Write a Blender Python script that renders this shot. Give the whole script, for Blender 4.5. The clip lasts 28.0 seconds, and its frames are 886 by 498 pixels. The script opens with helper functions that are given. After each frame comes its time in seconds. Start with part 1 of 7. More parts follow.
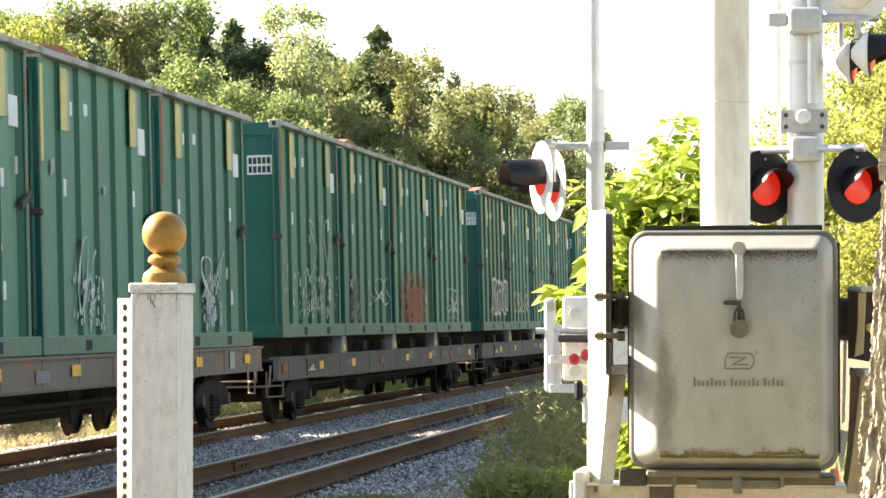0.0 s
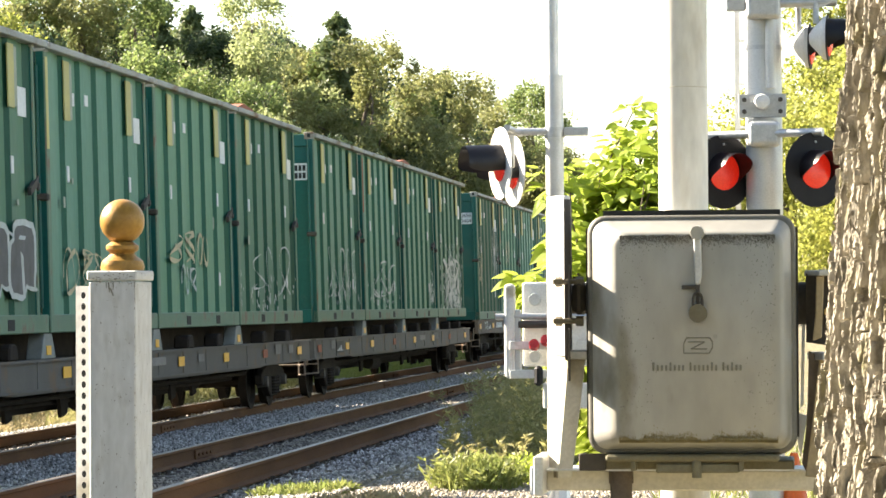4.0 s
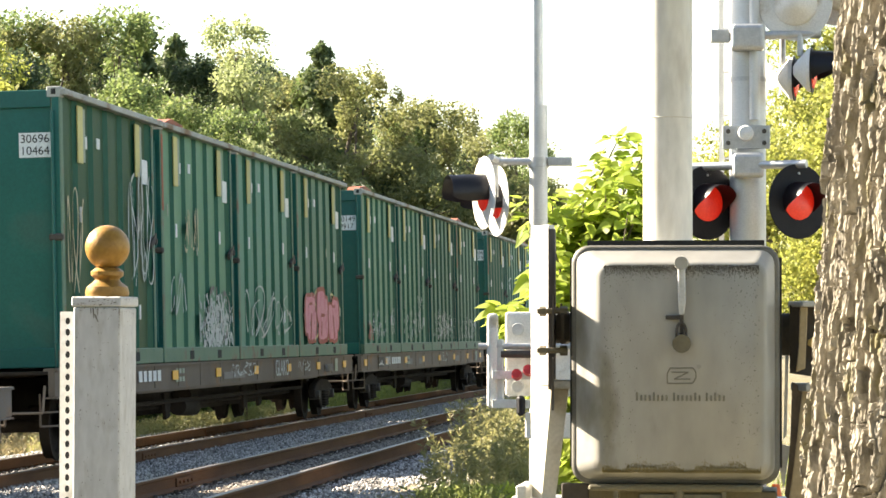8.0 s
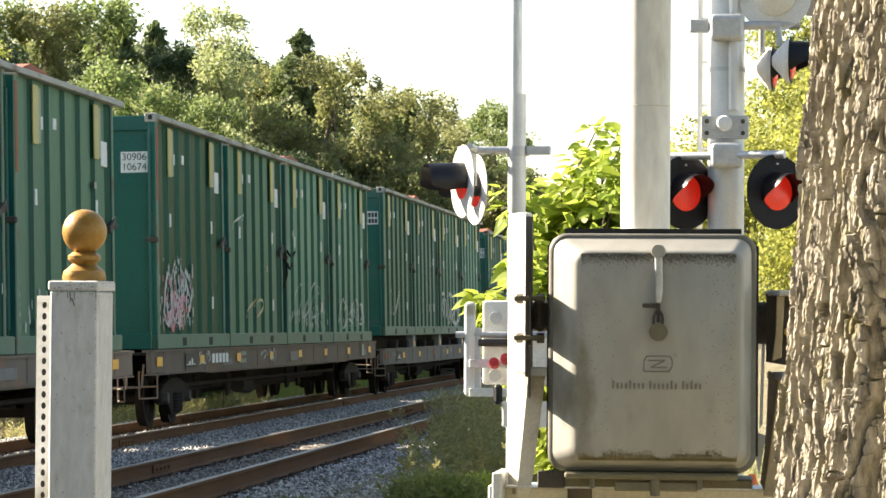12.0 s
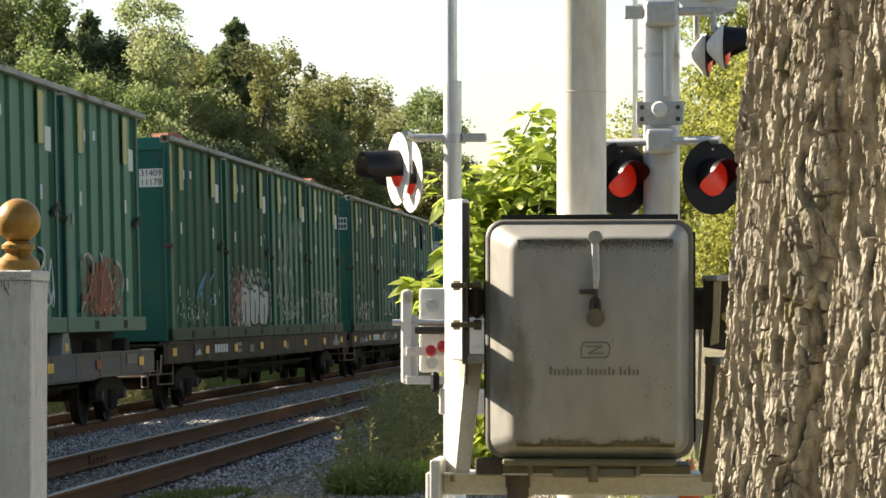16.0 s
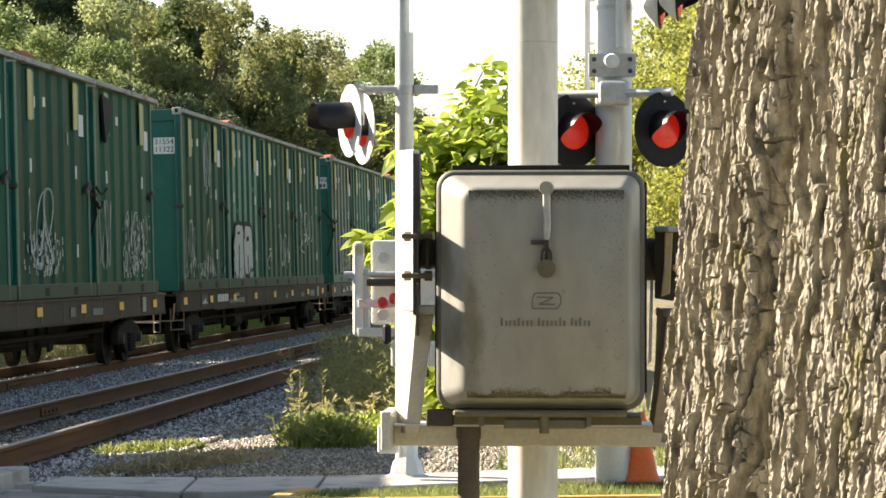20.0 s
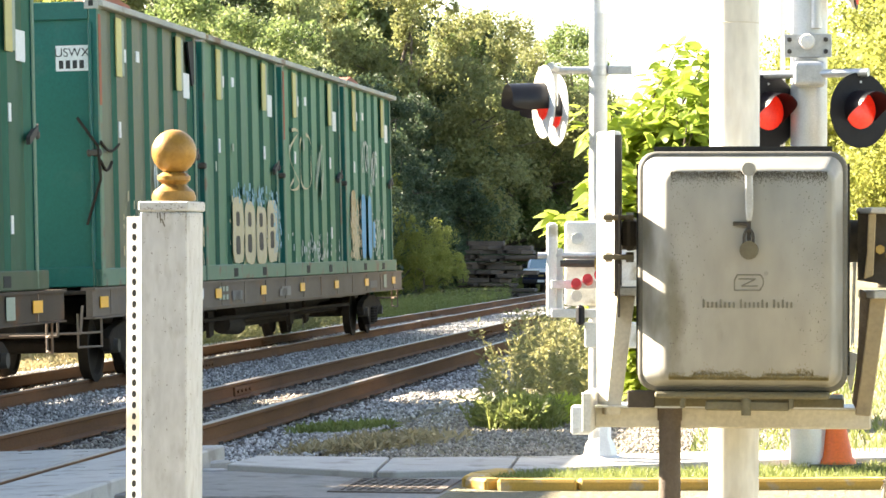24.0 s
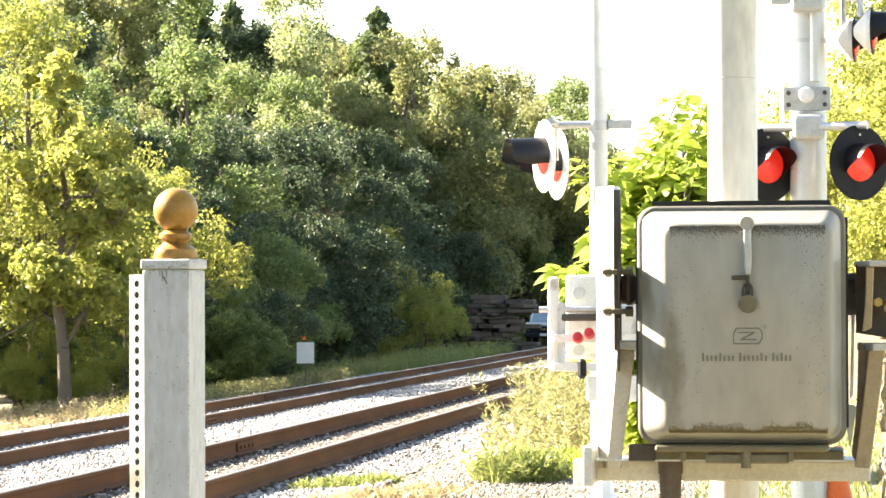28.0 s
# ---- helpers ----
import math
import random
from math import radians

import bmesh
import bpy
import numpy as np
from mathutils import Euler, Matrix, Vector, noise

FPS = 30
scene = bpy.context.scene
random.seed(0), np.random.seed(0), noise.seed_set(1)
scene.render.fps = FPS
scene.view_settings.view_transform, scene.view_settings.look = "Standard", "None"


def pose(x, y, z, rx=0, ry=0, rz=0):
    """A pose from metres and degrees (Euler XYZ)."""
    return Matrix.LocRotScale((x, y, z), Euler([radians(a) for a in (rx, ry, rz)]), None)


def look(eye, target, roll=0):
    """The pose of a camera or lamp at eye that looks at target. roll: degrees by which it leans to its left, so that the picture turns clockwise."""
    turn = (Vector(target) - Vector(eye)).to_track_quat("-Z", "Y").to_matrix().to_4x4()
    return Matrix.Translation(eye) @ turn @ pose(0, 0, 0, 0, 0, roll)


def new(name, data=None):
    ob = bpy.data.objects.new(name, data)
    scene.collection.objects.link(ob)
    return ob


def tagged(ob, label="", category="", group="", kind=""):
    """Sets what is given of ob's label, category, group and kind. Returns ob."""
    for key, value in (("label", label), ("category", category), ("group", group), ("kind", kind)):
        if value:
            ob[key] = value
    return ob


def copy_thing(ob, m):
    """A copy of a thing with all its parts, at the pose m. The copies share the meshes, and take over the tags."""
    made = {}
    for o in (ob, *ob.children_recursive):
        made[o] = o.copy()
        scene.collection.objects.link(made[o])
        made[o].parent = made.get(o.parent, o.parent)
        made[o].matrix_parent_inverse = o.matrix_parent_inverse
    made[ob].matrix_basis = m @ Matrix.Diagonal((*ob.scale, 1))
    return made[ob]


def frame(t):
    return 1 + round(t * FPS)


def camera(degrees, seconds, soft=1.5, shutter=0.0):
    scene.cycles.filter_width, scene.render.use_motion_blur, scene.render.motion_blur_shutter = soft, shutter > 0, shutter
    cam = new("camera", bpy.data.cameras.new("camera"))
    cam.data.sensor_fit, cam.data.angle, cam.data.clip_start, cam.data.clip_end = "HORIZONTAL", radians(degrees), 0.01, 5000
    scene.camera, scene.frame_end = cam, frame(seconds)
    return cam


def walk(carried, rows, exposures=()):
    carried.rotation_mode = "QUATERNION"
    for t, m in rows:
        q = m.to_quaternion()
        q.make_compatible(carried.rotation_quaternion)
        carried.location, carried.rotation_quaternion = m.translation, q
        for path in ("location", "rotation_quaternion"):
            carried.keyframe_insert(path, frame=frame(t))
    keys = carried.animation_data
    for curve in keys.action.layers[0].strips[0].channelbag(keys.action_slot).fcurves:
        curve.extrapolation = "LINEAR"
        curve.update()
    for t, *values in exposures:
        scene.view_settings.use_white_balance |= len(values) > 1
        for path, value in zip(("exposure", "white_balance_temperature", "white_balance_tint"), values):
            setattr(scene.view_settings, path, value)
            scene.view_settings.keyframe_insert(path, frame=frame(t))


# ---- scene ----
def aim(x, y, z, left, up, roll):
    """Camera pose: degrees to the left of the track's direction, up, and roll."""
    a, b = radians(left), radians(up)
    way = Vector((-math.sin(a) * math.cos(b), math.cos(a) * math.cos(b), math.sin(b)))
    eye = Vector((x, y, z))
    return look(eye, eye + way, roll)


# World: y runs along the track away from the crossing, x to the right, z = 0 at the nearest rail's top.
FOV = 16.17
cam = camera(FOV, 28.0, soft=1.6)
PATH = [
    (0.0, aim(0.0008, -0.0036, 1.4889, 7.462, 1.270, -0.019)),
    (0.5, aim(0.0027, -0.0106, 1.4867, 7.132, 1.059, 0.070)),
    (1.0, aim(0.0052, 0.0014, 1.4880, 6.879, 1.298, -0.094)),
    (1.5, aim(0.0043, -0.0045, 1.4881, 6.819, 1.221, -0.142)),
    (2.0, aim(0.0065, -0.0052, 1.4901, 6.786, 1.311, -0.084)),
    (2.5, aim(0.0028, -0.0021, 1.4910, 6.765, 1.641, -0.014)),
    (3.0, aim(0.0081, -0.0001, 1.4914, 6.759, 1.405, -0.227)),
    (3.5, aim(0.0063, -0.0071, 1.4899, 6.741, 1.172, -0.318)),
    (5.5, aim(0.0053, -0.0072, 1.4813, 6.545, 0.783, -0.532)),
    (6.0, aim(0.0065, -0.0160, 1.4792, 6.225, 0.740, -0.471)),
    (6.5, aim(0.0037, -0.0185, 1.4843, 6.490, 1.241, -0.403)),
    (7.0, aim(0.0009, -0.0251, 1.4870, 6.939, 1.360, -0.236)),
    (7.5, aim(0.0025, -0.0169, 1.4850, 6.826, 1.450, -0.045)),
    (8.0, aim(0.0008, -0.0128, 1.4847, 6.408, 1.562, 0.061)),
    (8.5, aim(0.0042, -0.0070, 1.4828, 6.290, 1.616, -0.068)),
    (9.0, aim(0.0015, -0.0104, 1.4829, 6.541, 1.549, -0.029)),
    (9.5, aim(-0.0005, -0.0077, 1.4846, 6.766, 1.558, 0.013)),
    (10.0, aim(-0.0010, -0.0155, 1.4845, 6.702, 1.604, 0.147)),
    (10.5, aim(0.0003, -0.0181, 1.4813, 6.632, 1.593, -0.059)),
    (11.0, aim(0.0014, -0.0170, 1.4836, 6.544, 1.626, 0.163)),
    (11.5, aim(0.0040, -0.0137, 1.4814, 6.553, 1.655, 0.342)),
    (12.0, aim(0.0040, -0.0161, 1.4781, 6.011, 1.365, 0.402)),
    (12.5, aim(0.0071, -0.0157, 1.4761, 5.925, 1.308, 0.321)),
    (13.0, aim(0.0117, -0.0146, 1.4700, 5.328, 1.317, 0.029)),
    (13.5, aim(0.0145, -0.0136, 1.4688, 4.986, 1.407, -0.166)),
    (15.5, aim(-0.0033, 0.0242, 1.4767, 4.945, 1.338, 0.156)),
    (16.0, aim(0.0002, 0.0120, 1.4759, 4.833, 1.149, -0.004)),
    (16.5, aim(-0.0004, 0.0051, 1.4745, 4.702, 1.168, 0.078)),
    (17.0, aim(0.0027, 0.0043, 1.4805, 4.690, 1.275, -0.045)),
    (17.5, aim(0.0037, -0.0064, 1.4757, 4.722, 1.054, 0.060)),
    (18.0, aim(0.0043, -0.0020, 1.4796, 4.063, 1.279, 0.048)),
    (18.5, aim(0.0015, 0.0173, 1.4760, 4.011, 0.829, 0.249)),
    (19.0, aim(0.0002, 0.0195, 1.4729, 4.306, 0.675, 0.166)),
    (19.5, aim(0.0034, 0.0165, 1.4712, 3.924, 0.498, 0.008)),
    (20.0, aim(0.0031, 0.0423, 1.4697, 3.963, 0.286, 0.017)),
    (20.5, aim(0.0041, 0.0395, 1.4701, 3.796, 0.012, 0.142)),
    (21.0, aim(0.0037, 0.0293, 1.4661, 4.759, -0.102, 0.200)),
    (21.5, aim(0.0008, 0.0527, 1.4674, 4.989, 0.235, -0.120)),
    (23.5, aim(-0.0275, 0.0267, 1.4690, 6.560, 0.250, 0.196)),
    (24.0, aim(-0.0349, 0.0292, 1.4710, 7.415, -0.072, 0.116)),
    (24.5, aim(-0.0359, 0.0241, 1.4731, 7.429, 0.266, -0.097)),
    (25.0, aim(-0.0337, 0.0114, 1.4708, 7.140, 0.276, 0.162)),
    (25.5, aim(-0.0300, 0.0114, 1.4747, 6.859, 0.695, 0.255)),
    (26.0, aim(-0.0295, 0.0073, 1.4738, 7.019, 0.788, 0.240)),
    (26.5, aim(-0.0273, -0.0197, 1.4779, 7.182, 0.928, 0.083)),
    (27.0, aim(-0.0250, -0.0199, 1.4771, 7.205, 0.933, -0.053)),
    (27.5, aim(-0.0260, 0.0018, 1.4752, 7.333, 1.107, 0.013)),
    (28.0, aim(-0.0228, -0.0250, 1.4749, 7.454, 0.923, -0.235)),
]
EXPOSURES = [(t, e, 7400, 12) for t, e in ((0.0, 2.8), (3.0, 2.65), (6.0, 2.8), (8.0, 2.6), (9.0, 2.5), (13.0, 2.3), (17.0, 1.68), (19.0, 1.72), (20.0, 2.05), (21.0, 2.28), (24.0, 3.2), (25.0, 3.25), (26.0, 3.25), (28.0, 3.15))]
walk(cam, PATH, EXPOSURES)

# ---- world and sun ----
SUN_LEFT, SUN_UP = 70.0, 30.5      # degrees left of the track's direction, and above the horizon
world = bpy.data.worlds.new("world")
scene.world = world
world.use_nodes = True
wt = world.node_tree
sky = wt.nodes.new("ShaderNodeTexSky")
sky.sky_type, sky.sun_disc = "NISHITA", False
sky.sun_elevation, sky.sun_rotation = radians(SUN_UP), radians(-SUN_LEFT)
sky.air_density, sky.dust_density, sky.ozone_density = 1.0, 0.9, 1.0
wt.nodes["Background"].inputs["Strength"].default_value = 0.062
wt.links.new(sky.outputs["Color"], wt.nodes["Background"].inputs["Color"])
sun = new("sun", bpy.data.lights.new("sun", "SUN"))
sun.data.energy, sun.data.angle, sun.data.color = 5.0, radians(0.5), (1.0, 0.93, 0.82)
_a, _b = radians(SUN_LEFT), radians(SUN_UP)
sun.matrix_basis = look((-math.sin(_a) * math.cos(_b) * 50, math.cos(_a) * math.cos(_b) * 50, math.sin(_b) * 50), (0, 0, 0))


# ---- materials ----
def material(name, c1, c2=None, rough=0.7, metal=0.0, scale=6.0, fine=60.0, bump=0.15, stretch=(1, 1, 1), c3=None, stain=2.0,
             vary=0.0, island=False, hue=0.0, spec=0.4, depth=0.01, coat=0.0, amount=0.5):
    """Two tones mixed by noise at two scales, optional stains in a third tone, and fine relief. vary: change of value from piece to piece."""
    m = bpy.data.materials.new(name)
    m.use_nodes = True
    t, n = m.node_tree, m.node_tree.nodes
    b = n["Principled BSDF"]
    b.inputs["Roughness"].default_value, b.inputs["Metallic"].default_value = rough, metal
    b.inputs["Specular IOR Level"].default_value = spec
    b.inputs["Coat Weight"].default_value = coat
    co = n.new("ShaderNodeTexCoord")
    info = n.new("ShaderNodeObjectInfo")
    mp = n.new("ShaderNodeMapping")
    mp.inputs["Scale"].default_value = stretch
    off = n.new("ShaderNodeVectorMath")
    off.operation = "MULTIPLY_ADD"
    cmb = n.new("ShaderNodeCombineXYZ")
    for i in range(3):
        t.links.new(info.outputs["Random"], cmb.inputs[i])
    t.links.new(cmb.outputs[0], off.inputs[0])
    off.inputs[1].default_value = (37.0, 91.0, 53.0)
    t.links.new(co.outputs["Object"], off.inputs[2])
    t.links.new(off.outputs[0], mp.inputs["Vector"])

    def noise_tex(s, detail=4.0):
        k = n.new("ShaderNodeTexNoise")
        k.inputs["Scale"].default_value, k.inputs["Detail"].default_value = s, detail
        t.links.new(mp.outputs[0], k.inputs["Vector"])
        return k

    big, small = noise_tex(scale), noise_tex(fine, 6.0)
    ramp = n.new("ShaderNodeMapRange")
    ramp.inputs["From Min"].default_value, ramp.inputs["From Max"].default_value = 0.5 - amount * 0.6, 0.5 + amount * 0.6
    t.links.new(big.outputs["Fac"], ramp.inputs["Value"])
    mix = n.new("ShaderNodeMix")
    mix.data_type = "RGBA"
    mix.inputs["A"].default_value = (*c1, 1)
    mix.inputs["B"].default_value = (*(c2 or [v * 0.7 for v in c1]), 1)
    t.links.new(ramp.outputs[0], mix.inputs["Factor"])
    out = mix.outputs["Result"]
    if c3:
        st = noise_tex(stain, 8.0)
        r2 = n.new("ShaderNodeMapRange")
        r2.inputs["From Min"].default_value, r2.inputs["From Max"].default_value = 0.56, 0.68
        t.links.new(st.outputs["Fac"], r2.inputs["Value"])
        mx = n.new("ShaderNodeMix")
        mx.data_type = "RGBA"
        mx.inputs["B"].default_value = (*c3, 1)
        t.links.new(out, mx.inputs["A"])
        t.links.new(r2.outputs[0], mx.inputs["Factor"])
        out = mx.outputs["Result"]
    hsv = n.new("ShaderNodeHueSaturation")
    t.links.new(out, hsv.inputs["Color"])
    val = n.new("ShaderNodeMath")
    val.operation = "MULTIPLY_ADD"
    t.links.new(small.outputs["Fac"], val.inputs[0])
    val.inputs[1].default_value, val.inputs[2].default_value = 0.5, 0.75
    value = val.outputs[0]
    if vary:
        rnd = info.outputs["Random"]
        if island:
            rnd = n.new("ShaderNodeNewGeometry").outputs["Random Per Island"]
        v2 = n.new("ShaderNodeMath")
        v2.operation = "MULTIPLY_ADD"
        t.links.new(rnd, v2.inputs[0])
        v2.inputs[1].default_value, v2.inputs[2].default_value = 2 * vary, 1 - vary
        v3 = n.new("ShaderNodeMath")
        v3.operation = "MULTIPLY"
        t.links.new(value, v3.inputs[0])
        t.links.new(v2.outputs[0], v3.inputs[1])
        value = v3.outputs[0]
    t.links.new(value, hsv.inputs["Value"])
    if hue:
        hm = n.new("ShaderNodeMath")
        hm.operation, hm.inputs[1].default_value, hm.inputs[2].default_value = "MULTIPLY_ADD", 2 * hue, 0.5 - hue
        fr = n.new("ShaderNodeMath")
        fr.operation, fr.inputs[1].default_value = "MULTIPLY", 7.31
        fc = n.new("ShaderNodeMath")
        fc.operation = "FRACT"
        t.links.new(info.outputs["Random"], fr.inputs[0])
        t.links.new(fr.outputs[0], fc.inputs[0])
        t.links.new(fc.outputs[0], hm.inputs[0])
        t.links.new(hm.outputs[0], hsv.inputs["Hue"])
    t.links.new(hsv.outputs[0], b.inputs["Base Color"])
    if bump:
        bp = n.new("ShaderNodeBump")
        bp.inputs["Strength"].default_value, bp.inputs["Distance"].default_value = bump, depth
        t.links.new(small.outputs["Fac"], bp.inputs["Height"])
        t.links.new(bp.outputs[0], b.inputs["Normal"])
    return m


def leaf_material(name, c1, c2, through_light=0.45, vary=0.35):
    """Thin leaves: colour differs from leaf to leaf, and part of the light passes through."""
    m = bpy.data.materials.new(name)
    m.use_nodes = True
    t, n = m.node_tree, m.node_tree.nodes
    b = n["Principled BSDF"]
    b.inputs["Roughness"].default_value, b.inputs["Specular IOR Level"].default_value = 0.55, 0.3
    geo = n.new("ShaderNodeNewGeometry")
    co = n.new("ShaderNodeTexCoord")
    ns = n.new("ShaderNodeTexNoise")
    ns.inputs["Scale"].default_value = 0.5
    t.links.new(co.outputs["Object"], ns.inputs["Vector"])
    add = n.new("ShaderNodeMath")
    add.operation = "MULTIPLY_ADD"
    t.links.new(geo.outputs["Random Per Island"], add.inputs[0])
    add.inputs[1].default_value = 0.6
    t.links.new(ns.outputs["Fac"], add.inputs[2])
    sub = n.new("ShaderNodeMath")
    sub.operation, sub.inputs[1].default_value, sub.use_clamp = "SUBTRACT", 0.3, True
    t.links.new(add.outputs[0], sub.inputs[0])
    mix = n.new("ShaderNodeMix")
    mix.data_type = "RGBA"
    mix.inputs["A"].default_value, mix.inputs["B"].default_value = (*c1, 1), (*c2, 1)
    t.links.new(sub.outputs[0], mix.inputs["Factor"])
    tr = n.new("ShaderNodeBsdfTranslucent")
    ms = n.new("ShaderNodeMixShader")
    ms.inputs[0].default_value = through_light
    t.links.new(mix.outputs["Result"], b.inputs["Base Color"])
    t.links.new(mix.outputs["Result"], tr.inputs["Color"])
    t.links.new(b.outputs[0], ms.inputs[1])
    t.links.new(tr.outputs[0], ms.inputs[2])
    t.links.new(ms.outputs[0], n["Material Output"].inputs["Surface"])
    return m


M_white = material("white_paint", (0.72, 0.72, 0.70), (0.60, 0.59, 0.55), 0.5, scale=4, fine=90, bump=0.05, c3=(0.42, 0.38, 0.30), stain=5)
M_silver = material("aluminium_paint", (0.62, 0.63, 0.63), (0.50, 0.51, 0.50), 0.42, 0.35, scale=5, fine=120, bump=0.05)
M_galv = material("galvanised_steel", (0.55, 0.56, 0.56), (0.40, 0.41, 0.42), 0.45, 0.6, scale=25, fine=120, bump=0.05)
M_cream = material("weathered_cream_paint", (0.60, 0.57, 0.49), (0.50, 0.46, 0.37), 0.55, scale=6, fine=90, bump=0.06, c3=(0.30, 0.25, 0.17), stain=7)
M_box = material("cast_aluminium", (0.385, 0.378, 0.350), (0.30, 0.294, 0.266), 0.48, 0.2, scale=3.0, fine=16, bump=0.05, depth=0.003, amount=0.7, stretch=(1, 1, 0.45), c3=(0.205, 0.192, 0.150), stain=6)
M_tan = material("tan_grimy_paint", (0.38, 0.30, 0.18), (0.30, 0.235, 0.145), 0.6, scale=8, fine=90, bump=0.06, c3=(0.2, 0.16, 0.11), stain=7)
M_lip = material("olive_grime_lip", (0.20, 0.18, 0.115), (0.13, 0.115, 0.075), 0.7, 0.1, scale=14, fine=120, bump=0.15)
M_flange = material("dark_flange", (0.17, 0.165, 0.145), (0.12, 0.115, 0.10), 0.6, 0.2, scale=8, fine=120, bump=0.1)
M_mildew = material("black_mildew", (0.115, 0.107, 0.088), (0.18, 0.168, 0.14), 0.9, scale=60, fine=220, bump=0.1)
M_bronze = material("dull_bronze", (0.17, 0.15, 0.10), (0.12, 0.105, 0.075), 0.5, 0.4, scale=40, fine=160, bump=0.1)
M_mast = material("cream_white_mast_paint", (0.71, 0.70, 0.655), (0.65, 0.635, 0.58), 0.5, scale=3, fine=40, bump=0.04, stretch=(1, 1, 0.3), c3=(0.57, 0.53, 0.45), stain=7)
# darker than the box: paints the shade that cast relief catches
M_relief = material("relief_shade_tone", (0.225, 0.215, 0.18), (0.17, 0.16, 0.13), 0.6, 0.2, scale=30, fine=170, bump=0.1)
M_grime = material("lichen_grime", (0.27, 0.225, 0.115), (0.185, 0.15, 0.075), 0.9, scale=60, fine=220, bump=0.3)
M_black = material("black_enamel", (0.010, 0.010, 0.013), (0.016, 0.016, 0.018), 0.6, scale=8, fine=80, bump=0.03, spec=0.2)
M_hood = material("gloss_black_hood", (0.012, 0.012, 0.016), (0.02, 0.02, 0.024), 0.36, scale=8, fine=80, bump=0.02, spec=0.6)
M_rubber = material("black_rubber", (0.02, 0.02, 0.02), (0.03, 0.03, 0.028), 0.8, scale=20)
M_brass = material("brass_nut", (0.50, 0.36, 0.12), (0.35, 0.25, 0.10), 0.4, 0.8, scale=30)
M_steel_dark = material("dark_weathered_steel", (0.05, 0.048, 0.045), (0.09, 0.075, 0.06), 0.75, 0.2, scale=6, fine=70, bump=0.2)
M_red_plastic = material("red_enamel", (0.55, 0.03, 0.03), (0.40, 0.02, 0.02), 0.4, scale=20)
M_lens = material("red_glass_lens", (0.62, 0.03, 0.015), (0.45, 0.015, 0.01), 0.2, scale=60, fine=200, bump=0.2, spec=0.7)
M_lens.node_tree.nodes["Principled BSDF"].inputs["Emission Color"].default_value = (1.0, 0.03, 0.015, 1)
M_lens.node_tree.nodes["Principled BSDF"].inputs["Emission Strength"].default_value = 0.05   # the lamps are flashing
M_wood_white = material("peeling_white_wood", (0.56, 0.572, 0.585), (0.52, 0.53, 0.54), 0.6, scale=7, fine=60, bump=0.03, stretch=(1, 1, 0.35), c3=(0.47, 0.472, 0.47), stain=40, spec=0.25)
M_wood_grey = material("weathered_grey_wood", (0.15, 0.14, 0.13), (0.05, 0.047, 0.045), 0.9, scale=30, fine=160, bump=0.4, stretch=(1, 1, 0.12), c3=(0.26, 0.25, 0.24), stain=22)
M_gold = material("gold_paint", (0.40, 0.225, 0.05), (0.29, 0.155, 0.038), 0.42, 0.15, scale=14, fine=120, bump=0.12, c3=(0.12, 0.05, 0.02), stain=22)
M_rust = material("rusty_rail", (0.175, 0.085, 0.040), (0.105, 0.052, 0.028), 0.85, 0.0, scale=3, fine=60, bump=0.3, stretch=(1, 0.3, 1), spec=0.12)
M_railhead = material("worn_rail_head", (0.24, 0.205, 0.18), (0.17, 0.135, 0.11), 0.45, 0.55, scale=4, fine=40, bump=0.05, stretch=(1, 0.1, 1))
M_tie = material("creosoted_tie", (0.07, 0.055, 0.045), (0.11, 0.09, 0.075), 0.9, scale=6, fine=50, bump=0.4, stretch=(0.2, 1, 1), vary=0.3)
M_pebble = material("brown_grey_pebbles", (0.36, 0.325, 0.275), (0.21, 0.185, 0.15), 0.9, scale=8, fine=60, bump=0.3, vary=0.5, island=True)
M_stone = material("grey_ballast", (0.48, 0.465, 0.445), (0.25, 0.24, 0.23), 0.85, scale=8, fine=60, bump=0.3, vary=0.7, island=True)
M_ballast = material("ballast_bed", (0.27, 0.26, 0.24), (0.15, 0.14, 0.125), 0.95, scale=14, fine=45, bump=0.9, depth=0.05, c3=(0.11, 0.09, 0.07), stain=0.6)
M_ground = material("dry_ground", (0.22, 0.185, 0.125), (0.13, 0.125, 0.065), 0.95, scale=1.6, fine=22, bump=1.0, depth=0.06, c3=(0.27, 0.23, 0.165), stain=0.9)
M_asphalt = material("asphalt", (0.17, 0.17, 0.18), (0.125, 0.125, 0.13), 0.85, scale=2, fine=140, bump=0.4, depth=0.006)
M_concrete_old = material("worn_gutter_concrete", (0.27, 0.25, 0.22), (0.18, 0.165, 0.145), 0.9, scale=5, fine=70, bump=0.5, depth=0.012, c3=(0.13, 0.115, 0.09), stain=4)
M_concrete = material("concrete", (0.42, 0.40, 0.36), (0.33, 0.31, 0.28), 0.85, scale=3, fine=90, bump=0.25, depth=0.006, vary=0.08, c3=(0.25, 0.23, 0.20), stain=4)
M_yellow = material("yellow_kerb_paint", (0.50, 0.30, 0.055), (0.40, 0.235, 0.05), 0.7, scale=5, fine=80, bump=0.3, c3=(0.33, 0.27, 0.19), stain=8)
M_iron = material("cast_iron", (0.16, 0.125, 0.095), (0.10, 0.078, 0.064), 0.75, 0.3, scale=20, fine=120, bump=0.3)
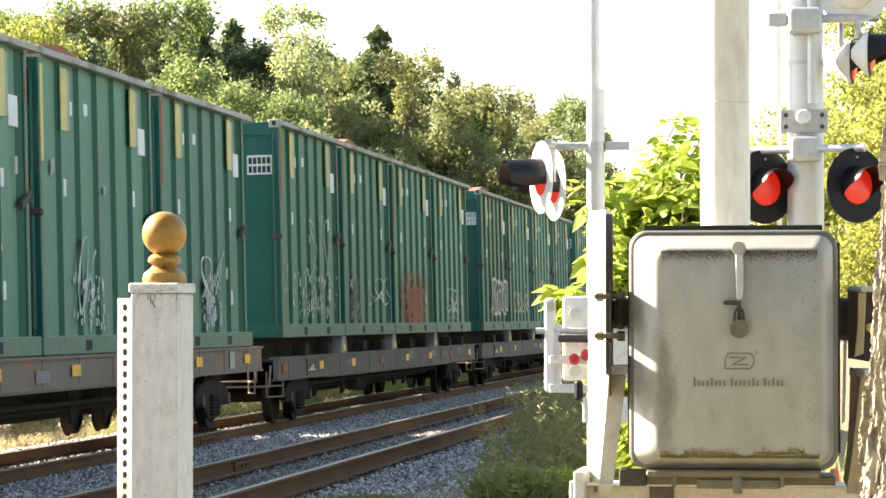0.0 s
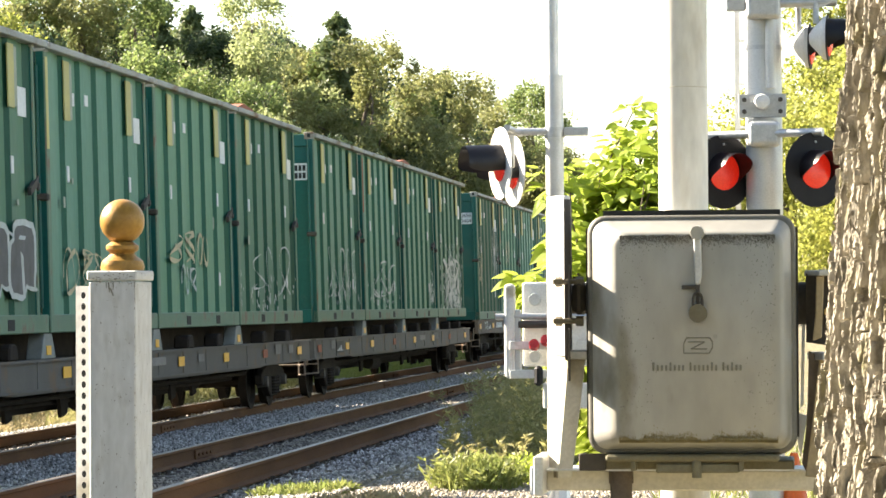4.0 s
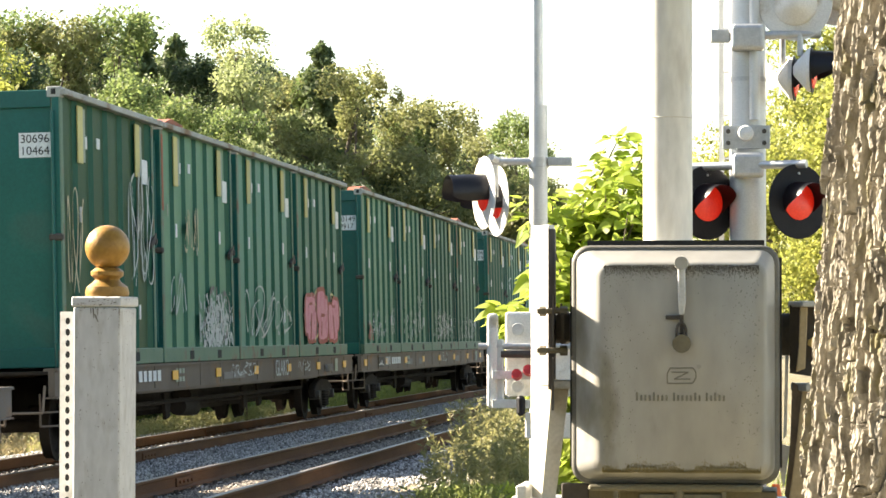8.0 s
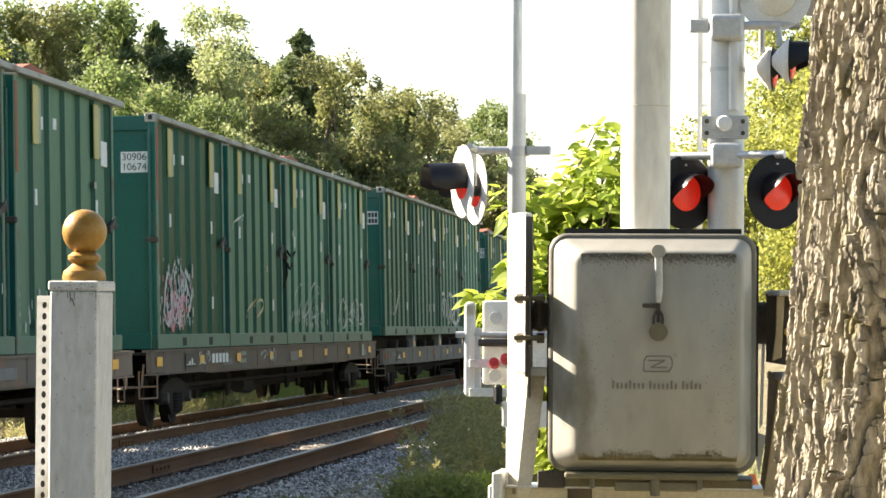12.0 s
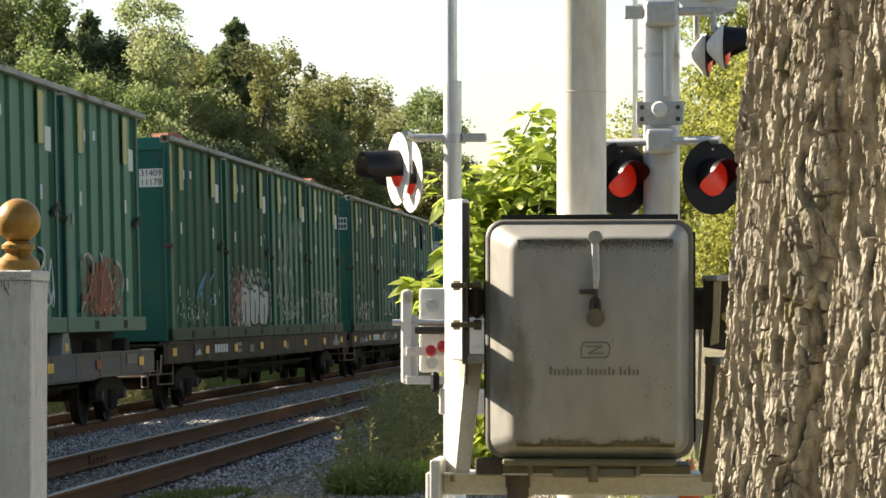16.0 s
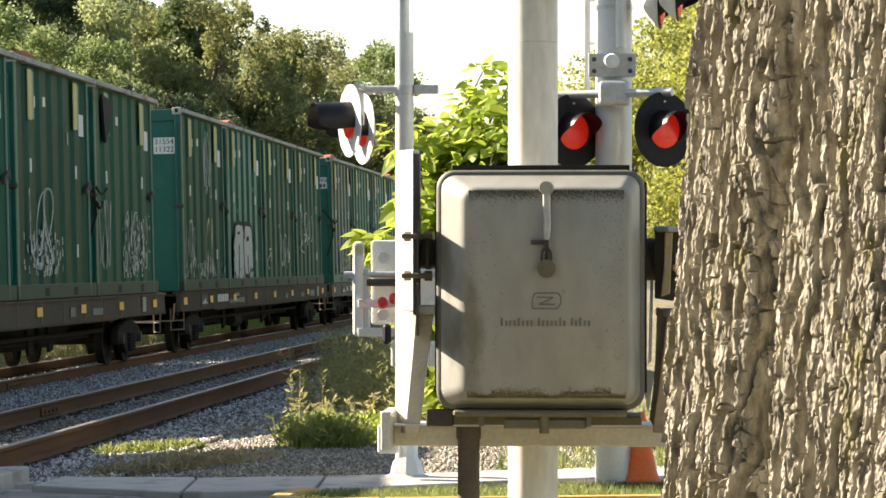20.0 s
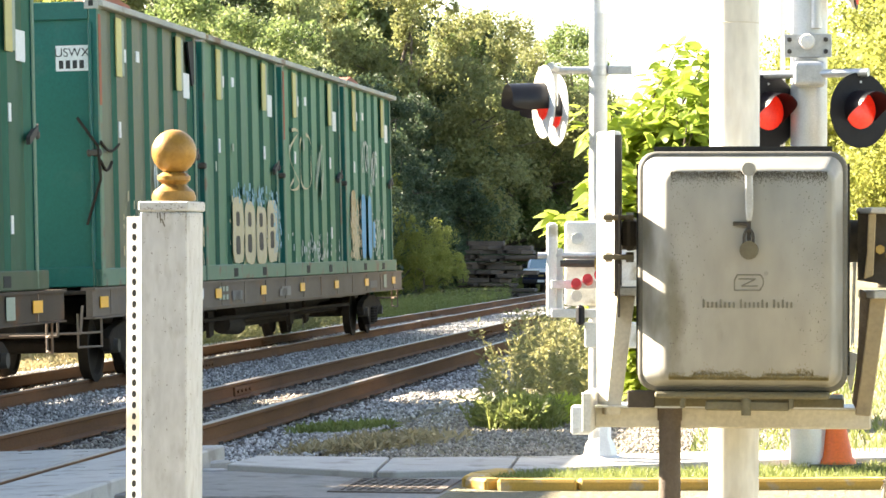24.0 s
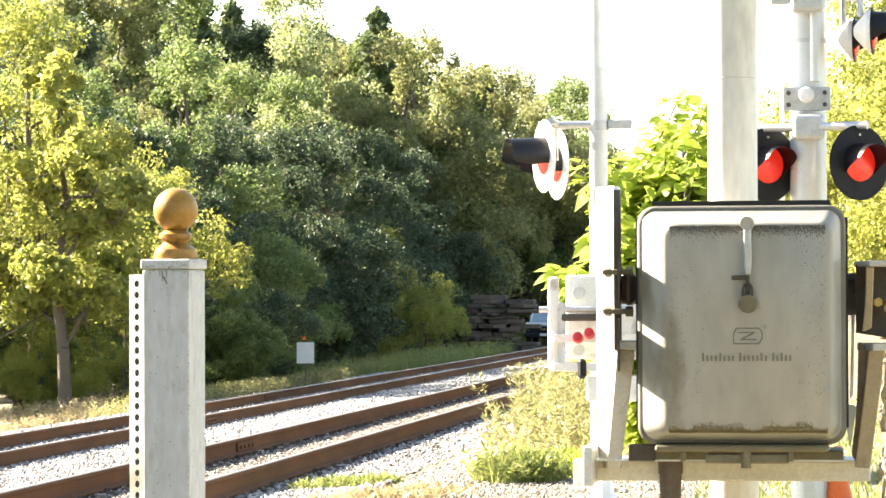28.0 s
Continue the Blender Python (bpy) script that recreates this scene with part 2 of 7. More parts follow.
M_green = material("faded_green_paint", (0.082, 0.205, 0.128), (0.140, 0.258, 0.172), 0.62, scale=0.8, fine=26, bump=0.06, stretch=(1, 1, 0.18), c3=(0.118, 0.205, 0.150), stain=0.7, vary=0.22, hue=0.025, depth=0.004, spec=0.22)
# less faded, and darkened to give cars 7 to 9 deeper shadow
M_green_dark = material("less_faded_shadowed_green", (0.013, 0.060, 0.032), (0.028, 0.079, 0.041), 0.6, scale=0.8, fine=26, bump=0.06, stretch=(1, 1, 0.18), c3=(0.055, 0.092, 0.046), stain=0.7, vary=0.22, hue=0.025, depth=0.004, spec=0.2)
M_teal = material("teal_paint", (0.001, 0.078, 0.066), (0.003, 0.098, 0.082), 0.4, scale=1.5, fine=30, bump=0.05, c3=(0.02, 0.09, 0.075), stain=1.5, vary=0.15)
# darker green that puts shade into the slopes of the corrugation
M_green_shade = material("slope_shade_green", (0.012, 0.078, 0.050), (0.022, 0.096, 0.060), 0.55, scale=1.0, fine=30, bump=0.05, stretch=(1, 1, 0.2), vary=0.2, spec=0.2)
M_green_tan = material("brown_faded_green_paint", (0.11, 0.115, 0.075), (0.075, 0.105, 0.065), 0.55, scale=0.8, fine=26, bump=0.06, stretch=(1, 1, 0.18), c3=(0.16, 0.13, 0.09), stain=0.9)
M_toprail = material("chalky_grey_steel", (0.42, 0.42, 0.38), (0.25, 0.255, 0.225), 0.7, 0.1, scale=3, fine=60, bump=0.2, stretch=(1, 0.4, 1), c3=(0.18, 0.11, 0.06), stain=3)
M_botrail = material("pale_green_steel", (0.085, 0.165, 0.108), (0.135, 0.205, 0.140), 0.65, scale=3, fine=50, bump=0.15, c3=(0.15, 0.11, 0.07), stain=3)
# bottom rails of cars 7 to 9, darkened for deeper shadow
M_botrail_dark = material("shadowed_green_steel", (0.055, 0.085, 0.050), (0.085, 0.100, 0.062), 0.7, scale=3, fine=50, bump=0.15, c3=(0.10, 0.075, 0.045), stain=3, spec=0.2)
M_strip = material("yellow_strip", (0.54, 0.48, 0.17), (0.43, 0.39, 0.18), 0.6, scale=5, fine=60, bump=0.05, vary=0.12)
M_faded = material("chalky_faded_strip", (0.34, 0.37, 0.30), (0.24, 0.29, 0.22), 0.65, scale=5, fine=50, bump=0.05)
M_plate = material("white_sticker", (0.70, 0.71, 0.70), (0.58, 0.60, 0.60), 0.55, scale=12, fine=60, bump=0.02)
M_ink = material("black_ink", (0.02, 0.02, 0.022), (0.03, 0.03, 0.03), 0.6)
M_hole = material("dark_recess", (0.012, 0.014, 0.014), (0.02, 0.02, 0.018), 0.8)
M_sill = material("grey_brown_sill", (0.135, 0.106, 0.082), (0.190, 0.150, 0.118), 0.75, 0.1, scale=1.2, fine=40, bump=0.25, c3=(0.22, 0.125, 0.07), stain=1.6, vary=0.2)
# brown sill lowered in tone to stand in for deeper shadow
M_sill_brown = material("shadowed_brown_sill", (0.060, 0.048, 0.036), (0.095, 0.072, 0.052), 0.8, 0.05, scale=1.2, fine=40, bump=0.25, c3=(0.13, 0.065, 0.032), stain=1.6, vary=0.2, spec=0.2)
M_sill_dark = material("dark_grey_sill", (0.088, 0.082, 0.076), (0.125, 0.116, 0.106), 0.7, 0.1, scale=1.2, fine=40, bump=0.25, c3=(0.16, 0.10, 0.06), stain=1.6, vary=0.2)
M_pedestal = material("pale_grey_pedestal", (0.24, 0.26, 0.25), (0.17, 0.17, 0.15), 0.7, scale=5, fine=50, bump=0.1)
M_under = material("brake_dust_steel", (0.020, 0.016, 0.013), (0.038, 0.030, 0.023), 0.92, scale=4, fine=40, bump=0.3, spec=0.15)
M_reflect = material("yellow_reflector", (0.80, 0.40, 0.025), (0.66, 0.33, 0.03), 0.4, scale=30)
M_orange_dull = material("faded_orange", (0.33, 0.095, 0.045), (0.24, 0.075, 0.04), 0.7, scale=6, fine=50)
M_galv_dull = material("grey_repaint", (0.20, 0.19, 0.175), (0.14, 0.13, 0.12), 0.7, scale=5, fine=50, vary=0.2)
M_spray_white = material("white_spray", (0.50, 0.53, 0.52), (0.33, 0.38, 0.36), 0.6, scale=6, fine=50)
M_spray_grey = material("dark_grey_spray", (0.05, 0.055, 0.06), (0.10, 0.10, 0.11), 0.6, scale=5, fine=40)
M_spray_pink = material("pink_spray", (0.50, 0.115, 0.19), (0.62, 0.26, 0.32), 0.6, scale=5, fine=40)
M_spray_red = material("red_spray", (0.34, 0.05, 0.04), (0.25, 0.05, 0.04), 0.6, scale=5, fine=40)
M_spray_sky = material("light_blue_spray", (0.18, 0.36, 0.46), (0.12, 0.28, 0.36), 0.6, scale=5, fine=40)
M_spray_blue = material("blue_spray", (0.045, 0.27, 0.50), (0.07, 0.33, 0.56), 0.6, scale=5, fine=40)
M_spray_tan = material("ochre_spray", (0.34, 0.22, 0.09), (0.40, 0.30, 0.15), 0.6, scale=5, fine=40)
M_spray_cream = material("cream_spray", (0.42, 0.35, 0.20), (0.48, 0.42, 0.29), 0.6, scale=5, fine=40)
M_orange = material("orange_cone_plastic", (0.85, 0.16, 0.02), (0.75, 0.13, 0.02), 0.45, scale=10, fine=60, bump=0.05)
M_bark = material("furrowed_bark", (0.43, 0.395, 0.325), (0.105, 0.094, 0.074), 0.95, scale=75, fine=420, bump=0.7, depth=0.003, stretch=(1, 1, 0.4), c3=(0.19, 0.172, 0.10), stain=30, spec=0.05, amount=0.32)
M_twig = material("tree_bark", (0.13, 0.105, 0.08), (0.08, 0.065, 0.05), 0.95, scale=4, fine=30, bump=0.5, stretch=(1, 1, 0.3))
M_leaf_mid = leaf_material("leaf_mid_green", (0.098, 0.160, 0.054), (0.215, 0.260, 0.090), 0.5)
# dark green, lowered further to stand in for the shade of the wood
M_leaf_dark_shaded = leaf_material("leaf_dark_green_shaded", (0.038, 0.068, 0.037), (0.090, 0.120, 0.055), 0.40)
M_leaf_olive = leaf_material("leaf_olive", (0.135, 0.165, 0.060), (0.270, 0.268, 0.108), 0.5)
M_leaf_yellow = leaf_material("leaf_yellow_green", (0.170, 0.215, 0.048), (0.370, 0.360, 0.090), 0.55)
M_leaf_big = leaf_material("leaf_bright_green", (0.240, 0.340, 0.045), (0.440, 0.500, 0.100), 0.6)
M_leaf_pale = leaf_material("leaf_pale_green", (0.210, 0.265, 0.110), (0.360, 0.390, 0.185), 0.5)
M_leaf_brown = leaf_material("leaf_withered_brown", (0.150, 0.110, 0.060), (0.270, 0.205, 0.120), 0.35)
M_deadwood = material("pale_dead_wood", (0.42, 0.39, 0.34), (0.30, 0.27, 0.23), 0.9, scale=6, fine=50, bump=0.3)
M_needle = leaf_material("needle_green", (0.080, 0.120, 0.052), (0.150, 0.185, 0.075), 0.3)
M_grass = leaf_material("grass_blade", (0.130, 0.185, 0.045), (0.270, 0.275, 0.095), 0.45)
M_weed = leaf_material("weed_stalk", (0.140, 0.160, 0.055), (0.340, 0.300, 0.140), 0.45)
M_straw = leaf_material("dry_straw", (0.300, 0.240, 0.130), (0.400, 0.330, 0.190), 0.3)
M_car_navy = material("dark_blue_car_paint", (0.012, 0.018, 0.040), (0.015, 0.02, 0.045), 0.25, 0.1, scale=2, coat=0.6, bump=0)
M_car_white = material("white_car_paint", (0.80, 0.83, 0.86), (0.74, 0.78, 0.82), 0.3, scale=2, coat=0.6, bump=0)
# pale blue base colour paints the sky reflected in the glass
M_glass_sky = material("sky_toned_glass", (0.24, 0.34, 0.38), (0.28, 0.38, 0.42), 0.08, scale=2, bump=0, spec=0.8)
M_chrome = material("chrome", (0.60, 0.60, 0.60), (0.50, 0.50, 0.50), 0.15, 1.0, bump=0)
M_rock = material("layered_rock", (0.15, 0.112, 0.082), (0.06, 0.05, 0.042), 0.9, scale=2, fine=14, bump=0.8, depth=0.05, stretch=(0.4, 0.4, 2))


# ---- building helpers ----
def part(name, bm, mat, parent, label=""):
    """One mesh object under a thing (an Empty) or under a part; geometry is given in the space in which the thing is built."""
    me = bpy.data.meshes.new(name)
    bm.to_mesh(me)
    bm.free()
    return part_mesh(name, me, mat, parent, label)


def part_mesh(name, me, mat, parent, label=""):
    me.materials.clear()
    me.materials.append(mat)
    ob = new(name, me)
    if parent is not None:
        ob.parent = parent
        if parent.parent is None:
            ob.matrix_parent_inverse = parent.matrix_basis.inverted()
    if label:
        ob["label"] = label
    return ob


def second_face(ob, mat, test):
    """Give the faces whose normal passes the test a second finish."""
    ob.data.materials.append(mat)
    for p in ob.data.polygons:
        if test(p.normal):
            p.material_index = 1
    return ob


def thing(name, place, label, category, group="", kind=""):
    ob = new(name)
    ob.empty_display_size = 0.1
    ob.matrix_basis = Matrix.Translation(place)
    return tagged(ob, label, category, group, kind)


def arrays(name, verts, faces):
    me = bpy.data.meshes.new(name)
    me.from_pydata([tuple(v) for v in verts], [], faces)
    me.update()
    return me


def quads(name, v):
    """A mesh from an (n, 4, 3) array of loose quads."""
    v = np.asarray(v, dtype=np.float32)
    n = len(v)
    me = bpy.data.meshes.new(name)
    me.vertices.add(n * 4)
    me.vertices.foreach_set("co", v.reshape(-1))
    me.loops.add(n * 4)
    me.loops.foreach_set("vertex_index", np.arange(n * 4, dtype=np.int32))
    me.polygons.add(n)
    me.polygons.foreach_set("loop_start", np.arange(0, n * 4, 4, dtype=np.int32))
    me.update(calc_edges=True)
    return me


def bx(bm, x0, x1, y0, y1, z0, z1, bev=0.0, seg=1):
    r = bmesh.ops.create_cube(bm, size=1.0)["verts"]
    bmesh.ops.transform(bm, verts=r, matrix=Matrix.Translation(((x0 + x1) / 2, (y0 + y1) / 2, (z0 + z1) / 2)) @ Matrix.Diagonal((x1 - x0, y1 - y0, z1 - z0, 1)))
    if bev:
        es = list({e for v in r for e in v.link_edges})
        bmesh.ops.bevel(bm, geom=es, offset=bev, segments=seg, affect="EDGES", profile=0.5)
    return bm


def box(*a, **k):
    return bx(bmesh.new(), *a, **k)


def rod(bm, p, q, r0, r1=None, seg=16, caps=True):
    p, q = Vector(p), Vector(q)
    d = q - p
    m = Matrix.Translation((p + q) / 2) @ d.to_track_quat("Z", "Y").to_matrix().to_4x4()
    bmesh.ops.create_cone(bm, cap_ends=caps, segments=seg, radius1=r0, radius2=r0 if r1 is None else r1, depth=d.length, matrix=m)
    return bm


def tube(p, q, r0, r1=None, seg=16):
    return smooth(rod(bmesh.new(), p, q, r0, r1, seg))


def smooth(bm, limit=40.0):
    bm.normal_update()
    for f in bm.faces:
        f.smooth = True
    for e in bm.edges:
        if len(e.link_faces) == 2 and e.calc_face_angle(0) > radians(limit):
            e.smooth = False
    return bm


def lathe(profile, m=None, seg=28):
    """Turned shape from (radius, height) pairs about z, placed by m."""
    bm = bmesh.new()
    rings = []
    for r, h in profile:
        rings.append([bm.verts.new((r * math.cos(2 * math.pi * i / seg), r * math.sin(2 * math.pi * i / seg), h)) for i in range(seg)])
    for a, b in zip(rings, rings[1:]):
        for i in range(seg):
            bm.faces.new((a[i], a[(i + 1) % seg], b[(i + 1) % seg], b[i]))
    bm.faces.new(list(reversed(rings[0])))
    bm.faces.new(rings[-1])
    if m is not None:
        bm.transform(m)
    return smooth(bm, 35)


def prism(poly, lo, hi, axis="z", bev=0.0):
    """A polygon pushed from lo to hi along an axis. The polygon's pairs are (x, y), (x, z) or (y, z)."""
    bm = bmesh.new()

    def at(a, b, c):
        return {"z": (a, b, c), "y": (a, c, b), "x": (c, a, b)}[axis]

    lowv = [bm.verts.new(at(a, b, lo)) for a, b in poly]
    upv = [bm.verts.new(at(a, b, hi)) for a, b in poly]
    n = len(poly)
    bm.faces.new(lowv)
    bm.faces.new(list(reversed(upv)))
    for i in range(n):
        bm.faces.new((lowv[i], upv[i], upv[(i + 1) % n], lowv[(i + 1) % n]))
    bmesh.ops.recalc_face_normals(bm, faces=bm.faces)
    if bev:
        bmesh.ops.bevel(bm, geom=list(bm.edges), offset=bev, segments=1, affect="EDGES")
    return bm


def bolt_head(bm, x, y, z, r, along=(0, -1, 0), h=0.012):
    p = Vector((x, y, z))
    return rod(bm, p, p + Vector(along) * h, r, r, 6)


def letters(text, size, m, mat, parent, depth=0.001, name="lettering", label="", xs=1.0):
    cu = bpy.data.curves.new(name, "FONT")
    cu.body, cu.size, cu.extrude, cu.align_x, cu.align_y = text, size, depth, "CENTER", "CENTER"
    tmp = new(name, cu)
    me = bpy.data.meshes.new_from_object(tmp.evaluated_get(bpy.context.evaluated_depsgraph_get()))
    bpy.data.objects.remove(tmp)
    me.transform(m @ Matrix.Diagonal((xs, 1, 1, 1)))
    return part_mesh(name, me, mat, parent, label)


FACE_CAM = Matrix.Rotation(radians(90), 4, "X")                                   # lettering that faces -y
FACE_RIGHT = Matrix.Rotation(radians(90), 4, "Z") @ Matrix.Rotation(radians(90), 4, "X")  # lettering that faces +x


# ---- foliage helpers ----
def leaf_quads(rng, centers, spread, per, size, flat=0.5, long=1.5, droop=0.0):
    """Pointed leaves in clumps round the centers: an (n, 4, 3) array."""
    c = np.repeat(np.asarray(centers, dtype=float), per, axis=0)
    n = len(c)
    d = rng.normal(size=(n, 3))
    d /= np.linalg.norm(d, axis=1)[:, None]
    sp = np.broadcast_to(np.asarray(spread, dtype=float).reshape(-1, 1) if np.ndim(spread) else spread, (len(centers), 1)) if np.ndim(spread) else np.full((len(centers), 1), spread)
    p = c + d * np.repeat(sp, per, axis=0) * rng.uniform(0.25, 1.0, (n, 1)) ** 0.5
    nm = rng.normal(size=(n, 3)) + d * 0.6
    nm[:, 2] += flat * 2
    nm /= np.linalg.norm(nm, axis=1)[:, None]
    a = np.cross(nm, rng.normal(size=(n, 3)))
    a /= np.linalg.norm(a, axis=1)[:, None]
    a[:, 2] -= droop
    b = np.cross(nm, a)
    s = size * rng.uniform(0.6, 1.3, (n, 1))
    return np.stack([p - a * s * long * 0.5, p + b * s * 0.42 - a * s * 0.05, p + a * s * long * 0.5, p - b * s * 0.42 - a * s * 0.05], axis=1)


def limb(bm, p, q, r0, r1, rng, bends=3, wob=0.08, seg=7):
    """A crooked tapering limb."""
    p, q = Vector(p), Vector(q)
    ln = (q - p).length
    pts = [p.lerp(q, i / bends) + (Vector(rng.normal(size=3)) * ln * wob if 0 < i < bends else Vector()) for i in range(bends + 1)]
    for i in range(bends):
        a, b = r0 + (r1 - r0) * i / bends, r0 + (r1 - r0) * (i + 1) / bends
        rod(bm, pts[i], pts[i + 1], a, b, seg)
    return pts


def tree(seed, height, spread, leafmat, clumps=110, per=60, leaf=0.17, low=0.22, label="", open_crown=False, shape=1.0):
    """A broadleaf tree at the origin: trunk with limbs, and an uneven crown of leaf clumps."""
    rng = np.random.default_rng(seed)
    root = thing("tree", (0, 0, 0), label, "tree", "trees beyond the track")
    bm = bmesh.new()
    lean = rng.normal(size=2) * 0.04 * height
    top = Vector((lean[0], lean[1], height * 0.86))
    rod(bm, (0, 0, -1.0), (0, 0, 0.3), height * 0.024, height * 0.019, 10)
    pts = limb(bm, (0, 0, 0.25), top, height * 0.019, height * 0.004, rng, 6, 0.02, 9)
    centers, radii = [], []
    nl = 13 if not open_crown else 9
    lobes = []
    for i in range(nl):
        f = low + (1 - low) * (i + 0.5) / nl
        base = Vector((0, 0, 0.25)).lerp(top, f * 0.9)
        ang = i * 2.4 + rng.uniform(-0.5, 0.5)
        reach = spread * (math.sin(math.pi * min(1, (f - low) / (1 - low) * 0.8 + 0.22)) ** shape) * rng.uniform(0.65, 1.15)
        tip = base + Vector((math.cos(ang) * reach, math.sin(ang) * reach, height * rng.uniform(0.03, 0.16)))
        limb(bm, base, tip, height * 0.0075 * (1.25 - f * 0.7), height * 0.0015, rng, 4, 0.07, 6)
        for k in range(3):
            s = base.lerp(tip, rng.uniform(0.4, 0.9))
            e = s + Vector(rng.normal(size=3)) * reach * 0.35
            limb(bm, s, e, height * 0.0025, height * 0.0008, rng, 2, 0.1, 5)
        lobes.append((tip, max(0.5, reach * 0.55)))
        lobes.append((base.lerp(tip, 0.55), max(0.4, reach * 0.42)))
    lobes.append((top + Vector((0, 0, height * 0.05)), spread * 0.38))
    w = np.array([l[1] ** 2 for l in lobes])
    pick = rng.choice(len(lobes), size=clumps, p=w / w.sum())
    for i in pick:
        c, r = lobes[i]
        d = rng.normal(size=3)
        d /= np.linalg.norm(d)
        d[2] = abs(d[2]) * 0.9 - 0.25
        centers.append(np.array(c) + d * r * rng.uniform(0.55, 1.05))
    part("trunk", smooth(bm), M_twig, root)
    rad = rng.uniform(0.25, 0.62, len(centers)) * spread * 0.31
    me = quads("crown", leaf_quads(rng, centers, rad, per, leaf, 0.25))
    part_mesh("crown", me, leafmat, root)
    return root


def conifer(seed, height, spread, label):
    rng = np.random.default_rng(seed)
    root = thing("conifer_tree", (0, 0, 0), label, "tree", "trees beyond the track")
    bm = rod(bmesh.new(), (0, 0, -1), (0, 0, height), height * 0.018, 0.02, 9)
    cs, rd = [], []
    for i in range(46):
        f = 0.12 + 0.88 * i / 46
        z = height * f
        r = (spread * (1 - f) ** 0.7 + 0.12) * rng.uniform(0.6, 1.25)
        for k in range(5):
            a = rng.uniform(0, 6.28)
            e = Vector((math.cos(a) * r, math.sin(a) * r, z - r * 0.18 + rng.uniform(-0.4, 0.4)))
            rod(bm, (0, 0, z), e, 0.03, 0.008, 4)
            for j in (0.4, 0.65, 0.9):
                cs.append((e.x * j, e.y * j, z + (e.z - z) * j))
                rd.append(0.12 + r * 0.15)
    part("trunk", smooth(bm), M_twig, root)
    part_mesh("crown", quads("crown", leaf_quads(rng, cs, np.array(rd), 14, 0.16, 0.1, 2.4)), M_needle, root)
    return root


def blades(rng, xy, height, width, lean=0.35, gz=None):
    """Grass blades standing at the places xy, as thin quads."""
    n = len(xy)
    h = height * rng.uniform(0.5, 1.25, (n, 1))
    a = rng.uniform(0, 2 * np.pi, n)
    side = np.stack([np.cos(a), np.sin(a), np.zeros(n)], 1) * width * 0.5
    top = np.stack([rng.normal(size=n) * lean, rng.normal(size=n) * lean, np.ones(n)], 1) * h
    p = np.column_stack([xy, gz if gz is not None else np.zeros(n)])
    return np.stack([p - side, p + side, p + top * 0.98 + side * 0.15, p + top - side * 0.15], axis=1)


# ---- ground ----
NEAR_X, FAR_X = -5.970, -10.170          # track centres
NEAR_Z, FAR_Z = -0.011, -0.232           # heights of the rail tops' midpoints
BANK = 2.3                               # degrees by which both tracks lean


def ground_z(x, y):
    """Height of the ground: level at the crossing, a banked ballast bed, then a fall to the access road and a wooded rise."""
    if x > -3.2:
        return -0.06 + min(0.5, max(0.0, y - 40) * 0.01)
    if x > -4.4:
        return -0.06 - 0.14 * (-3.2 - x) / 1.2
    if x > -12.6:
        return -0.20 + 0.042 * (x + 4.4)
    if x > -16.5:
        return -0.544 - 0.55 * (-12.6 - x) / 3.9
    if x > -24:
        return -1.094
    return -1.094 + min(14.0, (-24 - x) * 0.16)


def build_ground():
    xs = [-900, -400, -200, -120, -80, -60, -45, -35, -28, -24, -20, -16.5, -14, -12.6, -11.5, -10, -8.2, -6, -4.4, -3.8, -3.2, -2, 0, 3, 6, 12, 25, 60, 150, 400, 900]
    ys = [-200, -60, -20, -5, 0, 5, 10, 14, 18, 20, 23, 26, 30, 35, 40, 46, 52, 60, 70, 80, 95, 110, 130, 160, 200, 260, 400, 800, 2000]
    verts = [(x, y, ground_z(x, y)) for y in ys for x in xs]
    n = len(xs)
    faces = [(j * n + i, j * n + i + 1, (j + 1) * n + i + 1, (j + 1) * n + i) for j in range(len(ys) - 1) for i in range(n - 1)]
    g = part_mesh("ground", arrays("ground", verts, faces), M_ground, None)
    tagged(g, "dry grassy ground with bare earth beside the track", "ground", kind="structure")
    # ballast sheet over the bed, a little proud of the ground
    xs = np.linspace(-13.0, -4.1, 60)
    ys = np.concatenate([np.linspace(21.6, 70, 320), np.linspace(71, 420, 80)])
    verts, rngn = [], np.random.default_rng(5)
    for y in ys:
        for x in xs:
            edge = min(1.0, (x + 13.0) / 0.8, (-4.1 - x) / 0.7)
            verts.append((x, y, ground_z(x, y) + 0.028 * edge - 0.03 * (1 - edge) + rngn.uniform(-0.012, 0.016)))
    n = len(xs)
    faces = [(j * n + i, j * n + i + 1, (j + 1) * n + i + 1, (j + 1) * n + i) for j in range(len(ys) - 1) for i in range(n - 1)]
    b = part_mesh("ballast_bed", arrays("ballast_bed", verts, faces), M_ballast, None)
    tagged(b, "grey crushed-stone ballast bed under two railway tracks", "ballast", kind="structure")


build_ground()


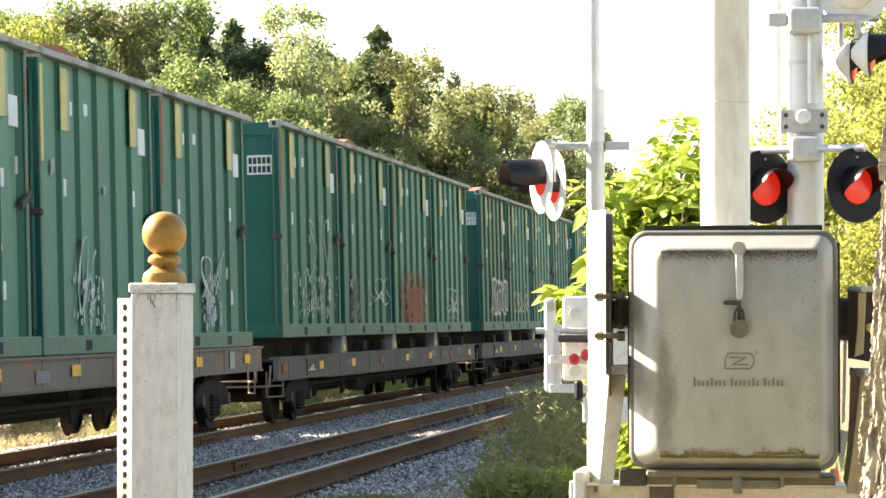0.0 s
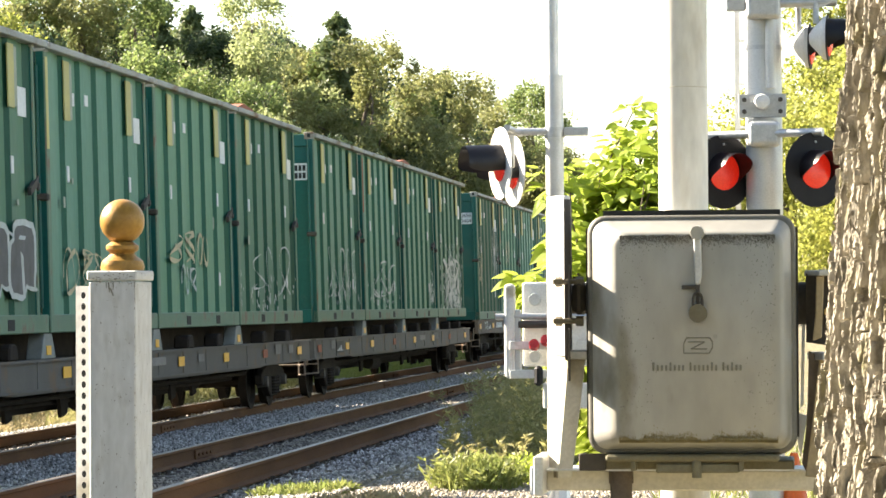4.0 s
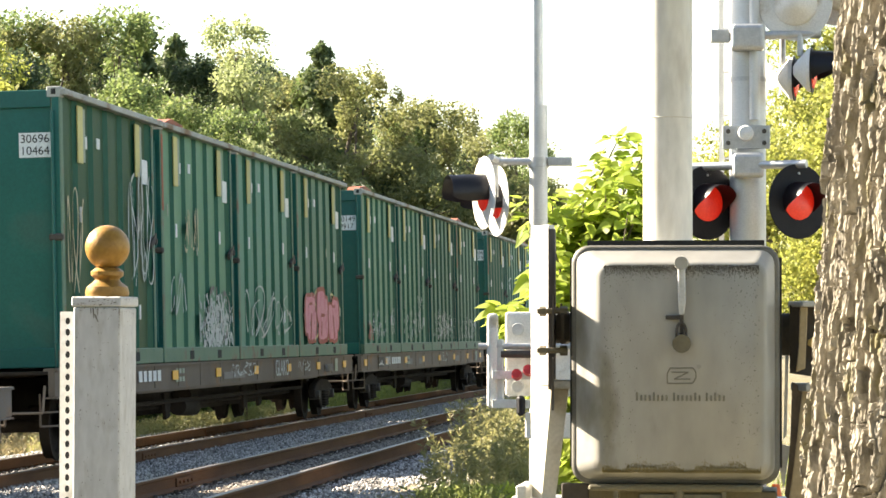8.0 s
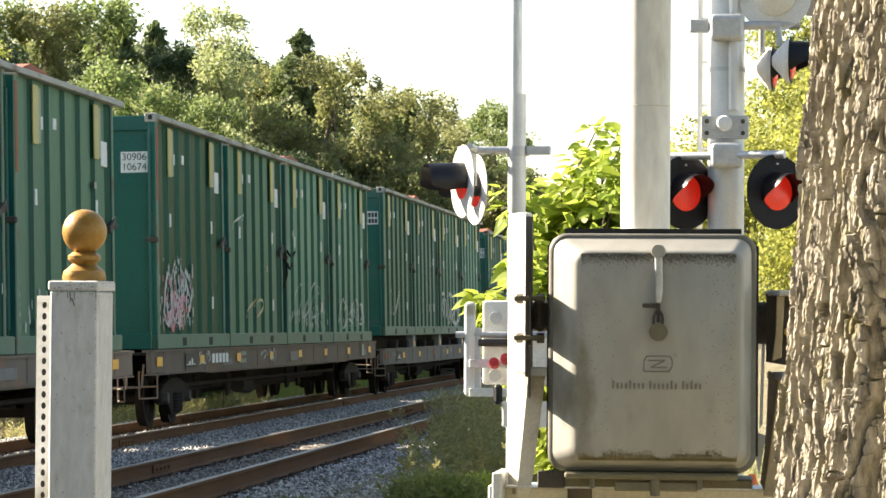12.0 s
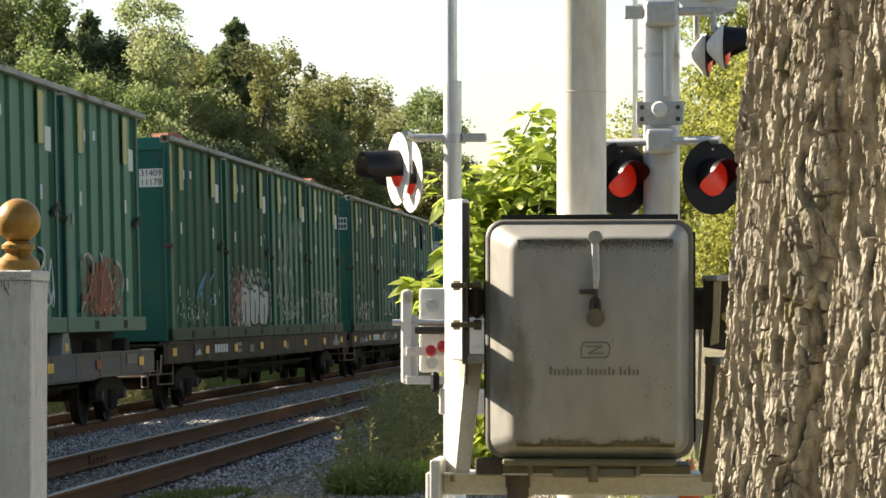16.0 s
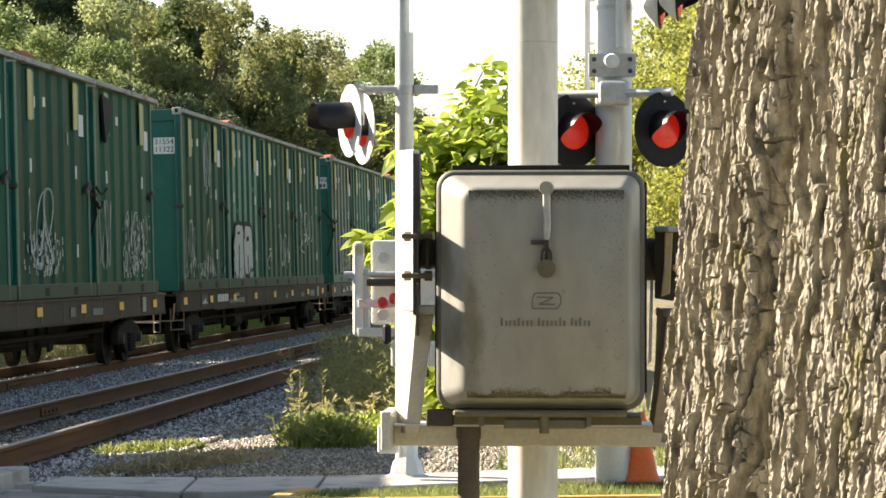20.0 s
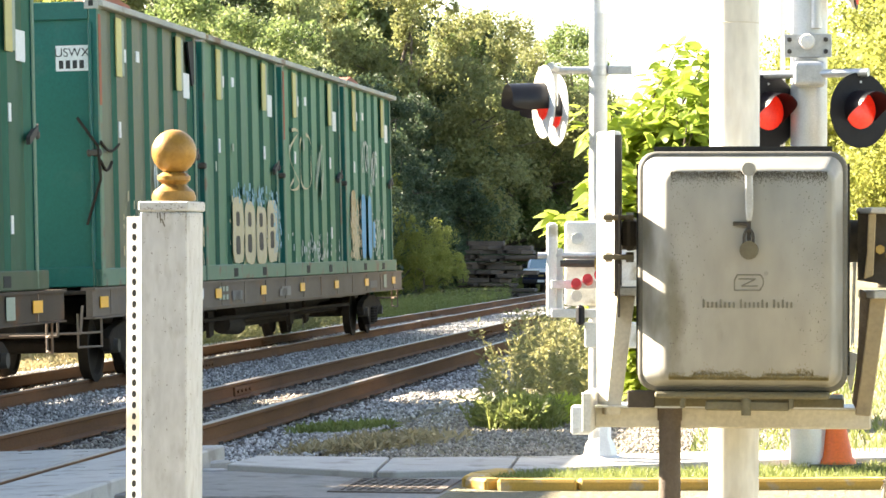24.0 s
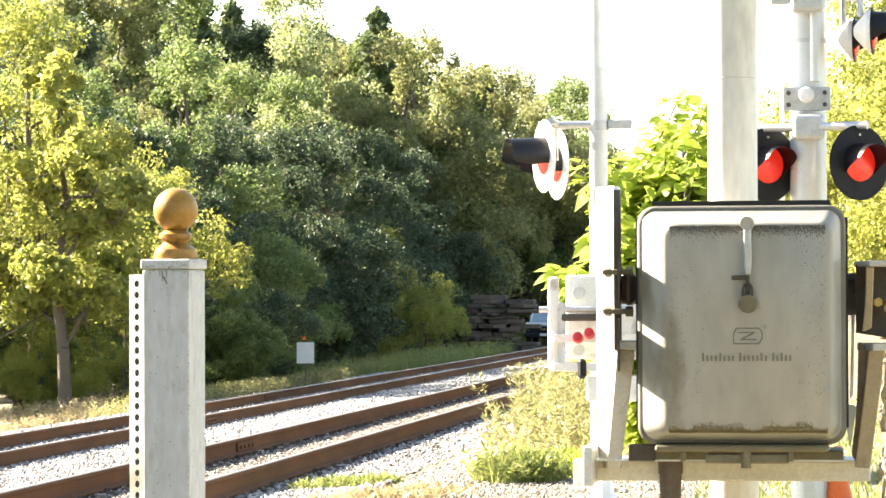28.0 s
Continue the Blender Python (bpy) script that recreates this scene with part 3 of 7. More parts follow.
def stones(name, mat, label, x, y, small, large, rng):
    """Loose crushed stone, many small angular pieces in one mesh."""
    n = len(x)
    z = np.array([ground_z(a, b) for a, b in zip(x, y)]) + np.where(x < -4.0, 0.044, 0.004)
    base = np.array([(1, 0, 0), (-1, 0, 0), (0, 1, 0), (0, -1, 0), (0, 0, 1), (0, 0, -1)], dtype=float)
    s = rng.uniform(small, large, (n, 1, 1)) * rng.uniform(0.6, 1.2, (n, 1, 3))
    ax = rng.normal(size=(n, 3)); ax /= np.linalg.norm(ax, axis=1)[:, None]
    an = rng.uniform(0, 3.1, n)
    v = base[None] * s + rng.normal(size=(n, 6, 3)) * 0.004
    k = ax[:, None, :]
    c, sn = np.cos(an)[:, None, None], np.sin(an)[:, None, None]
    v = v * c + np.cross(np.broadcast_to(k, v.shape), v) * sn + k * (k * v).sum(2, keepdims=True) * (1 - c)
    v += np.stack([x, y, z], 1)[:, None, :]
    tri = np.array([(0, 2, 4), (2, 1, 4), (1, 3, 4), (3, 0, 4), (2, 0, 5), (1, 2, 5), (3, 1, 5), (0, 3, 5)])
    f = (tri[None] + (np.arange(n) * 6)[:, None, None]).reshape(-1)
    me = bpy.data.meshes.new(name)
    me.vertices.add(n * 6)
    me.vertices.foreach_set("co", v.astype(np.float32).reshape(-1))
    me.loops.add(len(f))
    me.loops.foreach_set("vertex_index", f.astype(np.int32))
    me.polygons.add(len(f) // 3)
    me.polygons.foreach_set("loop_start", np.arange(0, len(f), 3, dtype=np.int32))
    me.update(calc_edges=True)
    ob = part_mesh(name, me, mat, None)
    tagged(ob, label, "gravel", kind="stuff")


_r = np.random.default_rng(11)
_n = 92000
_y = 21.9 + 62 * _r.uniform(0, 1, _n) ** 1.55
_x = _r.uniform(-12.9, -3.3, _n)
_k = (_x < -4.2) | (_r.uniform(0, 1, _n) < (_x + 3.3) / -0.9 * 0.8)
_g = (_x > -6.62) & (_x < -5.30)                          # brown, fouled stone between the near rails
stones("ballast_stones", M_stone, "loose angular grey ballast stones between the rails", _x[_k & ~_g], _y[_k & ~_g], 0.010, 0.026, _r)
stones("brown_ballast", M_pebble, "brown fouled ballast between the near rails", _x[_k & _g], _y[_k & _g], 0.009, 0.022, _r)
_x, _y = _r.uniform(-4.6, -0.4, 14000), _r.uniform(21.7, 28.5, 14000)
_k = _y > 21.75 + 0.5 * np.maximum(0, _x + 2.6)
stones("verge_gravel", M_pebble, "brown-grey gravel and pebbles beside the sidewalk", _x[_k], _y[_k], 0.007, 0.020, _r)


def track(name, cx, zc):
    """Two rails on timber ties, banked to one side."""
    root = thing(name, (cx, 22, zc), "rusty steel rails spiked to dark timber ties in ballast", "railway track", kind="structure")
    root["group"] = "railway tracks"
    rot = Matrix.Translation((cx, 0, zc)) @ Matrix.Rotation(radians(-BANK), 4, "Y")
    for s in (-0.755, 0.755):
        prof = [(-0.07, -0.182), (0.07, -0.182), (0.07, -0.170), (0.012, -0.145), (0.010, -0.045), (0.036, -0.036), (0.036, -0.008), (-0.036, -0.008), (-0.036, -0.036), (-0.010, -0.045), (-0.012, -0.145), (-0.07, -0.170)]
        bm = prism([(s + a, b) for a, b in prof], -30, 420, "y")
        bm.transform(rot)
        rail = part("rail", bm, M_rust, root)
        bm = prism([(s - 0.034, -0.0085), (s + 0.034, -0.0085), (s + 0.030, -0.001), (s + 0.018, 0.0015), (s - 0.018, 0.0015), (s - 0.030, -0.001)], -30, 420, "y")
        bm.transform(rot)
        part("running_surface", bm, M_railhead, rail, "polished worn rail head")
        for k in range(4):
            y = 34.0 + 23.8 * k + (11.0 if s > 0 else 0)
            bm = bmesh.new()
            for side in (-1, 1):
                bx(bm, s + side * 0.025 - 0.012, s + side * 0.025 + 0.012, y - 0.45, y + 0.45, -0.15, -0.05, 0.006)
                for j in range(4):
                    bolt_head(bm, s + side * 0.037, y - 0.33 + 0.22 * j, -0.10, 0.018, (side, 0, 0), 0.02)
            bm.transform(rot)
            part("joint_bar", bm, M_rust, rail, "bolted steel joint bar")
    return root, rot


TRACK_NEAR, ROT_NEAR = track("railway_track", NEAR_X, NEAR_Z)
TRACK_FAR, ROT_FAR = track("railway_track", FAR_X, FAR_Z)
tie_mesh = bpy.data.meshes.new("tie")
_bm = box(-1.3, 1.3, -0.115, 0.115, -0.33, -0.178, 0.012)
for _s in (-0.755, 0.755):
    bx(_bm, _s - 0.18, _s + 0.18, -0.09, 0.09, -0.182, -0.168)
    for _d in (-0.085, 0.085):
        for _e in (-0.05, 0.05):
            bx(_bm, _s + _d - 0.018, _s + _d + 0.018, _e - 0.011, _e + 0.011, -0.17, -0.135)
_bm.to_mesh(tie_mesh)
_bm.free()
tie_mesh.materials.append(M_tie)


# ---- crossing, kerbs and pavement ----
def crossing():
    road = part("road", box(-40, 40, 2.0, 19.55, -0.5, -0.125), M_asphalt, None)
    tagged(road, "grey asphalt road leading over the level crossing", "road", kind="structure")
    # road surface beside the tracks, left of the kerb
    bm = prism([(-40, 19.55), (-2.75, 19.55), (-3.3, 20.35), (-4.4, 20.75), (-4.6, 21.7), (-40, 21.7)], -0.5, -0.125)
    tagged(part("road_edge", bm, M_asphalt, None), "asphalt road shoulder beside the rails", "road", kind="structure")
    # panels between and beside the rails
    panels = thing("crossing_panels", (NEAR_X, 18, 0), "grey concrete level crossing panels between the rails", "crossing panel", kind="structure")
    for cx, zc in ((NEAR_X, NEAR_Z), (FAR_X, FAR_Z)):
        rot = Matrix.Translation((cx, 0, zc)) @ Matrix.Rotation(radians(-BANK), 4, "Y")
        for a, b in ((-0.66, -0.01), (0.01, 0.66), (-1.5, -0.83), (0.83, 1.5)):
            for j in range(5):
                y1 = 22.0 - j * 2.45
                bm = box(a, b, y1 - 2.43, y1, -0.15, -0.012, 0.012)
                for yy in (y1 - 0.35, y1 - 2.08):
                    for q in (a + 0.12, b - 0.12):
                        bx(bm, q - 0.05, q + 0.05, yy - 0.025, yy + 0.025, -0.0125, -0.0085)
                bm.transform(rot)
                part("panel", bm, M_concrete, panels)
    walkp = thing("sidewalk", (-2.5, 21.5, 0), "pale concrete sidewalk slabs beside the crossing", "sidewalk", kind="structure")
    far = [(-4.15, 21.62), (-3.20, 21.60), (-2.33, 21.88), (-1.30, 22.42), (-0.30, 22.95), (0.80, 23.52), (2.0, 24.15), (3.2, 24.8)]
    near = [(-4.20, 20.75), (-3.10, 20.22), (-2.26, 20.62), (-1.22, 21.35), (-0.20, 21.95), (0.90, 22.5), (2.1, 23.1), (3.3, 23.7)]
    for i in range(len(far) - 1):
        bm = prism([near[i], (near[i + 1][0] - 0.02, near[i + 1][1]), (far[i + 1][0] - 0.02, far[i + 1][1]), far[i]], -0.2, -0.012 - 0.003 * (i % 3), bev=0.008)
        part("slab", bm, M_concrete, walkp)
    # broken concrete edge at the sidewalk's end
    for i, (px, py, s) in enumerate(((-4.75, 21.6, 0.40), (-5.05, 21.9, 0.28), (-4.50, 21.2, 0.26), (-4.9, 21.15, 0.2))):
        bm = prism([(px - s, py - s * 0.3), (px + s * 0.6, py - s * 0.5), (px + s, py + s * 0.2), (px - s * 0.2, py + s * 0.5)], -0.2, -0.05 - 0.015 * i, bev=0.015)
        part("broken_slab", bm, M_concrete, walkp)
    apron = part("gutter_apron", prism([(-4.20, 20.73), (-3.11, 20.20), (-2.50, 20.45), (-2.50, 18.6), (-5.0, 18.6), (-4.7, 20.0)], -0.2, -0.055, bev=0.01), M_concrete_old, walkp, "worn concrete gutter apron")
    kerb = thing("kerb", (0, 19.6, 0), "yellow-painted concrete kerb round the grass strip", "kerb", kind="structure")
    pts = [(-2.26, 20.35), (-2.38, 19.95), (-2.39, 19.62), (-2.22, 19.42), (-1.72, 19.50)] + [(-0.85 + 1.1 * i, 19.68 + 0.235 * i) for i in range(4)]
    for (ax, ay), (b_x, by) in zip(pts, pts[1:]):
        d = Vector((b_x - ax, by - ay, 0)).normalized()
        nrm = Vector((-d.y, d.x, 0)) * 0.075
        g = d * 0.006
        a, b = Vector((ax, ay, 0)) + g, Vector((b_x, by, 0)) - g
        bm = prism([(a - nrm)[:2], (b - nrm)[:2], (b + nrm)[:2], (a + nrm)[:2]], -0.3, 0.01, bev=0.018)
        part("kerb_stone", bm, M_yellow, kerb)
    gr = thing("drain_grate", (-2.9, 19.6, -0.07), "rusty cast-iron storm drain grate in the gutter", "drain grate")
    bm = bmesh.new()
    bx(bm, -3.22, -2.52, 19.00, 19.06, -0.12, -0.045)
    bx(bm, -3.22, -2.52, 20.04, 20.10, -0.12, -0.045)
    bx(bm, -3.22, -3.16, 19.06, 20.04, -0.12, -0.045)
    bx(bm, -2.58, -2.52, 19.06, 20.04, -0.12, -0.045)
    part("grate_frame", bm, M_iron, gr)
    part("grate_pit", box(-3.16, -2.58, 19.06, 20.04, -0.06, -0.0525), M_hole, gr, "dark opening under the bars")
    for i in range(9):
        xx = -3.14 + i * 0.06
        part("grate_bar", prism([(xx, 19.06), (xx + 0.014, 19.06), (xx + 0.054, 20.04), (xx + 0.04, 20.04)], -0.052, -0.046), M_iron, gr)
    for j in range(7):
        part("grate_rib", box(-3.16, -2.58, 19.16 + 0.13 * j, 19.195 + 0.13 * j, -0.052, -0.0465), M_iron, gr)
    # lawn behind the sidewalk and in the strip
    rng = np.random.default_rng(3)
    n = 14000
    gx = rng.uniform(-2.28, 2.6, n)
    xy = np.column_stack([gx, 19.52 + 0.21 * (gx + 1.9) + rng.uniform(0, 1, n) * (1.0 + 0.33 * (gx + 2.3))])
    q = blades(rng, xy, 0.055, 0.012, 0.5, np.full(n, -0.055))
    strip = part_mesh("grass_strip", quads("grass_strip", q), M_grass, None)
    tagged(strip, "short sunlit grass between the kerb and the sidewalk", "grass", kind="stuff")
    n = 14000
    xy = np.column_stack([rng.uniform(-1.2, 6, n), 22.6 + 26 * rng.uniform(0, 1, n) ** 1.4])
    q = blades(rng, xy, 0.10, 0.02, 0.5, np.full(n, -0.06))
    tagged(part_mesh("lawn", quads("lawn", q), M_grass, None), "sunny lawn behind the sidewalk", "grass", kind="stuff")


crossing()


# ---- the train ----
N_CARS = 12
CAR_SHIFT = {1: 0.10, 2: -0.75, 8: -0.10, 9: 0.38, 10: 0.36}                  # slack in the couplings
RAISED = (0, 1, 2, 6)                                           # cars whose containers stand on pedestals


def train_y(t, n):
    """Where the front of car n stands along the track at t seconds."""
    return 49.02 + 27.28 * n - 11.521 * t - 0.01006 * t * t - 0.000215 * t ** 3 + CAR_SHIFT.get(n, 0.0)


def base_height(n):
    """Height of a container's floor over the rails; the cars ride at different heights."""
    if n in RAISED:
        return 1.38
    return 1.27 if n < 6 else 1.165 if n > 7 else 1.18


def build_container():
    """One tall waste container, 6.1 m long, standing at the origin with its front at y = 0."""
    L, H, W = 6.10, 3.50, 1.22
    root = thing("waste_container", (0, 0, 0), "faded green corrugated steel waste container on a flat car", "container", "containers on the train")
    for s in (1, -1):
        y = 0.16
        per = (L - 0.76) / 6.0
        prof = [(0.0, 0.0), (0.48, 0.0), (0.56, -0.05), (0.91, -0.05), (1.0, 0.0)]
        line = [(y + per * (i + a), b) for i in range(6) for a, b in prof[:-1]] + [(L - 0.52, 0.0), (L - 0.48, -0.10)]
        bm = bmesh.new()
        outer = [(bm.verts.new((s * (W - 0.03 + d), yy, 0.21)), bm.verts.new((s * (W - 0.03 + d), yy, H - 0.10))) for yy, d in line]
        for (a, b), (c, d) in zip(outer, outer[1:]):
            bm.faces.new((a, c, d, b) if s > 0 else (a, b, d, c))
        inner = bmesh.ops.extrude_face_region(bm, geom=list(bm.faces))
        bmesh.ops.translate(bm, verts=[v for v in inner["geom"] if isinstance(v, bmesh.types.BMVert)], vec=(-s * 0.012, 0, 0))
        bmesh.ops.recalc_face_normals(bm, faces=bm.faces)
        # rib slopes get the darker green as their shade
        side = second_face(part("side_panel", bm, M_green, root), M_green_shade, lambda q: abs(q.y) > 0.15)
        part("top_rail", box(s * W - 0.07, s * W + 0.07, 0.0, L, H - 0.11, H - 0.03, 0.01) if s > 0 else box(-W - 0.07 + 0.07, -W + 0.10, 0, L, H - 0.11, H - 0.03, 0.01), M_toprail, root, "chalky grey top rail")
        bm = box(min(s * (W - 0.10), s * W), max(s * (W - 0.10), s * W), 0.0, L, 0.0, 0.22, 0.012)
        rail = part("bottom_rail", bm, M_botrail, root, "pale green bottom rail with fork pockets")
        if s > 0:
            for yy in (1.92, 4.18):
                part("fork_pocket", box(W - 0.02, W + 0.004, yy, yy + 0.30, 0.04, 0.165), M_hole, rail, "dark fork pocket")
            for yy in (1.02, 4.52):
                part("yellow_strip", box(W - 0.028, W - 0.012, yy, yy + 0.28, H - 0.90, H - 0.17), M_strip, side, "yellow reflective strip")
                part("grey_strip", box(W - 0.028, W - 0.014, yy + 0.283, yy + 0.41, H - 0.88, H - 0.19), M_faded, side, "grey backing strip")
            part("sticker", box(W - 0.032, W - 0.020, 4.96, 5.34, H - 0.98, H - 0.64), M_plate, side, "white sticker")
            part("sticker", box(W - 0.032, W - 0.020, 1.44, 1.56, H - 0.70, H - 0.54), M_plate, side, "white sticker")
            part("sticker", box(W - 0.030, W - 0.018, 2.12, 2.3, H - 0.66, H - 0.52), M_plate, side, "white sticker")
            for yy in (1.1, 4.6):
                part("reflector_mark", box(W - 0.030, W - 0.018, yy, yy + 0.11, H - 1.66, H - 1.46), M_plate, side, "small pale mark")
            part("reflector_mark", box(W - 0.030, W - 0.018, 4.62, 4.72, 0.62, 0.82), M_plate, side, "small pale mark")
    for y0, y1 in ((0.0, 0.16), (L - 0.52, L - 0.42)):
        for s in (1, -1):
            bm = box(min(s * (W - 0.12), s * W), max(s * (W - 0.12), s * W), y0, y1, 0.0, H - 0.02, 0.015)
            post = second_face(part("corner_post", bm, M_teal, root), M_botrail, lambda q: abs(q.x) > 0.5)
            if s > 0:
                cm = part("corner_casting", box(W - 0.17, W + 0.012, y0 - 0.006, y1 + 0.006, H - 0.14, H, 0.012), M_toprail, post, "weathered corner casting")
                part("casting_hole", box(W - 0.11, W - 0.05, y0 - 0.009, y0 - 0.004, H - 0.10, H - 0.03), M_hole, post)
    # front end: recessed dark panel in a frame
    fr = part("end_panel", box(-W + 0.12, W - 0.12, 0.05, 0.08, 0.15, H - 0.15), M_teal, root, "dark teal end panel")
    part("end_header", box(-W + 0.12, W - 0.12, 0.0, 0.14, H - 0.26, H - 0.04, 0.01), M_teal, root)
    part("end_sill", box(-W + 0.12, W - 0.12, 0.0, 0.14, 0.0, 0.24, 0.01), M_teal, root)
    part("end_panel", box(-W + 0.12, W - 0.12, L - 0.49, L - 0.46, 0.15, H - 0.15), M_green, root)
    part("door_bar", tube((W - 0.10, -0.02, 0.3), (W - 0.10, -0.02, H - 0.3), 0.022, seg=8), M_teal, fr)
    part("latch", box(W - 0.16, W + 0.02, -0.05, 0.03, H * 0.45, H * 0.45 + 0.09, 0.02), M_steel_dark, fr, "dark steel latch")
    part("latch", box(W - 0.16, W + 0.03, L - 0.45, L - 0.36, H * 0.48, H * 0.48 + 0.10, 0.02), M_steel_dark, fr, "dark steel latch")
    part("lock_rod", tube((W - 0.05, L - 0.40, 0.2), (W - 0.05, L - 0.40, H - 0.1), 0.02, seg=8), M_steel_dark, fr, "dark steel lock rod")
    part("latch_handle", prism([(L - 0.75, H * 0.46), (L - 0.38, H * 0.50), (L - 0.38, H * 0.53), (L - 0.75, H * 0.485)], W - 0.03, W + 0.015, "x"), M_steel_dark, fr, "dark latch handle")
    bm = box(-W + 0.05, W - 0.05, 0.1, L - 0.1, H - 0.10, H - 0.05)
    for i in range(9):
        bx(bm, -W + 0.1, W - 0.1, 0.35 + i * 0.65, 0.41 + i * 0.65, H - 0.05, H - 0.02)
    part("roof", bm, M_toprail, root, "grey ribbed lid")
    part("floor", box(-W + 0.1, W - 0.1, 0.05, L - 0.05, 0.1, 0.2), M_under, root)
    return root


def build_flatcar(raised):
    """An 89-foot flat car at the origin on the track's centre line: a plain deck, or a lower sill with pedestals under the containers."""
    root = thing("flat_car", (0, 0, 0), "dark grey railway flat car with pedestals under its containers" if raised else "weathered grey-brown railway flat car with yellow reflectors", "rail car", "cars of the train")
    y0, y1 = -0.55, 25.35
    top = 1.06 if raised else 1.145
    low = top - 0.33
    paint = M_sill_dark if raised else M_sill
    for s in (1, -1):
        # fish-bellied sill: deeper between the trucks
        prof = [(y0, top), (y1, top), (y1, low), (21.4, low - 0.01), (20.2, low - 0.06), (4.4, low - 0.06), (3.2, low - 0.01), (y0, low)]
        bm = prism(prof, min(s * 1.14, s * 1.22), max(s * 1.14, s * 1.22), "x")
        bx(bm, min(s * 1.08, s * 1.25), max(s * 1.08, s * 1.25), y0, y1, top - 0.02, top + 0.015)
        bx(bm, min(s * 1.10, s * 1.245), max(s * 1.10, s * 1.245), y0, y1, low - 0.03, low - 0.008)
        sill = part("side_sill", bm, paint, root)
        if s > 0:
            for i in range(15):
                bm = box(1.22, 1.228, y0 + 0.9 + i * 1.7, y0 + 0.94 + i * 1.7, low, top - 0.02)
                part("stiffener", bm, paint, sill)
            for i in range(8):
                yy = y0 + 0.30 + i * 3.45
                part("reflector", box(1.237, 1.246, yy, yy + 0.40, low + 0.10, low + 0.235), M_reflect if not raised or i % 3 else M_orange_dull, sill, "yellow reflector")
            part("data_panel", box(1.237, 1.243, 2.0, 2.9, low + 0.05, low + 0.27), M_ink, sill, "black data panel")
            for k in range(4):
                part("data_mark", box(1.2432, 1.2452, 2.08 + 0.2 * k, 2.2 + 0.2 * k, low + 0.09, low + 0.11 + 0.04 * (k % 3)), M_plate, sill)
            if not raised:
                for k in range(5):
                    part("car_mark", box(1.237, 1.243, 4.3 + 0.32 * k, 4.52 + 0.32 * k, low + 0.10, low + 0.25), M_plate, sill, "faded white car lettering bar")
                for q in range(2):
                    for k in range(3):
                        part("data_mark", box(1.237, 1.243, 6.9 + 0.24 * k, 7.06 + 0.24 * k, low + 0.07 + 0.12 * q, low + 0.14 + 0.12 * q), M_faded, sill)
                part("data_panel", box(1.237, 1.243, 22.8, 23.15, low + 0.04, low + 0.29), M_faded, sill, "pale stencilled data block")
    part("deck", box(-1.14, 1.14, y0, y1, top - 0.06, top - 0.02), M_under, root)
    part("center_sill", prism([(y0 - 0.1, 1.02), (y1 + 0.1, 1.02), (y1 + 0.1, 0.62), (20.9, 0.62), (19.4, 0.36), (5.0, 0.36), (3.5, 0.62), (y0 - 0.1, 0.62)], -0.3, 0.3, "x"), M_under, root)
    for px, pz in ((0.62, 0.50), (0.86, 0.58), (-0.7, 0.46)):
        part("brake_pipe", tube((px, 3.6, pz), (px, 20.8, pz), 0.032, seg=8), M_under, root)
    for yy, px in ((6.2, 0.55), (8.4, 0.70), (15.6, 0.62), (17.8, 0.5)):
        part("brake_lever", prism([(yy, 0.70), (yy + 0.5, 0.70), (yy + 0.42, 0.34), (yy + 0.12, 0.30)], px, px + 0.05, "x"), M_under, root)
    part("hose_loop", tube((0.75, 9.4, 0.48), (0.75, 10.6, 0.44), 0.14, seg=12), M_under, root)
    for i in range(8):
        part("cross_bearer", box(-1.14, 1.14, 4.8 + i * 2.1, 5.0 + i * 2.1, low - 0.05, top - 0.06), M_under, root)
    if raised:
        # added block that keeps the gap between sill and containers dark
        part("spine", box(-0.7, 0.7, 0.1, 24.7, top - 0.02, 1.372), M_under, root, "dark block added to close the gap under the containers")
        for i in range(4):
            for s in (1, -1):
                for j in (1.95, 4.2):
                    yy = i * 6.2 + j
                    part("saddle", prism([(yy - 0.06, top + 0.016), (yy + 0.36, top + 0.016), (yy + 0.33, 1.22), (yy + 0.24, 1.27), (yy + 0.04, 1.27), (yy - 0.03, 1.22)], min(s * 1.02, s * 1.24), max(s * 1.02, s * 1.24), "x", bev=0.02), M_under, root, "dark container saddle")
                if i:
                    yy = i * 6.2 - 0.05
                    ped = part("pedestal", prism([(yy - 0.36, top + 0.016), (yy + 0.36, top + 0.016), (yy + 0.18, 1.375), (yy - 0.18, 1.375)], min(s * 1.0, s * 1.19), max(s * 1.0, s * 1.19), "x", bev=0.008), M_pedestal, root, "pale grey pedestal")
                    if s > 0:
                        part("reflector", box(1.192, 1.198, yy - 0.11, yy + 0.11, top + 0.06, top + 0.17), M_reflect, ped, "yellow reflector")
    else:
        for i in range(4):
            for j in (0.12, 3.0, 5.75):
                for s in (1, -1):
                    yy = i * 6.2 + j
                    part("pedestal", prism([(yy, top - 0.02), (yy + 0.34, top - 0.02), (yy + 0.26, 1.164), (yy + 0.08, 1.164)], min(s * 0.9, s * 1.18), max(s * 0.9, s * 1.18), "x"), M_under, root)
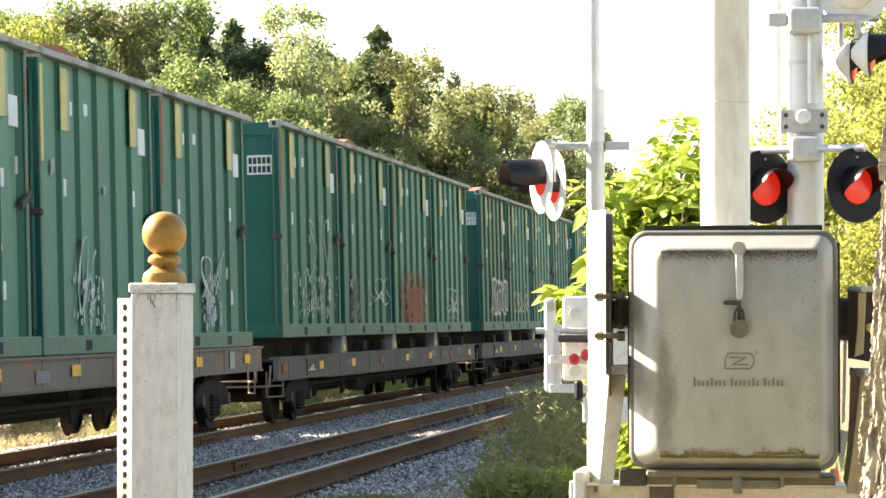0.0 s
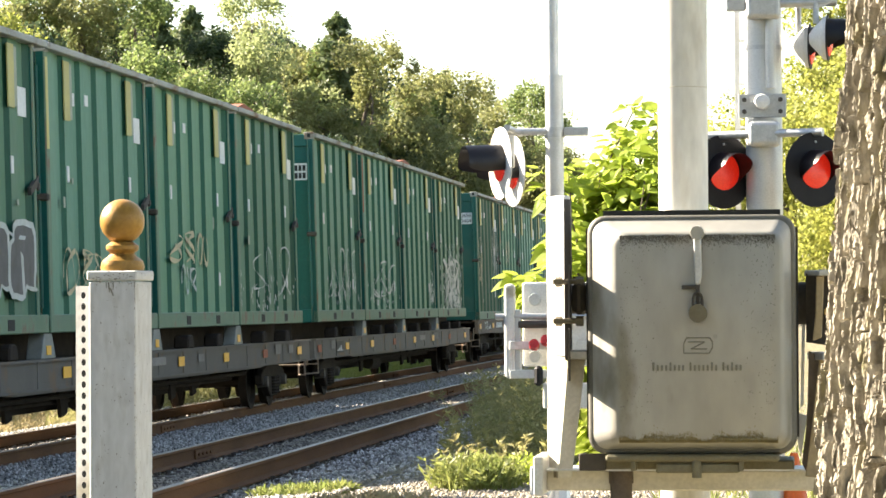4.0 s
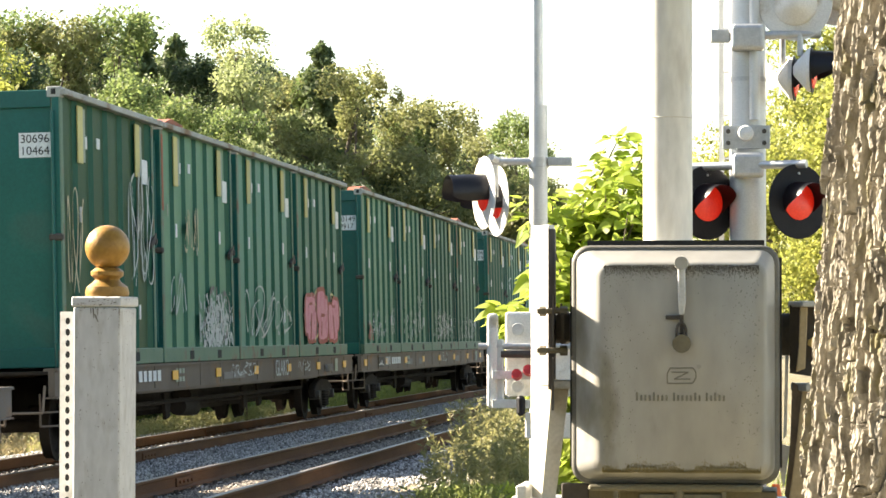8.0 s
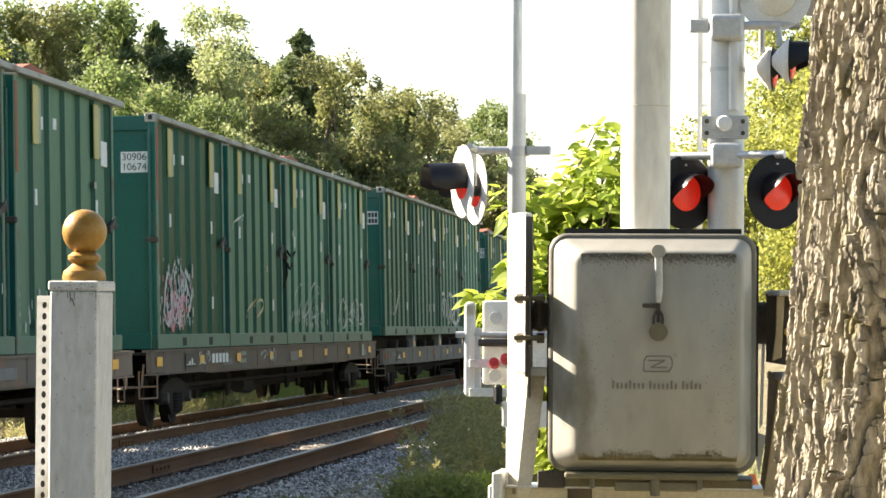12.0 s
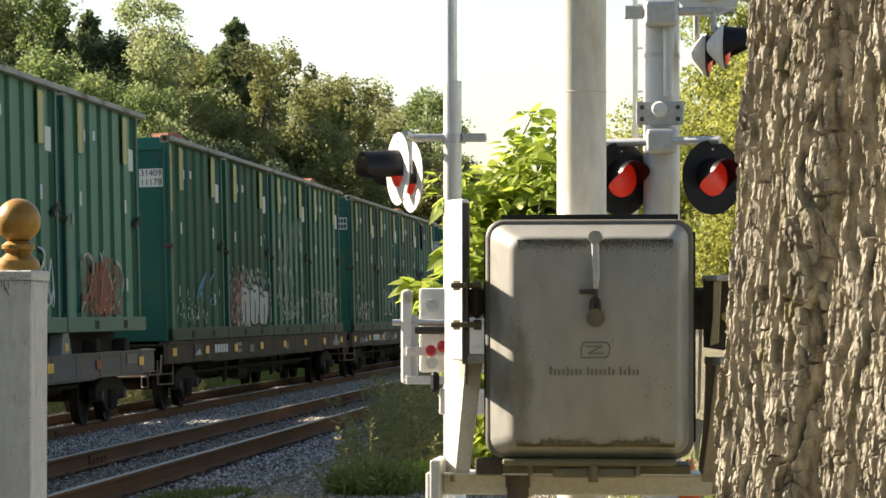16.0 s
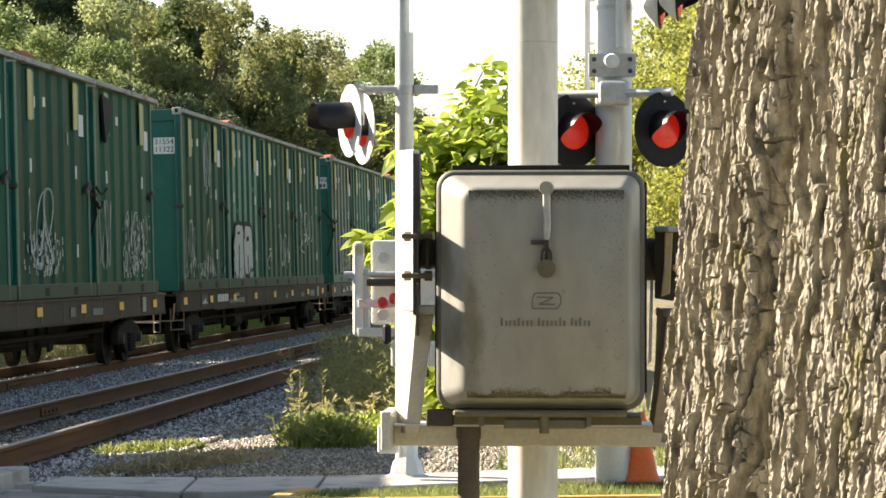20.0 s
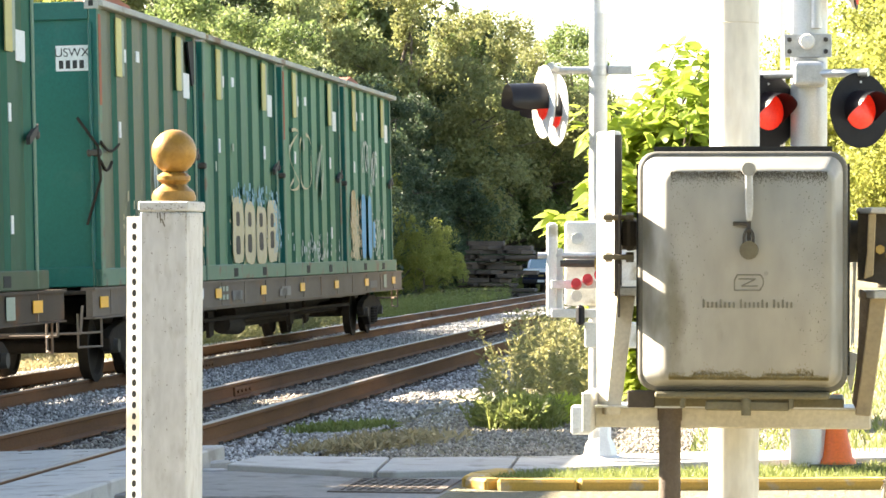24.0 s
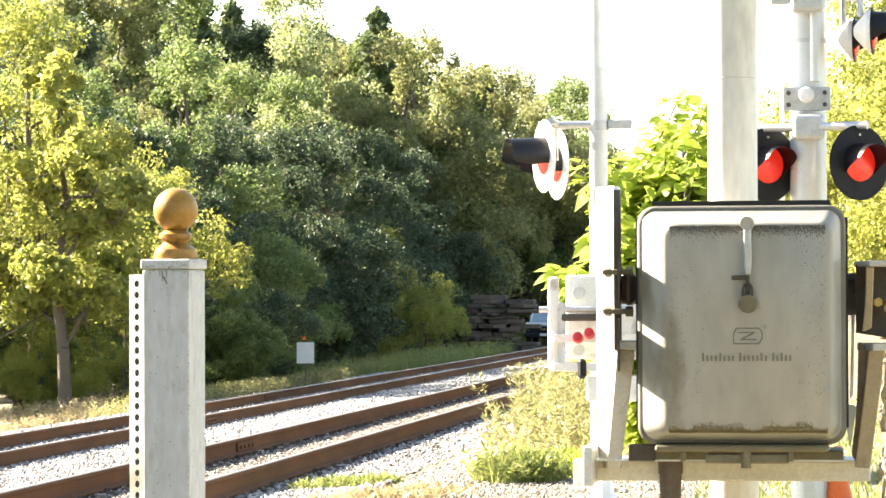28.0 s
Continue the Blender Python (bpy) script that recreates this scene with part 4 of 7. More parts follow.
    for yb in (2.0, 22.3):
        bog = part("truck_bolster", box(-1.05, 1.05, yb - 0.2, yb + 0.2, 0.38, 0.68, 0.03), M_under, root)
        for s in (1, -1):
            prof = [(yb - 1.15, 0.52), (yb - 0.95, 0.62), (yb - 0.35, 0.72), (yb + 0.35, 0.72), (yb + 0.95, 0.62), (yb + 1.15, 0.52), (yb + 1.1, 0.36), (yb + 0.75, 0.40), (yb + 0.32, 0.16), (yb - 0.32, 0.16), (yb - 0.75, 0.40), (yb - 1.1, 0.36)]
            part("side_frame", prism(prof, min(s * 0.95, s * 1.08), max(s * 0.95, s * 1.08), "x", bev=0.015), M_under, bog)
            for k in (-0.16, 0.0, 0.16):
                prof = [(0.0, 0.20)] + [(0.072 if c % 2 else 0.052, 0.20 + 0.025 * c) for c in range(13)] + [(0.0, 0.50)]
                part("spring", lathe(prof, Matrix.Translation((s * 1.09, yb + k, 0)), 10), M_under, bog)
            for w in (-0.89, 0.89):
                m = Matrix.Translation((s * 0.755, yb + w, 0.42)) @ Matrix.Rotation(radians(90 * s), 4, "Y")
                part("wheel", lathe([(0.0, -0.06), (0.10, -0.06), (0.12, -0.02), (0.34, -0.02), (0.36, -0.05), (0.415, -0.05), (0.42, 0.06), (0.445, 0.065), (0.45, 0.09), (0.36, 0.09), (0.33, 0.03), (0.10, 0.03), (0.0, 0.03)], m, 32), M_under, bog)
                part("bearing", tube((s * 0.95, yb + w, 0.42), (s * 1.14, yb + w, 0.42), 0.10, 0.085, 14), M_steel_dark, bog)
        for w in (-0.89, 0.89):
            part("axle", tube((-0.75, yb + w, 0.42), (0.75, yb + w, 0.42), 0.08, seg=12), M_under, bog)
    for yc, d in ((y0 - 0.05, -1), (y1 + 0.05, 1)):
        bm = box(-0.12, 0.12, min(yc, yc + d * 0.75), max(yc, yc + d * 0.75), 0.72, 0.92, 0.03)
        bx(bm, -0.2, 0.2, min(yc + d * 0.62, yc + d * 0.85), max(yc + d * 0.62, yc + d * 0.85), 0.68, 0.96, 0.04)
        part("coupler", bm, M_under, root)
        bm = bmesh.new()
        rod(bm, (-0.9, yc + d * 0.1, 0.62), (1.1, yc + d * 0.1, 0.62), 0.016, seg=6)
        rod(bm, (1.1, yc + d * 0.1, 0.62), (1.12, yc + d * 0.05, 0.95), 0.016, seg=6)
        part("uncoupling_lever", bm, M_sill, root)
        for s in (-1, 1):
            bm = bmesh.new()
            for z in (0.45, 0.62):
                rod(bm, (s * 1.02, yc - d * 0.1, z), (s * 1.2, yc - d * 0.55, z), 0.014, seg=6)
            rod(bm, (s * 1.2, yc - d * 0.55, 0.45), (s * 1.2, yc - d * 0.55, 0.85), 0.014, seg=6)
            rod(bm, (s * 1.02, yc - d * 0.1, 0.45), (s * 1.02, yc - d * 0.1, 0.85), 0.014, seg=6)
            part("step", bm, M_sill, root)
    part("brake_cylinder", tube((0.5, 11.0, 0.62), (0.5, 11.9, 0.62), 0.16, seg=14), M_under, root)
    part("air_tank", tube((-0.6, 12.6, 0.6), (-0.6, 14.0, 0.6), 0.22, seg=14), M_under, root)
    return root


def scrawl(seed, y0, z0, w, h, strokes, mat, parent, thick=0.05, x=1.216, loops=3.0):
    """Sprayed strokes on the side facing +x: flat ribbons that follow looping lines."""
    rng = np.random.default_rng(seed)
    for k in range(strokes):
        bm = bmesh.new()
        cy, cz = y0 + w * (k + 0.5) / strokes, z0 + h * 0.5
        a, b, ph = w / strokes * rng.uniform(0.3, 0.55), h * rng.uniform(0.3, 0.5), rng.uniform(0, 6.28)
        f1, f2 = rng.choice([1, 2, 3]), rng.choice([1, 2])
        span = rng.uniform(0.4, 0.95) * loops / 3
        pts = [(cy + a * math.sin(f1 * u + ph) + 0.15 * a * math.sin(3.1 * u), cz + b * math.cos(f2 * u + ph * 0.7)) for u in np.linspace(0, 6.28 * span, 40)]
        last = None
        for i in range(len(pts) - 1):
            d = Vector((pts[i + 1][0] - pts[i][0], pts[i + 1][1] - pts[i][1]))
            if d.length < 1e-6:
                continue
            nn = Vector((-d.y, d.x)).normalized() * thick * (0.6 + 0.4 * math.sin(i * 0.5 + seed))
            vs = [bm.verts.new((x + 0.0004 * k, pts[i][0] + q * nn.x, pts[i][1] + q * nn.y)) for q in (-1, 1)]
            if last:
                bm.faces.new((last[0], vs[0], vs[1], last[1]))
            last = vs
        bmesh.ops.recalc_face_normals(bm, faces=bm.faces)
        part("graffiti_stroke", bm, mat, parent, "sprayed graffiti scrawl")


def bubble(seed, y0, z0, w, h, n, fill, line, parent, x=1.216):
    """Sprayed block letters: rounded filled shapes with an outline and inner strokes."""
    rng = np.random.default_rng(seed)
    for k in range(n):
        hh = h * 0.5 * rng.uniform(0.86, 1.08)
        cy, cz = y0 + w * (k + 0.5) / n, z0 + hh
        hw = w / n * 0.5
        notch, lean = rng.integers(0, 4), rng.uniform(-0.12, 0.12)
        ring = []
        for i in range(28):
            u = 6.2832 * i / 28
            c, s = math.cos(u), math.sin(u)
            q = max(abs(c), abs(s))
            r = 1.0 - 0.34 * math.exp(-((u - notch * 1.57 - 0.5) / 0.25) ** 2) - 0.28 * math.exp(-((u - ((notch + 2) % 4) * 1.57 - 0.9) / 0.2) ** 2) + rng.uniform(-0.03, 0.03)
            ring.append((r * c / q ** 0.8 + lean * s, r * s / q ** 0.8))
        for scale, off, mat, lab in ((1.10, 0.0, line, "sprayed letter outline"), (0.93, 0.0012, fill, "sprayed block letter")):
            bm = bmesh.new()
            bm.faces.new([bm.verts.new((x + 0.0024 * k + off, cy + hw * scale * a, cz + hh * scale * b)) for a, b in ring])
            bmesh.ops.triangulate(bm, faces=bm.faces)
            part("graffiti_letter", bm, mat, parent, lab)
        kind = int(rng.integers(0, 4))
        slots = (((-0.1, 0.45, 0.34, 0.10), (-0.1, -0.55, 0.10, 0.42)), ((0.0, -0.35, 0.12, 0.60), (0.0, 0.62, 0.30, 0.06)),
                 ((0.05, 0.0, 0.42, 0.07), (-0.2, -0.5, 0.10, 0.30)), ((-0.15, 0.25, 0.09, 0.42), (0.3, -0.45, 0.10, 0.45)))[kind]
        for a, b, p, q in slots:
            bm = bmesh.new()
            tilt = rng.uniform(-0.2, 0.2)
            bm.faces.new([bm.verts.new((x + 0.0024 * k + 0.0019, cy + hw * (a + p * u + tilt * v * q), cz + hh * (b + q * v))) for u, v in ((-1, -0.9), (0.7, -1), (1, 0.8), (-0.6, 1))])
            part("graffiti_letter", bm, line, parent, "sprayed letter detail")


PROTO_CONTAINER = build_container()
PROTO_CARS = {k: build_flatcar(k) for k in (False, True)}
CARS, BOXES = [], []
# end numbers that stand on the front of each car's first container
ENDS = {1: "30403\n10171", 3: "30696\n10464", 4: "30149\n9917", 5: "30906\n10674", 7: "31409\n11178", 9: "31554\n11322"}


def smear(seed, y0, z0, w, h, count, mat, parent, x=1.2165, soft=0.35):
    """Overspray and faded fill: many small upright flecks that thin out towards the patch's border."""
    rng = np.random.default_rng(seed)
    u = np.clip(rng.normal(0.5, 0.27, count), -0.05, 1.05)
    v = np.clip(rng.beta(1.2, 1.7, count), 0, 1)
    a, b = rng.uniform(0.010, 0.045, count), rng.uniform(0.012, 0.05, count) * (1 + soft)
    y, z = y0 + u * w, z0 + v * h
    xs = x + rng.uniform(0, 0.0012, count)
    q = np.stack([np.stack([xs, y - a, z - b], 1), np.stack([xs, y + a, z - b * 0.8], 1), np.stack([xs, y + a * 0.7, z + b], 1), np.stack([xs, y - a, z + b * 0.9], 1)], axis=1)
    tagged(part_mesh("graffiti_fill", quads("graffiti_fill", q), mat, parent, "soft patch of faded spray paint"), kind="stuff")


def hang_chain(side):
    """A slack chain with a hook over the front edge of a container."""
    for z0, z1, y0, y1 in ((1.55, 1.75, -0.05, 0.9), (1.30, 1.52, -0.06, 0.5)):
        bm = bmesh.new()
        for q in range(9):
            a, b = q / 9, (q + 1) / 9
            rod(bm, (1.24, y0 + (y1 - y0) * a, z1 + (z0 - z1) * math.sin(a * 3.14) * 0.5), (1.24, y0 + (y1 - y0) * b, z1 + (z0 - z1) * math.sin(b * 3.14) * 0.5), 0.018, seg=6)
        part("chain", bm, M_under, side, "slack dark chain")
    bm = bmesh.new()
    for (a, e), (b, d) in (((0.95, 2.05), (1.2, 1.7)), ((1.2, 1.7), (1.23, 1.3)), ((1.23, 1.3), (1.05, 0.75))):
        rod(bm, (a, -0.04, e), (b, -0.04, d), 0.018, seg=6)
    part("chain", bm, M_under, side, "slack dark chain")


def decorate(c, n, i):
    """What sets one container apart: graffiti, stains, a lid's edge, doors."""
    side = [o for o in c.children if o.name.startswith("side_panel")][0]
    k = n * 4 + i + 10
    rng = random.Random(k * 7 + 3)
    W, G, C, P, B, O, K = M_spray_white, M_spray_grey, M_spray_cream, M_spray_pink, M_spray_blue, M_orange_dull, M_hole

    def tag(y, z, w, h, strokes, mat=W, thick=0.026, shift=0):
        scrawl(k + shift, y, z, w, h, strokes, mat, side, thick)

    def fill(y, z, w, h, count, mat, shift=0):
        smear(k + shift, y, z, w, h, count, mat, side)

    def upright(y, w, z, h, mat, out=0.0):
        """One thick sprayed stroke with uneven, rounded ends."""
        ring = []
        for q in range(20):
            a = 6.2832 * q / 20
            ca, sa = math.cos(a), math.sin(a)
            r = max(abs(ca), abs(sa)) ** 0.85
            ring.append((y + w / 2 * (1 + ca / r * rng.uniform(0.92, 1.04)), z + h / 2 * (1 + sa / r * rng.uniform(0.95, 1.03))))
        bm = bmesh.new()
        depth = 1.2162 + out + 0.0006 * rng.random()
        bm.faces.new([bm.verts.new((depth, a, b)) for a, b in ring])
        bmesh.ops.triangulate(bm, faces=bm.faces)
        part("graffiti_stroke", bm, mat, side, "thick sprayed stroke")
    special = {
        (-1, 2): lambda: (tag(1.6, 0.5, 1.2, 0.9, 2), fill(1.5, 0.3, 1.5, 0.7, 60, W)),
        (-1, 3): lambda: (tag(2.4, 0.6, 1.6, 0.8, 2), fill(2.5, 0.3, 1.2, 0.8, 90, W)),
        (0, 0): lambda: (tag(2.6, 0.7, 2.2, 1.5, 3, thick=0.018), fill(0.5, 0.3, 5.0, 1.0, 110, W)),
        (0, 1): lambda: (tag(0.6, 0.3, 1.1, 1.0, 1, M_faded, 0.05), fill(0.6, 0.25, 1.2, 1.0, 150, G), tag(2.6, 0.5, 3.0, 0.7, 3, thick=0.02)),
        (0, 2): lambda: (fill(1.0, 0.20, 3.6, 1.10, 620, O), fill(1.4, 0.22, 2.9, 0.85, 420, O, 3)),
        (0, 3): lambda: (tag(2.0, 0.4, 1.5, 0.6, 2), fill(1.8, 0.3, 2.0, 0.5, 50, W)),
        (1, 0): lambda: (bubble(5, 2.0, 0.42, 3.5, 0.85, 3, G, W, side), tag(1.7, 0.35, 4.0, 1.0, 4)),
        (1, 1): lambda: (tag(0.8, 0.45, 1.6, 0.6, 2, C, 0.035), tag(2.3, 0.45, 2.2, 0.55, 3, C, 0.035, 3), tag(0.6, 0.4, 4.2, 0.7, 4, C, 0.02, 5)),
        (1, 2): lambda: (tag(0.8, 0.9, 3.0, 0.5, 3, C, 0.04), tag(1.6, 0.45, 1.2, 0.5, 2, W, 0.03, 4)),
        (2, 3): lambda: (fill(0.9, 0.15, 4.4, 1.75, 420, W), fill(1.6, 0.2, 3.2, 1.2, 380, W, 4), tag(1.4, 0.3, 3.4, 1.2, 3, W, 0.06)),
        (2, 2): lambda: (tag(4.8, 0.4, 0.6, 0.8, 1), fill(4.6, 0.3, 0.8, 0.6, 60, W)),
        (3, 0): lambda: (tag(3.9, 0.9, 1.7, 1.9, 4), tag(4.1, 1.1, 1.3, 1.6, 3, W, 0.026, 6), tag(0.3, 0.9, 0.9, 1.4, 3, C, 0.03, 2)),
        (3, 1): lambda: (fill(2.9, 0.22, 2.6, 0.85, 520, W), tag(2.9, 0.24, 2.5, 0.9, 4, M_galv_dull, 0.05, 2), tag(1.7, 1.6, 1.1, 0.8, 4, C), tag(0.5, 0.7, 1.3, 0.6, 3, W, 0.026, 9)),
        (3, 2): lambda: (tag(0.5, 0.35, 4.9, 0.9, 5), tag(0.9, 0.35, 4.0, 0.7, 3, W, 0.026, 8)),
        (3, 3): lambda: (bubble(2, 0.7, 0.28, 4.3, 0.95, 3, P, M_spray_red, side), tag(0.6, 0.28, 4.4, 1.0, 4, M_strip, 0.03), fill(0.8, 0.3, 4.2, 0.8, 110, M_galv_dull), fill(0.7, 0.6, 4.2, 0.7, 60, P, 5)),
        (4, 0): lambda: (tag(4.5, 0.35, 0.6, 0.7, 4, thick=0.018), fill(1.0, 0.35, 2.4, 0.6, 50, W), fill(0.7, 0.3, 0.7, 0.35, 40, M_spray_red, 4)),
        (4, 1): lambda: (tag(3.4, 0.3, 1.0, 1.2, 2, W, 0.035), fill(0.8, 0.3, 3.0, 0.8, 50, W)),
        (4, 2): lambda: (fill(0.4, 0.3, 5.0, 0.7, 140, W), tag(1.4, 0.3, 1.6, 0.6, 2, thick=0.018)),
        (4, 3): lambda: fill(0.4, 0.3, 5.0, 0.6, 110, W),
        (5, 0): lambda: (tag(0.4, 0.25, 2.4, 1.0, 3, W, 0.05), fill(0.3, 0.3, 2.4, 1.1, 240, W), fill(0.5, 0.3, 2.0, 0.8, 120, P, 4)),
        (5, 1): lambda: (tag(0.3, 1.9, 1.2, 0.45, 1), tag(1.6, 0.4, 2.0, 0.5, 2, C)),
        (5, 2): lambda: (tag(0.6, 0.5, 4.6, 0.7, 3, thick=0.02), fill(0.5, 0.3, 4.6, 0.5, 60, W)),
        (5, 3): lambda: (tag(0.5, 0.25, 4.4, 0.7, 5), fill(0.6, 0.3, 4.2, 0.6, 60, W)),
        (6, 0): lambda: tag(1.0, 0.5, 2.0, 0.6, 2, thick=0.018),
        (6, 2): lambda: (tag(0.3, 0.25, 5.2, 1.0, 6, W, 0.055), tag(0.5, 0.25, 5.0, 0.9, 4, W, 0.05, 7)),
        (6, 3): lambda: (fill(1.2, 0.25, 2.8, 0.9, 620, O), tag(1.0, 0.25, 3.4, 0.95, 4, W, 0.035)),
        (7, 0): lambda: (tag(2.4, 0.6, 2.6, 0.7, 2, B, 0.02), fill(0.5, 0.3, 3.0, 0.6, 50, W)),
        (7, 1): lambda: (fill(0.3, 0.15, 5.2, 1.25, 700, W), bubble(6, 1.5, 0.22, 3.8, 0.8, 3, W, K, side), fill(0.3, 0.2, 1.8, 1.1, 260, O, 5)),
        (7, 2): lambda: (tag(1.2, 1.2, 3.6, 1.5, 6), tag(0.6, 0.7, 2.6, 0.8, 5, W, 0.03, 5), fill(0.4, 0.3, 4.8, 0.6, 90, W)),
        (7, 3): lambda: (fill(0.4, 0.25, 5.0, 0.9, 150, W), tag(1.0, 0.3, 3.6, 0.7, 3, C, 0.02)),
        (8, 0): lambda: (tag(0.4, 0.3, 1.2, 0.7, 2), fill(0.4, 0.3, 4.0, 0.5, 60, W)),
        (8, 1): lambda: (tag(1.0, 0.4, 3.0, 0.9, 4), tag(1.3, 0.4, 2.4, 0.7, 2, W, 0.02, 4)),
        (8, 2): lambda: (tag(0.8, 0.4, 1.8, 1.4, 3), fill(0.6, 0.35, 2.6, 0.7, 130, W)),
        (8, 3): lambda: (tag(0.3, 0.4, 1.1, 1.2, 4), tag(2.6, 0.3, 2.4, 1.2, 5, W, 0.022, 4), fill(2.5, 0.3, 2.6, 1.1, 130, W)),
        (9, 0): lambda: (tag(2.9, 1.8, 1.0, 1.5, 5), tag(3.0, 0.3, 1.0, 1.2, 2, C, 0.05, 3), tag(0.3, 0.3, 1.2, 1.1, 4, W, 0.022, 5), fill(0.3, 0.25, 5.0, 0.4, 90, W)),
        (9, 1): lambda: (fill(1.0, 0.2, 2.8, 1.0, 900, W), bubble(9, 0.9, 0.25, 3.0, 1.1, 2, W, K, side), tag(4.6, 0.5, 0.5, 0.9, 1, W, 0.02, 3)),
        (9, 2): lambda: (tag(2.8, 0.4, 2.0, 0.9, 3), tag(2.9, 0.4, 1.8, 0.8, 2, M_faded, 0.04, 3), tag(0.3, 0.4, 0.8, 0.5, 2, W, 0.018, 7)),
        (9, 3): lambda: (tag(0.9, 1.0, 2.6, 0.9, 5), tag(0.8, 0.8, 1.6, 0.5, 2, W, 0.02, 6)),
        (10, 0): lambda: (tag(3.0, 0.9, 0.9, 0.7, 3, W, 0.04), tag(1.6, 0.25, 1.1, 0.7, 3, W, 0.03, 4), fill(1.4, 0.25, 4.4, 0.9, 200, C)),
        (10, 1): lambda: ([(upright(1.9 + 0.92 * q, 0.86, 0.22, 1.0 - 0.06 * (q % 3), C), upright(2.12 + 0.92 * q, 0.34, 0.36 + 0.03 * q, 0.28, M_steel_dark, 0.0012), upright(2.16 + 0.92 * q, 0.28, 0.78, 0.22, M_steel_dark, 0.0012)) for q in range(4)], fill(1.9, 0.22, 3.6, 1.0, 120, C), fill(2.2, 1.14, 3.2, 0.28, 80, M_spray_sky), fill(5.2, 0.4, 0.6, 0.8, 90, M_spray_sky, 5)),
        (10, 2): lambda: (tag(0.4, 1.3, 2.2, 1.2, 2, C, 0.03), tag(3.0, 1.2, 0.9, 1.1, 2, M_faded, 0.035, 4), fill(0.5, 0.25, 4.6, 0.5, 70, W)),
        (10, 3): lambda: (upright(1.75, 0.50, 0.25, 1.20, B), upright(2.55, 0.42, 0.25, 1.18, B), upright(3.10, 0.30, 0.45, 0.50, B), upright(0.55, 0.55, 0.55, 0.95, M_spray_tan), fill(0.5, 0.25, 1.1, 1.2, 330, C), fill(3.2, 0.25, 1.2, 1.0, 60, W), tag(1.9, 1.85, 1.0, 0.6, 3, W, 0.04), tag(2.9, 1.5, 0.9, 0.9, 3, W, 0.04, 5)),
    }
    if (n, i) in special:
        special[(n, i)]()
    elif rng.random() < 0.8:
        tag(rng.uniform(0.6, 1.6), rng.uniform(0.35, 0.6), rng.uniform(2.0, 3.9), rng.uniform(0.6, 1.1), rng.randint(2, 5), thick=0.02)
        fill(0.4, 0.25, 4.8, 0.6, 50, W)
    # cars 7 to 9 carry deeper shadow in their green; two others are less faded
    if n in (7, 8, 9) and (n, i) not in ((7, 2), (7, 3), (9, 1)) or (n, i) in ((5, 0), (3, 0)):
        side.data = side.data.copy()
        side.data.materials[0] = M_green_dark
    # their bottom rails take the shadowed tone too
    if n > 6 and n < 10:
        for o in c.children:
            if o.name.startswith("bottom_rail"):
                o.data = o.data.copy()
                o.data.materials[0] = M_botrail_dark
    if rng.random() < 0.3:
        part("post_stripe", box(1.205, 1.226, 0.02, 0.13, 2.2, 3.3), M_orange_dull if rng.random() < 0.6 else M_strip, side, "faded orange stripe on the corner post")
    for q in range(rng.randint(0, 3)):
        yy, zz = rng.uniform(0.4, 5.2), rng.uniform(0.4, 2.4)
        part("scuff", box(1.213, 1.2165, yy, yy + rng.uniform(0.05, 0.14), zz, zz + rng.uniform(0.06, 0.2)), M_faded, side, "pale scuff mark")
    if (n, i) == (10, 0):
        side.data = side.data.copy()
        side.data.materials[0] = M_green_tan
        hang_chain(side)
        part("tear", prism([(5.2, 3.3), (5.75, 3.35), (5.7, 2.75), (5.45, 2.7)], 1.195, 1.2175, "x"), M_hole, side, "dark torn hole near the lid")
    if (n, i) in ((8, 3), (5, 2)):
        hang_chain(side)
    if (n, i) == (8, 3):
        part("flap", prism([(0.7, 3.28), (1.75, 3.20), (1.2, 2.62), (0.95, 2.50)], 1.195, 1.235, "x"), M_hole, side, "torn dark flap below the lid")
    if (n + i) % 3 == 1:
        part("lid_edge", prism([(0.1 + 0.5 * (i % 2), 3.47), (2.2, 3.47), (2.0, 3.55), (1.2, 3.60), (0.3 + 0.5 * (i % 2), 3.54)], 0.9, 1.15, "x"), M_orange_dull, side, "torn rusty lid edge")
    if i == 0:
        end = [o for o in c.children if o.name.startswith("end_panel")][0]
        pl = part("number_plate", box(0.68, 1.085, 0.042, 0.0495, 2.62, 2.93), M_plate, end, "white number panel")
        if n == 10:
            letters("USWX", 0.150, Matrix.Translation((0.883, 0.040, 2.84)) @ FACE_CAM, M_ink, pl, 0.001, "mark")
            for j in range(4):
                part("number_bar", box(0.72 + 0.085 * j, 0.775 + 0.085 * j, 0.0385, 0.0415, 2.65, 2.75), M_ink, pl)
        elif n in ENDS:
            letters(ENDS[n], 0.150, Matrix.Translation((0.883, 0.040, 2.775)) @ FACE_CAM, M_ink, pl, 0.001, "number")
        else:
            for j in range(10):
                a = 0.705 + 0.074 * (j % 5)
                b = 2.65 + 0.14 * (j // 5)
                part("number_bar", box(a, a + 0.055, 0.0385, 0.0415, b, b + 0.105), M_ink, pl)


